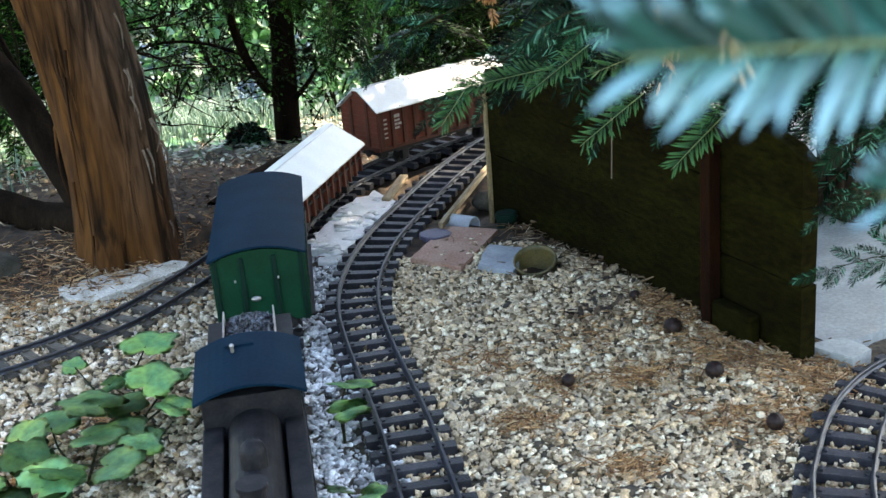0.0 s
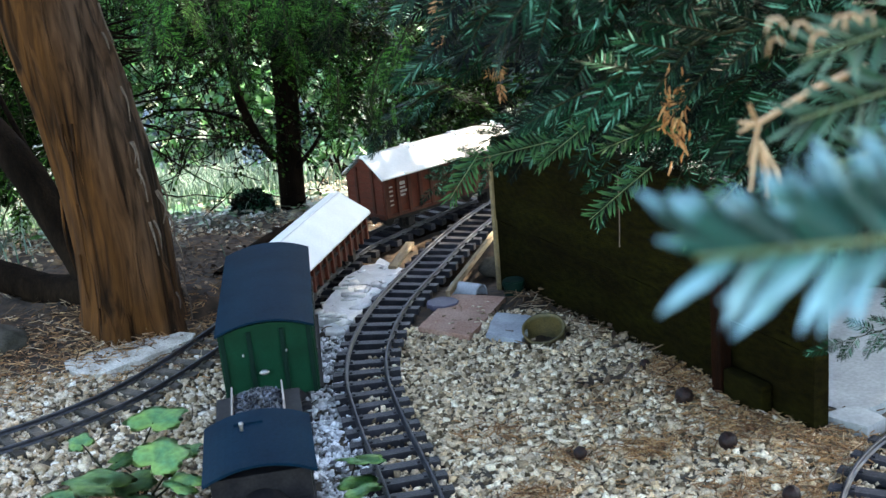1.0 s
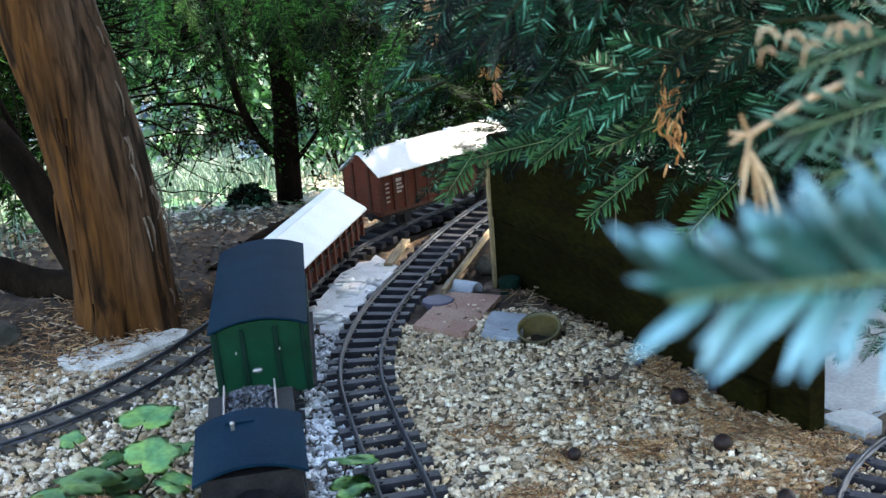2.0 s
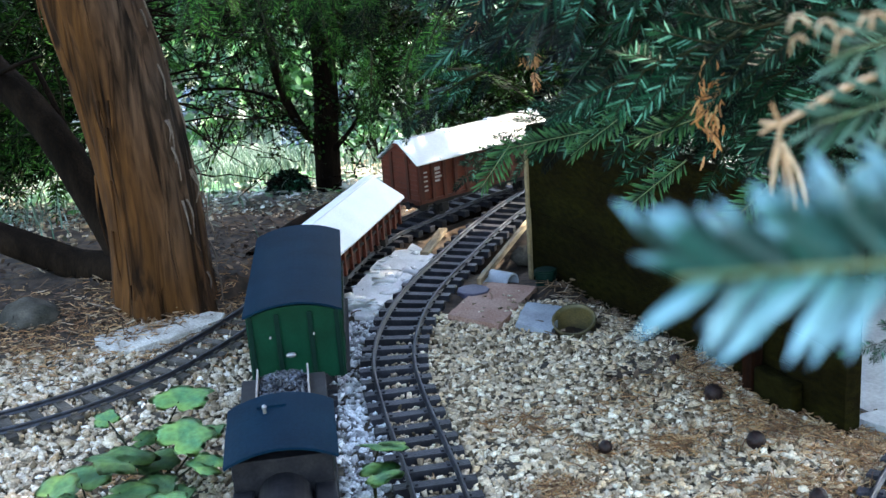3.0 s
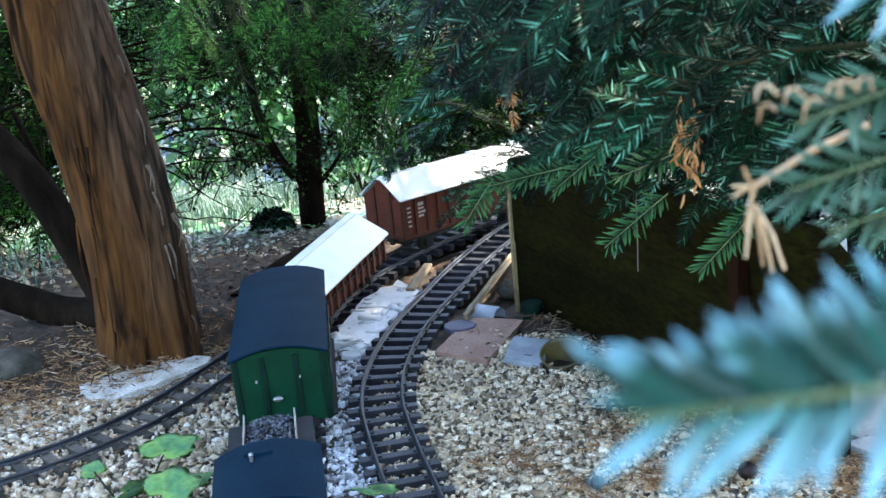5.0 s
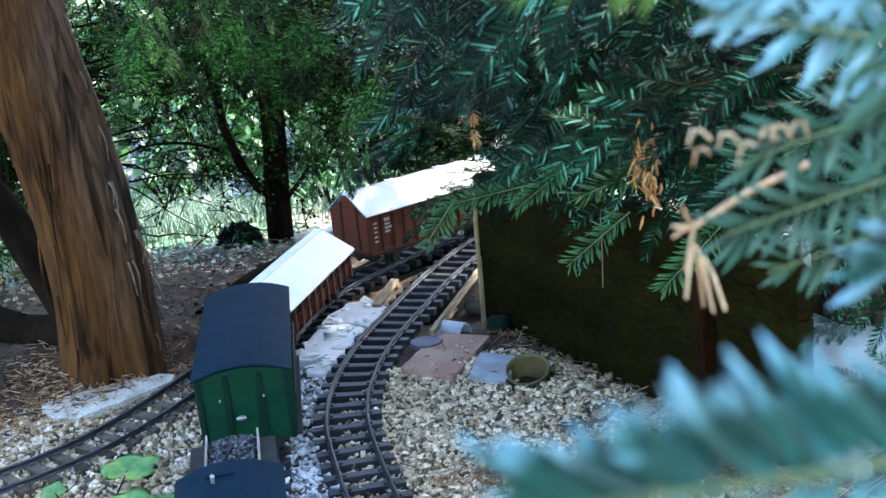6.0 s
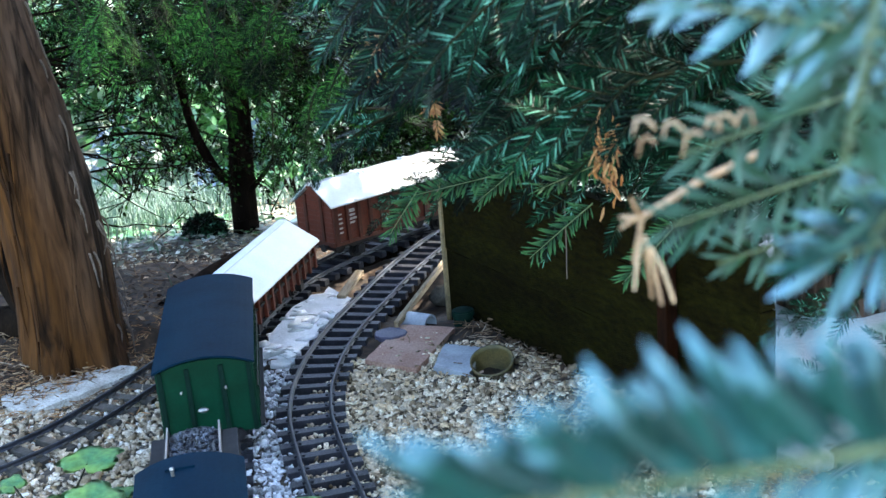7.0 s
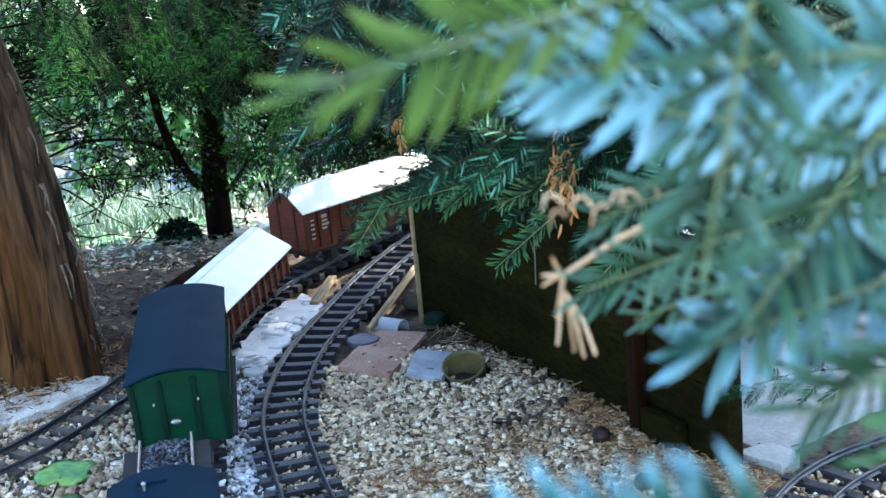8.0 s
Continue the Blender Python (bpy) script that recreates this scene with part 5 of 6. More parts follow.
def build_big_tree():
    t = thing("leaning_tree", "thick leaning conifer with stringy red-brown bark", "tree")
    line, _ = smooth_line([(-0.385, 1.625, -0.06), (-0.388, 1.625, 0.03), (-0.386, 1.62, 0.15), (-0.407, 1.62, 0.30), (-0.436, 1.62, 0.45), (-0.48, 1.63, 0.8), (-0.50, 1.66, 1.3), (-0.46, 1.72, 2.0)], 60)
    z = line[:, 2]
    radii = 0.0595 + 0.012 * np.exp(-np.clip(z, 0, 9) / 0.05) - 0.008 * np.clip(z - 0.5, 0, 2)
    seg = 72
    rng = np.random.default_rng(2)
    v, f = tube(line, radii, seg, 0.0, rng)
    # flutes and long strips of bark
    ang = np.tile(np.linspace(0, 2 * np.pi, seg, endpoint=False), 60)
    zz = np.repeat(z, seg)
    c = np.repeat(line, seg, axis=0)
    k = 0.05 * np.sin(3 * ang + 1.2 + 1.5 * zz) + 0.03 * np.sin(7 * ang + 2.0 * zz + np.sin(9 * zz)) + 0.026 * np.sin(17 * ang + 5 * zz + 2 * np.sin(14 * zz)) + 0.020 * np.sin(29 * ang - 7 * zz + 1.5 * np.sin(23 * zz))
    k = k + np.exp(-np.clip(zz, 0, 9) / 0.035) * (0.12 * np.sin(5 * ang + 0.5))
    v = c + (v - c) * (1 + k)[:, None]
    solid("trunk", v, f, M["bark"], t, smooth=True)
    # loose bark strips
    for i in range(18):
        a, z0, ln = rng.uniform(-2.9, 0.3), rng.uniform(0.03, 0.5), rng.uniform(0.03, 0.11)
        j = int(np.argmin(abs(z - z0)))
        cc, r = line[j], radii[j] * 1.05
        p0 = cc + np.array([math.cos(a) * r, math.sin(a) * r, 0])
        out = np.array([math.cos(a), math.sin(a), 0])
        pts = [p0 + out * 0.002, p0 + out * rng.uniform(0.002, 0.006) + (0, 0, -ln * 0.5), p0 + out * rng.uniform(0.002, 0.011) + (0.004, 0, -ln)]
        limb("bark_strip", pts, 0.0020, 0.0007, t, M["bark"], 4, 6, seed=i)
    for i in range(20):
        a, z0, ln = rng.uniform(-0.75, 0.15), rng.uniform(0.05, 0.5), rng.uniform(0.02, 0.06)
        j = int(np.argmin(abs(z - z0)))
        p0 = line[j] + np.array([math.cos(a), math.sin(a), 0]) * radii[j] * 1.06
        out = np.array([math.cos(a), math.sin(a), 0])
        pts = [p0, p0 + out * rng.uniform(0.003, 0.009) + (0, 0, -ln * 0.4), p0 + out * rng.uniform(0.001, 0.012) + (rng.uniform(-0.006, 0.004), 0, -ln)]
        limb("bark_strip", pts, 0.0017, 0.0006, t, M["peel"], 4, 7, seed=200 + i)
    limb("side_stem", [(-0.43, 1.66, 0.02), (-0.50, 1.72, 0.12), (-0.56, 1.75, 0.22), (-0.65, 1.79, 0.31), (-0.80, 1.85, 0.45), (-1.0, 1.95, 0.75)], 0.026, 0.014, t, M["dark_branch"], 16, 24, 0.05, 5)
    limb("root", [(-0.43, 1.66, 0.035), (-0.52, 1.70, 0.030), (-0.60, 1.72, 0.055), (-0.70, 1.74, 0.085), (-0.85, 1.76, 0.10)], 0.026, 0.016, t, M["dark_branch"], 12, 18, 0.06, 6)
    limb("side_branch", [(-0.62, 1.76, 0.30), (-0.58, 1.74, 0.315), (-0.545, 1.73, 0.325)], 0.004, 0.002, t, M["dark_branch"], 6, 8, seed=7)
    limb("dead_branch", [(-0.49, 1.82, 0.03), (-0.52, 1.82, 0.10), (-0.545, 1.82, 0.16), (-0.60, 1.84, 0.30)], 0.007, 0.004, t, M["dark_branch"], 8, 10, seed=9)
    # fine dark twigs by the trunk's right side
    for i in range(16):
        p = np.array([-0.40, 1.64, rng.uniform(0.18, 0.45)])
        d = np.array([rng.uniform(0.10, 0.22), rng.uniform(0.02, 0.12), rng.uniform(-0.08, 0.05)])
        bend = rng.normal(0, 0.012, (2, 3))
        limb("twig", [p, p + d * 0.35 + bend[0], p + d * 0.7 + bend[1], p + d], 0.0019, 0.0005, t, M["dark_branch"], 5, 10, seed=i)
    cr = Crown()
    rg = np.random.default_rng(21)
    for px, row, d in ((-13.2, 7.0, 1.45), (-11.5, 6.6, 1.50), (-9.0, 6.2, 1.45), (-8.2, 7.2, 1.55), (-7.0, 6.0, 1.5), (-12.0, 5.3, 1.5), (-10.4, 5.6, 1.4), (-5.8, 6.8, 1.6)):
        cr.put(rg, view_point(px, row, d), rg.uniform(-2.6, -0.6), rg.uniform(-0.75, -0.25), rg.uniform(0.6, 0.85))
    for px, z, size in NEAR_SPRAYS:
        cr.put(rg, (px, 1.06 + rg.uniform(-0.06, 0.06), z), rg.uniform(-2.6, -0.5), rg.uniform(-1.1, -0.5), size, kit=KIT)
    # the unseen crown above, on the sunny side of the tracks, added to shade them
    shade_canopy(cr, rg, 115, (-1.3, -0.25))
    shade_canopy(cr, rg, 50, (-0.62, -0.12), (1.6, 2.5))
    shade_canopy(cr, rg, 45, (-1.4, -0.62), (1.6, 2.45))
    shade_canopy(cr, rg, 40, (-0.62, -0.32), (1.5, 1.8))
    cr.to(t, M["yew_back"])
    for k in range(9):
        a = k * 0.7
        z0 = 0.75 + 0.12 * k
        limb("limb", [(-0.48, 1.64, z0), (-0.48 + 0.35 * math.cos(a), 1.64 + 0.35 * math.sin(a), z0 + 0.22), (-0.48 + 0.8 * math.cos(a), 1.64 + 0.8 * math.sin(a), z0 + 0.3)], 0.020, 0.006, t, M["dark_branch"], 8, 10, seed=50 + k)


build_big_tree()


# ---- the dark young tree behind the wagons ----
def build_back_tree():
    grow = 1.12
    eye = Matrix.Translation((0.09, 0.02, 0.565))
    t = thing("young_tree", "slim young yew behind the train, its bark darkened for shade", "tree", eye @ Matrix.Scale(grow, 4) @ eye.inverted())
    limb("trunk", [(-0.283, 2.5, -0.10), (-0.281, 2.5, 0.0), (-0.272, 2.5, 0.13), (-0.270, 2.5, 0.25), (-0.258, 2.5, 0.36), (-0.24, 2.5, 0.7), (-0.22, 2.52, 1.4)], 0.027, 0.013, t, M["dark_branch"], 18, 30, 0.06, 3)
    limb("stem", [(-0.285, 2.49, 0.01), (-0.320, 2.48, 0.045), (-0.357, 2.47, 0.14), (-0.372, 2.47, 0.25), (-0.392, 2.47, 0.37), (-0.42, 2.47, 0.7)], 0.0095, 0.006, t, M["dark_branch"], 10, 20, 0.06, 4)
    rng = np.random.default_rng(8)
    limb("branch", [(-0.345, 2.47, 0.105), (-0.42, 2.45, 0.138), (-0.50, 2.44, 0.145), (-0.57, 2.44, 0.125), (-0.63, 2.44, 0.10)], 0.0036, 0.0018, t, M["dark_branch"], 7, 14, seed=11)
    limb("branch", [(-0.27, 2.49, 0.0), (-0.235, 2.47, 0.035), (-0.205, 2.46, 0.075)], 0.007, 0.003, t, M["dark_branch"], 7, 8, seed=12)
    for i in range(16):
        up = rng.uniform(0.02, 0.5)
        side = rng.choice((-1, 1))
        p = np.array([-0.275, 2.49, up])
        d = np.array([side * rng.uniform(0.03, 0.15), rng.uniform(-0.12, 0.08), rng.uniform(-0.06, 0.13)])
        bend = rng.normal(0, 0.014, (2, 3))
        limb("twig", [p, p + d * 0.35 + bend[0], p + d * 0.7 + bend[1], p + d], 0.0016, 0.0005, t, M["dark_branch"], 5, 9, seed=i)
    fine = Heap()
    leaflets = Heap()
    for i in range(170):
        p = np.array([rng.uniform(-0.56, -0.20), rng.uniform(2.36, 2.60), rng.uniform(-0.03, 0.36)])
        for _ in range(3):
            d = np.array([rng.normal(0, 0.7), rng.normal(0, 0.4), rng.normal(0.1, 0.7)]) * rng.uniform(0.03, 0.075)
            v, f = tube(np.array([p, p + d * 0.5 + rng.normal(0, 0.006, 3), p + d]), (0.0011, 0.0009, 0.0004), 4)
            fine.add(v, f)
            for _ in range(3):
                c = p + d * rng.uniform(0.2, 1.0) + rng.normal(0, 0.004, 3)
                m = rot_to(rng.normal(0, 1, 3), rng.normal(0, 0.6, 3) + (0, 0, 1)) * rng.uniform(0.006, 0.012)
                leaflets.add(np.array([(0, 0, 0), (0.30, 0.4, 0.05), (0.26, 0.75, 0.0), (0, 1, -0.1), (-0.26, 0.75, 0.0), (-0.30, 0.4, 0.05)]) @ m.T + c, np.array([(0, 1, 2, 3), (0, 3, 4, 5)]))
            p = p + d * rng.uniform(0.4, 1.0)
    tagged(fine.to("twigwork", M["dark_branch"], t), kind="stuff")
    tagged(leaflets.to("leaf_spray", M["yew_back"], t), kind="stuff")
    cr = Crown(BACK_KIT)
    for _ in range(34):
        cr.put(rng, (rng.uniform(-0.52, -0.18), rng.uniform(2.3, 2.75), rng.uniform(0.16, 0.60)), rng.uniform(0, 6.28), rng.uniform(-0.7, 0.0), rng.uniform(0.5, 0.75))
    for _ in range(60):
        cr.put(rng, (rng.uniform(-0.48, -0.17), rng.uniform(2.4, 2.56), rng.uniform(0.04, 0.36)), rng.uniform(0, 6.28), rng.uniform(-0.5, 0.5), rng.uniform(0.22, 0.42))
    for _ in range(60):
        cr.put(rng, view_point(rng.uniform(-8.0, 6.0), rng.uniform(4.5, 11.0), rng.uniform(2.3, 2.65)), rng.uniform(0, 6.28), rng.uniform(-0.7, 0.0), rng.uniform(0.8, 1.2))
    for _ in range(330):
        cr.put(rng, view_point(rng.uniform(-29, -19.0), rng.uniform(2.0, 14.6), rng.uniform(1.85, 2.5)), rng.uniform(0, 6.28), rng.uniform(-0.7, 0.0), rng.uniform(0.8, 1.2))
    for _ in range(60):
        cr.put(rng, view_point(rng.uniform(-6.5, 3.0), rng.uniform(4.5, 9.8), rng.uniform(2.35, 2.8)), rng.uniform(0, 6.28), rng.uniform(-0.7, 0.0), rng.uniform(0.7, 1.0))
    for _ in range(45):
        cr.put(rng, view_point(rng.uniform(-4.5, 7.0), rng.uniform(8.5, 12.6), rng.uniform(2.4, 2.7)), rng.uniform(0, 6.28), rng.uniform(-0.7, 0.0), rng.uniform(0.8, 1.2))
    for _ in range(40):
        cr.put(rng, view_point(rng.uniform(-20, -7), rng.uniform(2.0, 8.5), rng.uniform(2.2, 2.55)), rng.uniform(0, 6.28), rng.uniform(-0.7, 0.0), rng.uniform(0.8, 1.2))
    for _ in range(34):
        cr.put(rng, view_point(rng.uniform(-18, -5), rng.uniform(4.0, 8.6), rng.uniform(2.2, 2.6)), rng.uniform(0, 6.28), rng.uniform(-0.7, 0.0), rng.uniform(0.7, 1.0))
    for _ in range(80):
        cr.put(rng, view_point(rng.uniform(-5.2, 4.0), rng.uniform(9.0, 13.4), rng.uniform(2.4, 2.7)), rng.uniform(0, 6.28), rng.uniform(-0.6, 0.1), rng.uniform(0.6, 0.9))
    for _ in range(10):
        cr.put(rng, (rng.uniform(-0.8, 0.1), rng.uniform(2.3, 2.8), rng.uniform(0.75, 1.5)), rng.uniform(0, 6.28), rng.uniform(-0.6, 0.1), rng.uniform(1.0, 1.5))
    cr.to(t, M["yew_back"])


build_back_tree()


# ---- the yew that hangs over the boards ----
def build_yew():
    t = thing("overhanging_yew", "dense dark green yew hanging low over the boards", "tree")
    rg = np.random.default_rng(77)
    limb("trunk", [(0.62, 1.62, -0.08), (0.61, 1.60, 0.2), (0.58, 1.55, 0.6), (0.55, 1.5, 1.2), (0.5, 1.45, 2.0)], 0.075, 0.03, t, M["bark"], 28, 26, 0.05, 13)
    cr = Crown()
    n = 0
    # front curtain
    while n < 105:
        px, d = rg.uniform(-1.5, 24), rg.uniform(0.62, 1.25)
        low = 12.0 + 1.0 * math.sin(px * 0.9) + rg.normal(0, 0.5) + (1.6 if px > 11 else 0) - (3.6 if px < 2.5 else 0)
        row = rg.uniform(2.0, low)
        cr.put(rg, view_point(px, row, d), math.pi + rg.normal(0.25, 0.55), rg.uniform(-0.45, 0.10), rg.uniform(0.75, 1.05), rg.normal(-0.45, 0.45))
        n += 1
    # behind it, over the tracks
    for _ in range(85):
        px, d = rg.uniform(-4.5, 22), rg.uniform(1.25, 2.05)
        low = 7.2 if px < 3.5 else 12.5
        cr.put(rg, view_point(px, rg.uniform(3.0, low), d), math.pi + rg.normal(0.3, 0.9), rg.uniform(-0.65, -0.05), rg.uniform(0.9, 1.25), kit=BACK_KIT)
    for _ in range(100):
        cr.put(rg, view_point(rg.uniform(3.2, 24), rg.uniform(8.0, 13.0), rg.uniform(1.35, 2.3)), math.pi + rg.normal(0.3, 0.9), rg.uniform(-0.6, 0.0), rg.uniform(0.9, 1.3), kit=BACK_KIT)
    for _ in range(36):
        cr.put(rg, view_point(rg.uniform(10.5, 25), rg.uniform(11.5, 15.8), rg.uniform(0.85, 1.25)), math.pi + rg.normal(0.4, 0.7), rg.uniform(-0.5, 0.05), rg.uniform(0.65, 0.9))
    for _ in range(30):
        cr.put(rg, view_point(rg.uniform(12.5, 23), rg.uniform(12.5, 16.2), rg.uniform(1.3, 1.6)), math.pi + rg.normal(0.2, 0.7), rg.uniform(-0.5, 0.05), rg.uniform(0.7, 0.95))
    for _ in range(120):
        f = rg.uniform(0.0, 1.0)
        cr.put(rg, (0.13 + 0.33 * f + rg.uniform(0.0, 0.06), 1.80 - 0.52 * f + rg.uniform(0.02, 0.30), rg.uniform(0.10, 0.27)), math.pi + rg.normal(0.3, 0.8), rg.uniform(-0.5, 0.1), rg.uniform(0.7, 1.0), kit=BACK_KIT)
    # single low sprays
    for px, row, d, h, s in ((-2.2, 14.4, 1.60, 3.9, 0.5), (-5.2, 12.4, 1.55, 3.4, 0.6), (-4.0, 11.6, 1.55, 3.7, 0.6), (2.3, 13.2, 1.45, 4.2, 0.7), (3.5, 12.2, 1.25, 3.6, 0.9), (7.6, 13.4, 1.05, 3.9, 0.8),
                             (12.0, 13.5, 0.95, 3.0, 0.7), (9.2, 14.8, 1.15, 4.2, 0.75), (5.4, 12.8, 1.15, 3.7, 0.8), (6.2, 14.9, 1.3, 4.3, 0.8), (17.5, 17.0, 0.95, 3.4, 0.75), (19.5, 19.5, 0.95, 3.6, 0.7), (20.5, 15.0, 0.8, 3.4, 0.7)):
        cr.put(rg, view_point(px, row, d), h - 0.25, -0.35, s, rg.normal(-0.5, 0.2))
    for p, h, s in (((0.078, 1.68, 0.172), 3.4, 0.5), ((0.105, 1.66, 0.160), 3.5, 0.55), ((0.060, 1.47, 0.205), 3.9, 0.40)):
        cr.put(rg, p, h, -0.4, s, -0.5)
    cr.put(rg, (0.372, 0.97, 0.165), 3.15, 0.0, 0.5, -0.7)
    cr.put(rg, (0.360, 0.95, 0.218), 3.3, -0.1, 0.4, -0.6)
    # unseen branches above and behind the board, added to keep the sun off
    shade_canopy(cr, rg, 130, (-0.3, 0.9))
    shade_canopy(cr, rg, 60, (-0.2, 0.4), (0.85, 1.6))
    # more out of view, along the sun's line to shade the close sprays
    for _ in range(34):
        s = rg.uniform(1.5, 2.4)
        cr.put(rg, np.array([0.17, 0.24, 0.54]) + np.array(SUN_TO) * s + rg.normal(0, 0.09, 3), rg.uniform(0, 6.28), rg.uniform(-0.5, 0.1), rg.uniform(1.6, 2.2), kit=HIGH_KIT)
    shade_canopy(cr, rg, 70, (0.35, 1.3), (1.2, 2.4))
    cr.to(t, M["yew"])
    for k in range(8):
        a = 2.2 + k * 0.42
        z0 = 0.42 + 0.10 * k
        limb("limb", [(0.58, 1.55, z0), (0.58 + 0.3 * math.cos(a), 1.55 + 0.3 * math.sin(a), z0 + 0.09), (0.58 + 0.65 * math.cos(a), 1.55 + 0.65 * math.sin(a), z0 + 0.12)], 0.016, 0.004, t, M["dark_branch"], 8, 12, seed=70 + k)
    # limbs out of view, added to carry the sun-blocking branches
    for k, (x, y, z) in enumerate(((1.05, 1.05, 1.95), (1.25, 1.20, 2.25), (0.95, 0.98, 1.75), (1.15, 1.75, 1.6), (0.1, 2.0, 1.7))):
        limb("limb", [(0.51, 1.46, 1.55 + 0.06 * k), (0.6 * x + 0.2, 0.6 * y + 0.55, 0.5 * z + 0.85), (x, y, z)], 0.018, 0.005, t, M["dark_branch"], 8, 12, seed=90 + k)
    # dead sprigs
    dead = [(x, y, z, h, s, k) for x, y, z, h, s, k in (
        (0.062, 1.08, 0.426, 4.3, 0.34, 0), (0.110, 1.02, 0.388, 4.9, 0.34, 0), (0.109, 1.02, 0.402, 4.5, 0.26, 0))]
    rd = np.random.default_rng(4)
    kit = [branchlet(rd, 0.10, 3, 0.024, 0.8, 0.0030) for _ in range(4)]
    for x, y, z, h, s, k in dead:
        c2 = Crown()
        c2.put(rd, (x, y, z), h, -0.7, s * (0.8 if y < 0.8 else 1.2), kit=kit)
        tagged(c2.nh.to("dead_sprig", M["dead_needles"], t, "dry orange-brown dead sprig"), kind="stuff")
    tuft = Heap()
    for k in range(48):
        p0 = np.array([0.205, 0.750, 0.408]) + rd.normal(0, 1, 3) * (0.0035, 0.003, 0.011)
        d = np.array([rd.normal(-0.02, 0.42), rd.normal(-0.2, 0.3), rd.choice((-0.8, 0.8))]) * rd.uniform(0.006, 0.014)
        v, f = tube(np.array([p0, p0 + d * 0.5 + rd.normal(0, 0.0004, 3), p0 + d + (rd.normal(0, 0.001), 0, -0.001)]), (0.0004, 0.0009, 0.0003), 4)
        tuft.add(v, f)
    tagged(tuft.to("dead_sprig", M["dead_needles"], t, "dry orange-brown dead tuft"), kind="stuff")
    # pale bare sprig, close to the lens
    c3 = Heap()
    base = np.array([0.176, 0.300, 0.5085])
    knee = np.array([0.1495, 0.293, 0.4985])
    v, f = tube(np.array([base, (base + knee) / 2 + (0, 0, 0.001), knee, knee + (-0.002, 0, -0.010)]), (0.0008, 0.0008, 0.0007, 0.0006), 6)
    c3.add(v, f)
    for k, (dx, dz, s) in enumerate(((-0.0030, -0.0140, 1), (0.0015, -0.0165, 1), (0.0040, -0.0185, 1), (0.0072, -0.0180, 1), (-0.0060, 0.001, 0.5), (-0.0030, 0.006, 0.4), (-0.0060, -0.002, 0.5))):
        p0 = knee + (0, 0, -0.004 if dz < -0.01 else 0)
        d = np.array([dx, -0.002, dz]) * 0.83
        v, f = tube(np.array([p0, p0 + d * 0.45 + (dx * 0.12, 0, 0), p0 + d]), (0.0004, 0.0005, 0.00035), 5)
        c3.add(v, f)
    c3.to("bleached_sprig", M["pale_needles"], t, "bleached bare sprig with a few dead needles")
    curl = Heap()
    for k in range(7):
        p0 = np.array([0.1545, 0.254, 0.5245]) + rd.normal(0, 1, 3) * (0.0050, 0.004, 0.0022)
        a, ln = rd.uniform(-0.9, 0.9) + rd.choice((0, math.pi)), rd.uniform(0.003, 0.005)
        d = np.array([math.cos(a), 0.2 * rd.normal(), 0.6 * math.sin(a)]) * ln
        v, f = tube(np.array([p0, p0 + d * 0.4 + (0, 0, 0.0015), p0 + d * 0.8 + (0, 0, 0.0010), p0 + d + (0, 0, -0.0020)]), (0.0003, 0.0004, 0.0004, 0.0002), 5)
        curl.add(v, f)
    tagged(curl.to("dead_sprig", M["pale_needles"], t, "curled pale brown dead needles"), kind="stuff")
    # close sprays, out of focus: each needle a piece of its own
    ry = np.random.default_rng(9)

    def needle_mesh(material, wide=0.14):
        v, f = needle(1.0, wide)
        me = bpy.data.meshes.new("needle")
        me.from_pydata([tuple(p) for p in v], [], [tuple(q) for q in f.tolist()])
        me.materials.append(material)
        return me

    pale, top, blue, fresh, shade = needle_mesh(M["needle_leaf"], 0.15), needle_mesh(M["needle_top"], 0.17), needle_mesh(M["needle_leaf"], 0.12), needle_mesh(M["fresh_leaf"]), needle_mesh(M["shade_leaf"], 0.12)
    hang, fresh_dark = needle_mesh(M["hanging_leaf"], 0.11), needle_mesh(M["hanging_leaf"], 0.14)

    def spray(tip, base, up, length, needle_len, me=blue, gap=0.0042, label="close pale blue-green yew spray", tops=None):
        tip, base = np.array(tip), np.array(base)
        m = rot_to(tip - base, np.array(up, float))
        root = tip - m[:, 1] * length
        ys = np.linspace(0, 1, 8)
        axis = np.stack([ry.uniform(-0.012, 0.012) * length * ys ** 2, length * ys, -0.03 * length * ys ** 2], 1)
        v, f = tube(axis @ m.T + root, np.linspace(0.0006, 0.00025, 8), 6)
        stem = solid("spray", v, f, M["green_stem"], t, label, True)
        for i in range(int(length / gap)):
            s = 0.05 + 0.95 * i * gap / length
            p = np.array([np.interp(s, ys, axis[:, k]) for k in range(3)])
            for sg in (1, 1, -1) if tops else (-1, 1):
                a = 1.05 - 0.30 * s - 0.50 * s ** 8 + ry.normal(0, 0.17)
                ln = needle_len * (0.68 + 0.32 * math.sin(math.pi * min(1, 0.2 + 0.76 * s))) * ry.uniform(0.72, 1.08)
                q = rot_to(np.array([sg * math.sin(a), math.cos(a), ry.normal(0.04, 0.18)]), np.array([ry.normal(0, 0.55), ry.normal(0, 0.3), 1.0]))
                ob = new("needle", tops if tops and sg > 0 else me)
                ob.parent = stem
                r = (m @ q) * ln
                o = m @ p + root
                ob.matrix_local = Matrix([[*r[0], o[0]], [*r[1], o[1]], [*r[2], o[2]], [0, 0, 0, 1]])

    # the spray nearest to the eye: upper rank coloured as in shade, pale lower rank
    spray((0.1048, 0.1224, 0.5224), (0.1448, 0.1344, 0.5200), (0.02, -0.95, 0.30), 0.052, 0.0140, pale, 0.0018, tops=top)
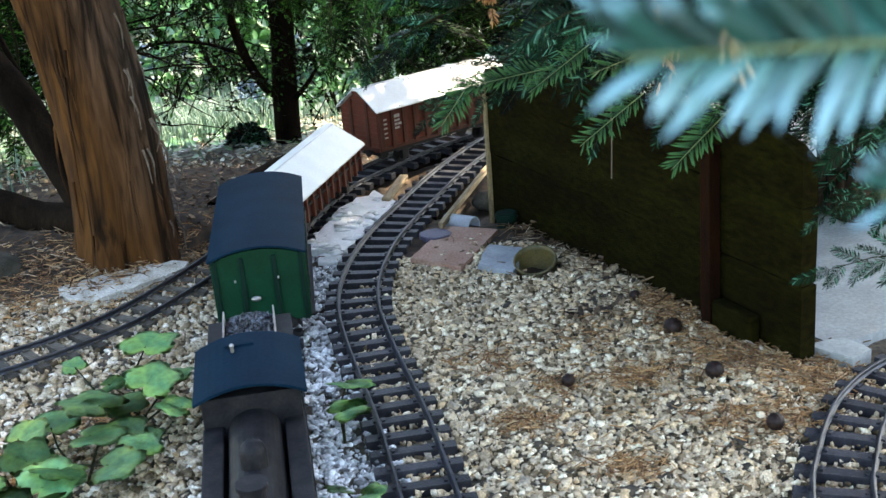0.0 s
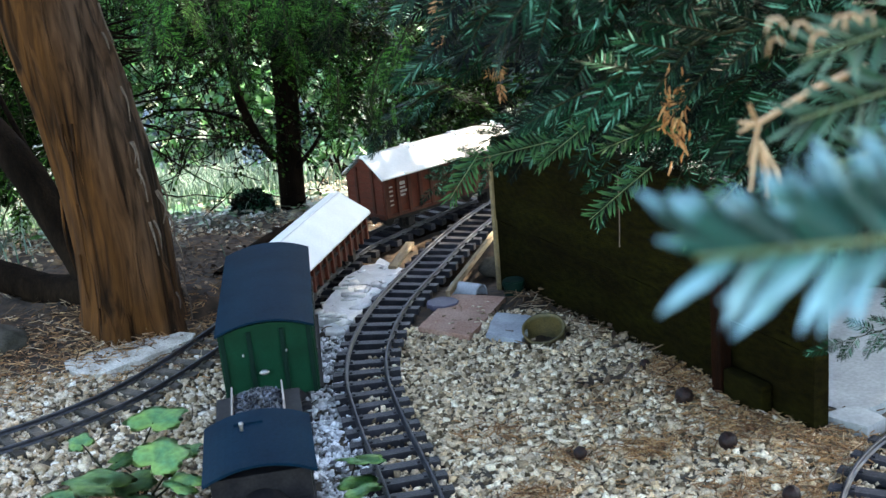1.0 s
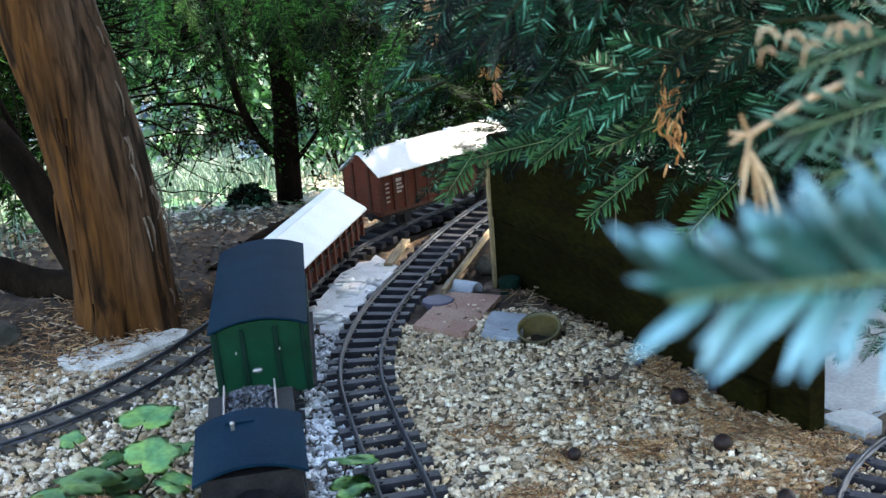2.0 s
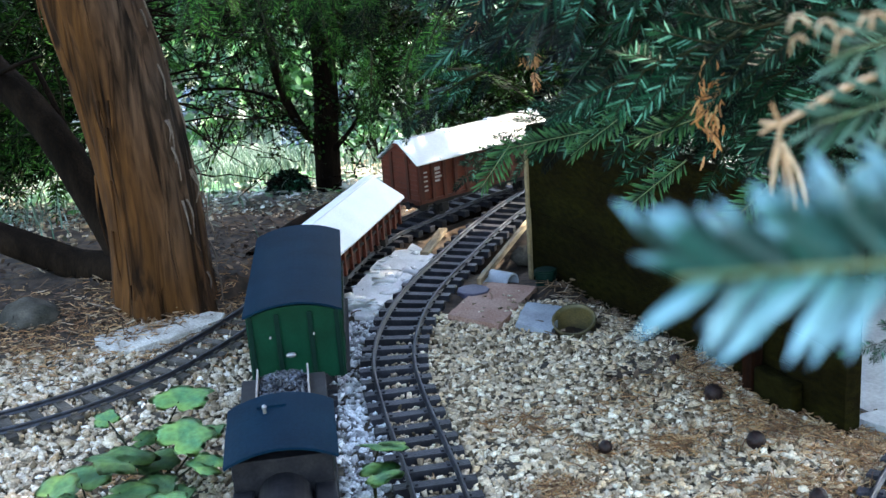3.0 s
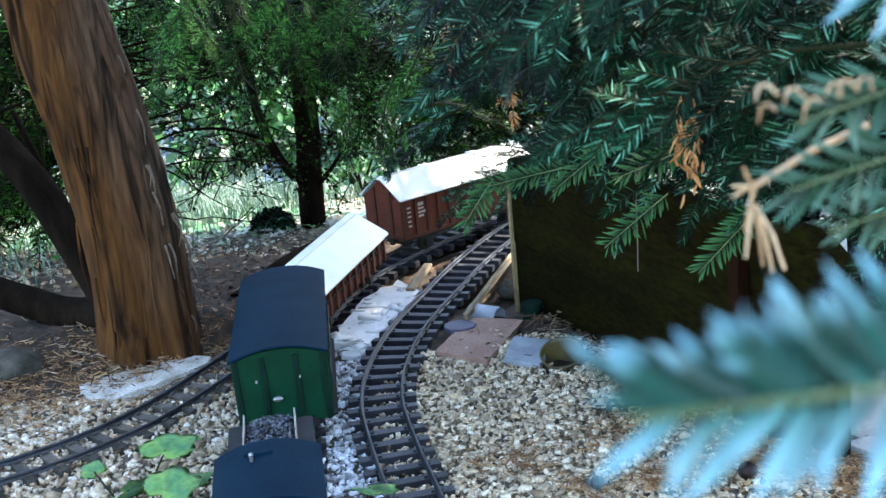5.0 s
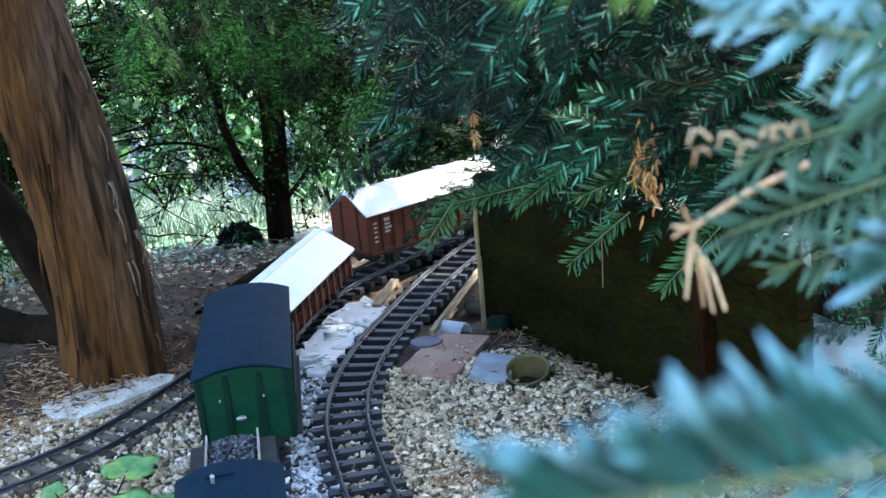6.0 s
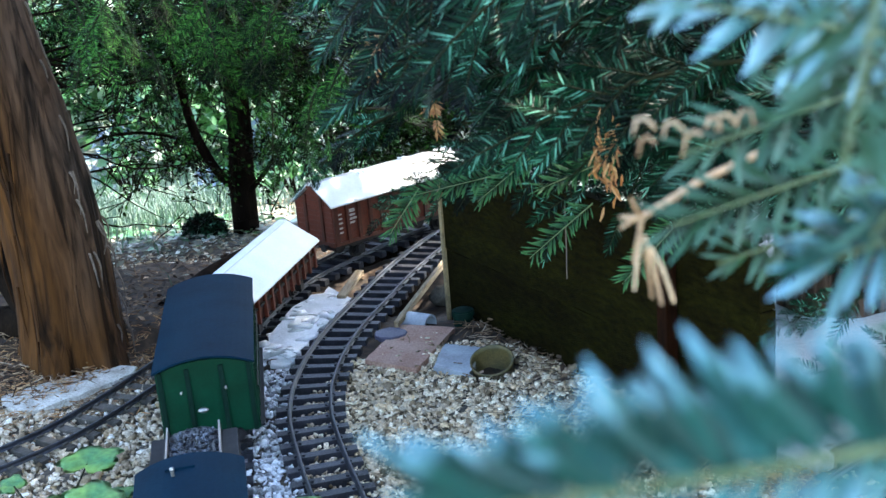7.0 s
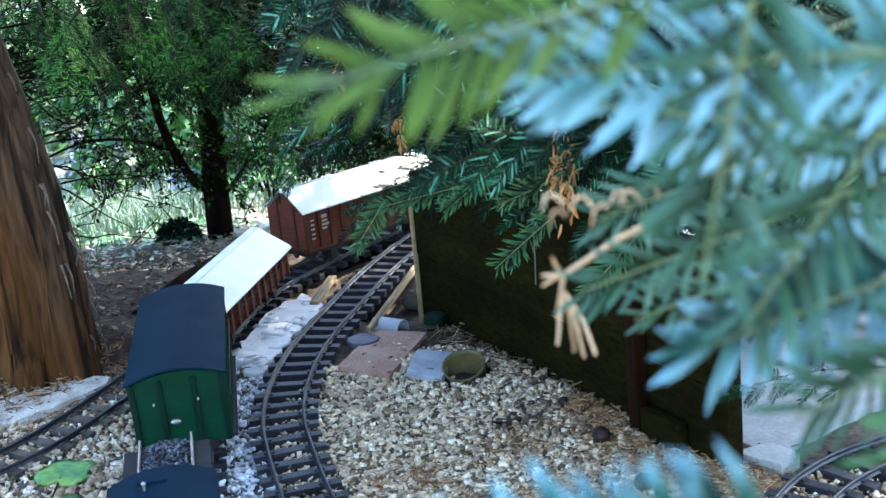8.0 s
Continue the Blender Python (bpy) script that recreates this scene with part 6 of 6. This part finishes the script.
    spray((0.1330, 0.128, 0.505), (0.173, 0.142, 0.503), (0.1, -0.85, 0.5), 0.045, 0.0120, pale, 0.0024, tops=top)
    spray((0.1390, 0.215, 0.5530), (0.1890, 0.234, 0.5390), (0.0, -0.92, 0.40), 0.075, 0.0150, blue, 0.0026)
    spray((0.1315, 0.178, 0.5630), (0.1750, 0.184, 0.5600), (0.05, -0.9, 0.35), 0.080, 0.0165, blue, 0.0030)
    spray((0.152, 0.172, 0.536), (0.164, 0.180, 0.580), (-0.3, -0.9, 0.1), 0.060, 0.0150, shade, 0.0032, "yew spray with shade put into its dark green")
    spray((0.162, 0.188, 0.523), (0.197, 0.203, 0.560), (-0.2, -0.9, 0.2), 0.070, 0.0165, shade, 0.0030, "yew spray with shade put into its dark green")
    spray((0.1500, 0.262, 0.5060), (0.2100, 0.280, 0.5150), (0.1, -0.75, 0.6), 0.085, 0.0150, shade, 0.0024, "yew spray with shade put into its dark green")
    spray((0.1540, 0.272, 0.5170), (0.2140, 0.285, 0.5290), (0.1, -0.75, 0.6), 0.085, 0.0160, shade, 0.0026, "yew spray with shade put into its dark green")
    spray((0.1640, 0.285, 0.4900), (0.2240, 0.300, 0.5000), (0.1, -0.6, 0.7), 0.070, 0.0150, shade, 0.0026, "yew spray with shade put into its dark green")
    spray((0.186, 0.300, 0.520), (0.240, 0.33, 0.535), (0.1, -0.5, 0.8), 0.080, 0.0170, shade, 0.0026, "yew spray with shade put into its dark green")
    spray((0.160, 0.240, 0.545), (0.215, 0.250, 0.560), (0.1, -0.7, 0.6), 0.080, 0.0175, shade, 0.0030, "yew spray with shade put into its dark green")
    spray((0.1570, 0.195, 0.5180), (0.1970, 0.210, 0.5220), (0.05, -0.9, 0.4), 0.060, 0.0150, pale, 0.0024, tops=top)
    spray((0.1700, 0.190, 0.5080), (0.2050, 0.200, 0.5180), (0.05, -0.9, 0.4), 0.050, 0.0150, shade, 0.0024, "yew spray with shade put into its dark green")
    spray((0.1795, 0.200, 0.5130), (0.2150, 0.222, 0.5200), (0.05, -0.85, 0.5), 0.060, 0.0160, shade, 0.0022, "yew spray with shade put into its dark green")
    spray((0.1765, 0.170, 0.5100), (0.2050, 0.190, 0.5200), (0.05, -0.85, 0.5), 0.050, 0.0150, fresh_dark, 0.0022, "yew spray with shade put into its dark green")
    spray((0.107, 0.166, 0.5655), (0.150, 0.158, 0.574), (0.1, -0.8, 0.6), 0.042, 0.0125, fresh, 0.0026, "close fresh green yew spray")
    # mid-distance shoots that hang clear of the mass
    for tip, base, up, length in (((0.060, 1.135, 0.266), (0.088, 1.145, 0.302), (0.3, -0.9, 0.3), 0.050), ((0.086, 1.14, 0.300), (0.160, 1.16, 0.307), (0.0, -0.8, 0.6), 0.080),
                                  ((0.176, 0.90, 0.356), (0.230, 0.92, 0.368), (0.0, -0.6, 0.8), 0.070), ((0.176, 1.02, 0.270), (0.225, 1.04, 0.300), (0.0, -0.7, 0.7), 0.070),
                                  ((0.140, 1.10, 0.300), (0.190, 1.12, 0.330), (0.0, -0.7, 0.7), 0.070), ((0.240, 0.95, 0.265), (0.285, 0.97, 0.300), (0.0, -0.7, 0.7), 0.070)):
        spray(tip, base, up, length, 0.0185, hang, 0.0026, "green yew shoot hanging clear of the boards")
    # thin bare stem hanging before the boards
    limb("bare_stem", [(0.2445, 1.395, 0.215), (0.2440, 1.392, 0.170), (0.2425, 1.390, 0.128)], 0.0010, 0.0007, t, M["peel"], 5, 8, seed=17)

build_yew()


# ---- the clearing behind ----
def leaf_bush(name, label, c, r, n, size, material, seed, category="bush"):
    rng = np.random.default_rng(seed)
    t = thing(name, label, category, Matrix.Translation(c))
    h = Heap()
    for _ in range(n):
        d = rng.normal(size=3)
        d /= np.linalg.norm(d)
        p = d * np.array(r) * rng.uniform(0.35, 1.0) ** 0.5
        p[2] = abs(p[2])
        s = size * rng.uniform(0.6, 1.25)
        v = np.array([(0, 0, 0), (0.30, 0.35, 0.06), (0.26, 0.72, 0.02), (0, 1.05, -0.08), (-0.26, 0.72, 0.02), (-0.30, 0.35, 0.06)]) * s
        m = rot_to(d + rng.normal(0, 0.5, 3), rng.normal(0, 0.5, 3) + (0, 0, 1))
        h.add(v @ m.T + p, np.array([(0, 1, 2, 3), (0, 3, 4, 5)]))
    h.to("leaves", material, t)
    for k in range(7):
        a = k * 0.9
        limb("stem", [(0, 0, -0.02), (r[0] * 0.3 * math.cos(a), r[1] * 0.3 * math.sin(a), r[2] * 0.4), (r[0] * 0.7 * math.cos(a), r[1] * 0.7 * math.sin(a), r[2] * 0.8)], 0.006, 0.002, t, M["dark_branch"], 6, 6, seed=k)
    return t


def g(x, y):
    return float(lift(x, y))


for k, (x, y, r, n, s, mt) in enumerate((
        (-0.60, 3.35, (0.18, 0.16, 0.20), 420, 0.035, "bush"), (-0.42, 3.55, (0.16, 0.16, 0.26), 420, 0.034, "bush"), (-0.85, 3.95, (0.30, 0.24, 0.34), 700, 0.045, "bush"),
        (-0.36, 4.3, (0.30, 0.25, 0.36), 700, 0.045, "bush"), (-0.18, 3.3, (0.16, 0.15, 0.26), 360, 0.032, "bush"), (0.15, 3.6, (0.3, 0.25, 0.3), 500, 0.045, "bush"),
        (-1.35, 3.0, (0.28, 0.24, 0.30), 600, 0.04, "bush"), (-1.15, 2.45, (0.16, 0.16, 0.18), 300, 0.03, "bush"), (0.5, 3.2, (0.3, 0.25, 0.35), 500, 0.04, "bush"),
        (-0.62, 4.9, (0.5, 0.3, 0.45), 800, 0.06, "bush"), (-1.4, 4.6, (0.6, 0.4, 0.5), 800, 0.06, "bush"), (0.4, 5.0, (0.7, 0.4, 0.5), 900, 0.06, "bush"))):
    leaf_bush("garden_shrub", "bright green leafy shrub in the sunny clearing", (x * 1.2, y + 0.75, g(x * 1.2, y + 0.75)), (r[0] * 1.3, r[1], r[2] * 1.9), int(n * 2.0), s * 1.15, M[mt], 100 + k)
# plants added in place of small blue shapes of unknown kind
for k, (x, y, r, n) in enumerate(((-0.56, 3.75, (0.06, 0.06, 0.07), 60), (-0.92, 4.15, (0.09, 0.06, 0.16), 80), (-0.46, 4.05, (0.08, 0.08, 0.14), 60), (0.0, 2.95, (0.07, 0.07, 0.09), 60))):
    leaf_bush("blue_leaved_plant", "broad-leaved plant in the clearing, sky blue put into its leaves", (x, y, g(x, y)), r, n * 2, 0.028, M["blue_leaf"], 140 + k, "plant")
leaf_bush("low_conifer", "low dark green bush beside the young tree", (-0.415, 2.76, g(-0.415, 2.76)), (0.050, 0.044, 0.050), 2600, 0.0095, M["yew"], 150)

for k, (x, y, r, n) in enumerate(((-0.80, 3.72, (0.10, 0.08, 0.14), 170), (-0.47, 3.62, (0.08, 0.07, 0.12), 150), (-0.28, 3.42, (0.09, 0.08, 0.13), 170), (-0.64, 3.98, (0.12, 0.09, 0.18), 200),
                                  (-1.02, 3.55, (0.10, 0.09, 0.13), 160), (-0.36, 3.95, (0.12, 0.1, 0.20), 220), (-0.12, 3.3, (0.10, 0.08, 0.16), 170))):
    leaf_bush("garden_shrub", "low leafy shrub among the pale grass", (x, y, g(x, y)), r, n, 0.024, M["bush"], 120 + k)
slabs_far = ((-0.655, 3.45, 0.055, 0.06), (-0.78, 3.05, 0.05, 0.04), (-0.95, 2.35, 0.05, 0.04))
for k, (x, y, a, b) in enumerate(slabs_far):
    z = g(x, y)
    slab("flat_stone", [(x - a, y - b * 0.6), (x + a * 0.5, y - b), (x + a, y + b * 0.3), (x - a * 0.3, y + b)], z - 0.02, z + 0.010, M["stone"], "flat pale stone lying in the clearing", "stone", 60 + k, 0.006, "clearing stones")

limb_log = thing("fallen_log", "smooth brown fallen branch lying behind the siding", "log")
limb("log", [(-0.300, 1.79, 0.0), (-0.262, 1.88, 0.012), (-0.225, 1.99, 0.010), (-0.185, 2.17, -0.015)], 0.014, 0.010, limb_log, M["dark_branch"], 14, 16, 0.05, 91)

# ---- chippings, litter and grass ----
def inside(x, y, poly):
    hit = np.zeros(len(x), bool)
    n = len(poly)
    for i in range(n):
        (x0, y0), (x1, y1) = poly[i], poly[(i + 1) % n]
        c = ((y0 > y) != (y1 > y)) & (x < (x1 - x0) * (y - y0) / (y1 - y0 + 1e-12) + x0)
        hit ^= c
    return hit


FLATS = [[(-0.003, 1.551), (0.063, 1.503), (0.114, 1.643), (0.043, 1.672)], [(0.083, 1.504), (0.126, 1.473), (0.149, 1.558), (0.099, 1.582)],
         [(-0.137, 1.552), (-0.094, 1.548), (-0.076, 1.645), (-0.034, 1.792), (-0.070, 1.852), (-0.105, 1.784)],
         [(-0.452, 1.508), (-0.420, 1.458), (-0.394, 1.453), (-0.297, 1.552), (-0.322, 1.584), (-0.392, 1.550)], [(-0.310, 1.712), (-0.288, 1.684), (-0.206, 1.856), (-0.240, 1.890)]]
# a broken chip: a box of eight corners, its sides cut into triangles
CHIP_V = np.array([(x, y, z) for z in (-0.8, 0.8) for x, y in ((-0.8, -0.8), (0.8, -0.8), (0.8, 0.8), (-0.8, 0.8))])
CHIP_F = np.array([(0, 2, 1), (0, 3, 2), (4, 5, 6), (4, 6, 7), (0, 1, 5), (0, 5, 4), (1, 2, 6), (1, 6, 5), (2, 3, 7), (2, 7, 6), (3, 0, 4), (3, 4, 7)])


def stones(name, poly, count, lo, hi, material, label, seed, bury=0.0, bed=0.55):
    """Angular chips strewn over a patch of ground, settled a little into it, low between the sleepers."""
    rng = np.random.default_rng(seed)
    px, py = [p[0] for p in poly], [p[1] for p in poly]
    x, y = rng.uniform(min(px), max(px), count * 3), rng.uniform(min(py), max(py), count * 3)
    ok = inside(x, y, poly)
    for fl in FLATS:
        drop = inside(x, y, fl) & (rng.random(len(x)) > 0.02)
        ok &= ~drop
    ok &= np.hypot(x - 0.157, y - 1.500) > 0.036
    x, y = x[ok][:count], y[ok][:count]
    gap = track_gap(x, y)
    s = rng.uniform(lo, hi, len(x)) * np.where(rng.random(len(x)) < 0.08, 1.5, 1.0) / 2
    s = np.where(gap < 0.045, np.minimum(s, 0.0038), s)
    z = lift(x, y) + s * rng.uniform(0.0, 0.55, len(x)) - bury
    z = np.where(gap < 0.045, -0.0145 + rng.uniform(-0.002, 0.0035, len(x)), z)
    thin = (gap > 0.045) | (rng.random(len(x)) < bed)
    x, y, z, s = x[thin], y[thin], z[thin], s[thin]
    n = len(x)
    shape = (CHIP_V[None] + rng.uniform(-0.42, 0.42, (n, 8, 3))) * rng.uniform(0.55, 1.3, (n, 1, 3)) * np.array([1.05, 0.9, 0.62])
    a, b = rng.uniform(0, 6.283, n), rng.normal(0, 0.65, n)
    ca, sa, cb, sb = np.cos(a), np.sin(a), np.cos(b), np.sin(b)
    X = shape[..., 0] * cb[:, None] + shape[..., 2] * sb[:, None]
    Z = -shape[..., 0] * sb[:, None] + shape[..., 2] * cb[:, None]
    Y = shape[..., 1]
    v = np.stack([(X * ca[:, None] - Y * sa[:, None]) * s[:, None] + x[:, None], (X * sa[:, None] + Y * ca[:, None]) * s[:, None] + y[:, None], Z * s[:, None] + z[:, None]], -1)
    f = CHIP_F[None] + (np.arange(n) * 8)[:, None, None]
    return tagged(solid(name, v.reshape(-1, 3), f.reshape(-1, 3), material), label, "gravel", kind="stuff")


stones("gravel", [(-0.06, 0.62), (0.75, 0.62), (0.75, 1.13), (0.47, 1.15), (0.37, 1.24), (0.19, 1.58), (0.155, 1.60), (-0.02, 1.56), (-0.075, 1.45), (-0.06, 1.25), (0.0, 1.05), (0.03, 0.85)],
       40000, 0.0032, 0.0080, M["gravel"], "tan and grey limestone chippings", 1)
stones("gravel", [(-0.95, 0.70), (-0.10, 0.70), (-0.13, 1.0), (-0.16, 1.25), (-0.19, 1.5), (-0.24, 1.60), (-0.33, 1.56), (-0.45, 1.48), (-0.62, 1.46), (-0.95, 1.42)],
       28000, 0.0036, 0.0090, M["white_gravel"], "cream limestone chippings round the branch track", 2, bed=0.9)
stones("gravel", [(-0.14, 0.70), (0.06, 0.70), (0.02, 0.95), (-0.03, 1.15), (-0.085, 1.33), (-0.09, 1.48), (-0.09, 1.57), (-0.15, 1.60), (-0.20, 1.55), (-0.18, 1.25)],
       7500, 0.0035, 0.0085, M["ballast"], "fine grey ballast between the two tracks", 3)


def crumbs(name, poly, count, lo, hi, z, material, label, seed):
    """Flat broken flakes lying on the slabs."""
    rng = np.random.default_rng(seed)
    px, py = [p[0] for p in poly], [p[1] for p in poly]
    x, y = rng.uniform(min(px), max(px), count * 4), rng.uniform(min(py), max(py), count * 4)
    ok = inside(x, y, poly)
    x, y = x[ok][:count], y[ok][:count]
    h = Heap()
    for cx, cy in zip(x, y):
        r = rng.uniform(lo, hi) / 2
        v = (CHIP_V + rng.uniform(-0.4, 0.4, (8, 3))) * np.array([rng.uniform(0.7, 1.4), rng.uniform(0.5, 1.0), rng.uniform(0.06, 0.14)]) * r
        a, b = rng.uniform(0, 6.283), rng.normal(0, 0.07)
        v = v @ np.array([(math.cos(b), 0, -math.sin(b)), (0, 1, 0), (math.sin(b), 0, math.cos(b))])
        v = v @ np.array([(math.cos(a), math.sin(a), 0), (-math.sin(a), math.cos(a), 0), (0, 0, 1)])
        h.add(v + (cx, cy, z + rng.uniform(-0.0005, 0.0012)), CHIP_F)
    return tagged(h.to(name, material), label, "rubble", kind="stuff")


crumbs("mortar_crumbs", [(-0.140, 1.552), (-0.092, 1.546), (-0.074, 1.645), (-0.034, 1.792), (-0.066, 1.856), (-0.125, 1.740), (-0.142, 1.640)], 26, 0.010, 0.030, -0.0054, M["mortar"], "flaked white mortar crumbs between the tracks", 15)
crumbs("tile_grit", [(-0.001, 1.553), (0.063, 1.507), (0.112, 1.642), (0.043, 1.670)], 26, 0.002, 0.007, -0.0085, M["gravel"], "stray chippings lying on the clay tile", 16)
stones("gravel", [(-1.2, 1.9), (-0.55, 1.95), (-0.3, 2.3), (-0.2, 2.45), (0.1, 2.5), (0.1, 3.7), (-1.4, 3.7)], 4500, 0.005, 0.013, M["white_gravel"], "pale stones and dry litter in the clearing", 4, bury=0.002)


def strewn(name, spots, material, label, category, seed, length, width, flat=0.25, tri=4, lift_by=0.004):
    """Thin pieces lying about: spots are (x, y, spread x, spread y, count)."""
    rng = np.random.default_rng(seed)
    h = Heap()
    for cx, cy, sx, sy, n in spots:
        x, y = rng.normal(cx, sx, n), rng.normal(cy, sy, n)
        ok = np.hypot(x - 0.157, y - 1.500) > 0.035
        x, y = x[ok], y[ok]
        z = lift(x, y)
        for i in range(len(x)):
            ln, w = length * rng.uniform(0.5, 1.3), width * rng.uniform(0.6, 1.3)
            a, t = rng.uniform(0, 6.283), rng.normal(0, flat)
            d = np.array([math.cos(a) * math.cos(t), math.sin(a) * math.cos(t), math.sin(t)])
            c = np.array([x[i], y[i], z[i] + lift_by + rng.uniform(0, lift_by)])
            bend = np.array([rng.normal(0, 0.08), rng.normal(0, 0.08), rng.normal(0, 0.05)]) * ln
            v, f = tube(np.array([c - d * ln / 2, c + bend, c + d * ln / 2]), (w * 0.4, w * 0.5, w * 0.25), tri)
            h.add(v, f)
    return tagged(h.to(name, material), label, category, kind="stuff")


strewn("fallen_needles", [(0.239, 1.161, 0.020, 0.014, 260), (0.115, 1.073, 0.016, 0.012, 170), (0.359, 1.052, 0.022, 0.022, 260), (0.209, 0.981, 0.016, 0.012, 170), (0.411, 1.13, 0.028, 0.028, 420),
                          (0.306, 1.06, 0.015, 0.014, 90), (0.284, 1.351, 0.016, 0.018, 240), (0.086, 1.218, 0.022, 0.022, 110), (0.156, 1.153, 0.016, 0.014, 110), (0.21, 1.26, 0.03, 0.03, 130), (0.33, 1.20, 0.025, 0.03, 360),
                          (0.25, 1.10, 0.09, 0.11, 260), (0.38, 1.18, 0.03, 0.02, 240), (0.30, 1.28, 0.02, 0.03, 220), (-0.42, 1.56, 0.10, 0.05, 900), (-0.30, 1.62, 0.05, 0.05, 420), (-0.55, 1.47, 0.08, 0.06, 620), (-0.42, 1.47, 0.10, 0.03, 260),
                          (-0.295, 1.14, 0.02, 0.02, 160), (-0.33, 1.02, 0.03, 0.05, 200), (0.07, 0.84, 0.02, 0.02, 70), (0.20, 0.87, 0.02, 0.02, 80)],
       M["needle_litter"], "drifts of fallen orange-brown yew needles", "needle litter", 5, 0.013, 0.0013)
strewn("twig_litter", [(-0.38, 1.53, 0.10, 0.035, 150), (-0.30, 1.60, 0.05, 0.04, 90), (0.22, 1.56, 0.05, 0.06, 150), (0.29, 1.43, 0.03, 0.06, 120), (0.18, 1.62, 0.04, 0.03, 90), (0.40, 1.20, 0.04, 0.03, 60),
                       (-0.60, 1.55, 0.12, 0.08, 320), (-0.45, 1.60, 0.10, 0.05, 160), (-0.33, 1.75, 0.06, 0.08, 120), (-0.3, 2.2, 0.25, 0.2, 260), (-0.7, 2.3, 0.3, 0.2, 300)], M["twig_litter"], "dry grey-brown twigs and bark scraps", "twig litter", 6, 0.026, 0.0015, 0.22, 5, 0.005)
stick_a = thing("fallen_twig", "long pale peeled twig lying by the boards", "twig")
limb("stem", [(0.160, 1.650, -0.004), (0.190, 1.612, 0.003), (0.222, 1.565, -0.004)], 0.0017, 0.0013, stick_a, M["twig_litter"], 7, 8, seed=3)


def blades(name, spots, material, label, seed, height, width):
    rng = np.random.default_rng(seed)
    h = Heap()
    for cx, cy, sx, sy, n in spots:
        for _ in range(n):
            x, y = rng.normal(cx, sx), rng.normal(cy, sy)
            z, hh = float(lift(x, y)), height * rng.uniform(0.4, 1.3)
            a, lean = rng.uniform(0, 6.283), rng.uniform(0.1, 0.9) * hh
            d, w = np.array([math.cos(a), math.sin(a), 0]), width * rng.uniform(0.6, 1.3) / 2
            sd = np.array([-d[1], d[0], 0]) * w
            p0, p1, p2 = np.array([x, y, z]), np.array([x, y, z + hh * 0.6]) + d * lean * 0.3, np.array([x, y, z + hh]) + d * lean
            h.add(np.array([p0 - sd, p0 + sd, p1 - sd * 0.8, p1 + sd * 0.8, p2 - sd * 0.15, p2 + sd * 0.15]), np.array([(0, 1, 3, 2), (2, 3, 5, 4)]))
    return tagged(h.to(name, material), label, "grass", kind="stuff")


blades("grass", [(-0.72, 3.15, 0.14, 0.18, 1100), (-0.95, 3.2, 0.25, 0.3, 900), (-0.55, 3.3, 0.14, 0.2, 900), (-0.65, 3.75, 0.30, 0.22, 1300), (-0.80, 2.75, 0.12, 0.12, 250), (-1.2, 2.3, 0.25, 0.25, 300), (-0.9, 2.1, 0.1, 0.12, 80)],
       M["grass"], "thin pale grass in the sunny clearing", 7, 0.055, 0.0030)


def flakes(name, spots, material, label, seed, size):
    """Dry curled leaves lying about."""
    rng = np.random.default_rng(seed)
    h = Heap()
    for cx, cy, sx, sy, n in spots:
        x, y = rng.normal(cx, sx, n), rng.normal(cy, sy, n)
        z = lift(x, y)
        for i in range(n):
            s = size * rng.uniform(0.5, 1.3)
            v = np.array([(0, -1, 0.1), (0.45, -0.3, 0.3), (0.4, 0.4, 0.25), (0, 1, 0.2), (-0.4, 0.4, 0.3), (-0.45, -0.3, 0.2)]) * s * 0.5
            m = rot_to(np.array([rng.normal(), rng.normal(), rng.normal(0, 0.25)]), np.array([rng.normal(0, 0.3), rng.normal(0, 0.3), 1.0]))
            h.add(v @ m.T + (x[i], y[i], z[i] + 0.004 + rng.uniform(0, 0.006)), np.array([(0, 1, 2, 3), (0, 3, 4, 5)]))
    return tagged(h.to(name, material), label, "leaf litter", kind="stuff")


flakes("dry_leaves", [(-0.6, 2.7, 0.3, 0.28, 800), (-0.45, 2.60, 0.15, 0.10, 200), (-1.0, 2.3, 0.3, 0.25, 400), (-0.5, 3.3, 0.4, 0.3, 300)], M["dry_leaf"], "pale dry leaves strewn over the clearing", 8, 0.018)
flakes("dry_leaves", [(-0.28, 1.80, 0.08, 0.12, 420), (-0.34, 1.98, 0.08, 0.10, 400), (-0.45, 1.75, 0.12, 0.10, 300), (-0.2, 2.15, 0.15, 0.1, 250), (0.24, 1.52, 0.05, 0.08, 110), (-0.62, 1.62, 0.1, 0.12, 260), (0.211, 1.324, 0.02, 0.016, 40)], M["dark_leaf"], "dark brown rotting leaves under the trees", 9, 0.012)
flakes("ground_cover", [(-0.72, 3.05, 0.16, 0.16, 600), (-0.50, 2.85, 0.10, 0.08, 200), (-0.9, 2.75, 0.12, 0.12, 300)], M["bush"], "low green plants in the clearing", 10, 0.030)
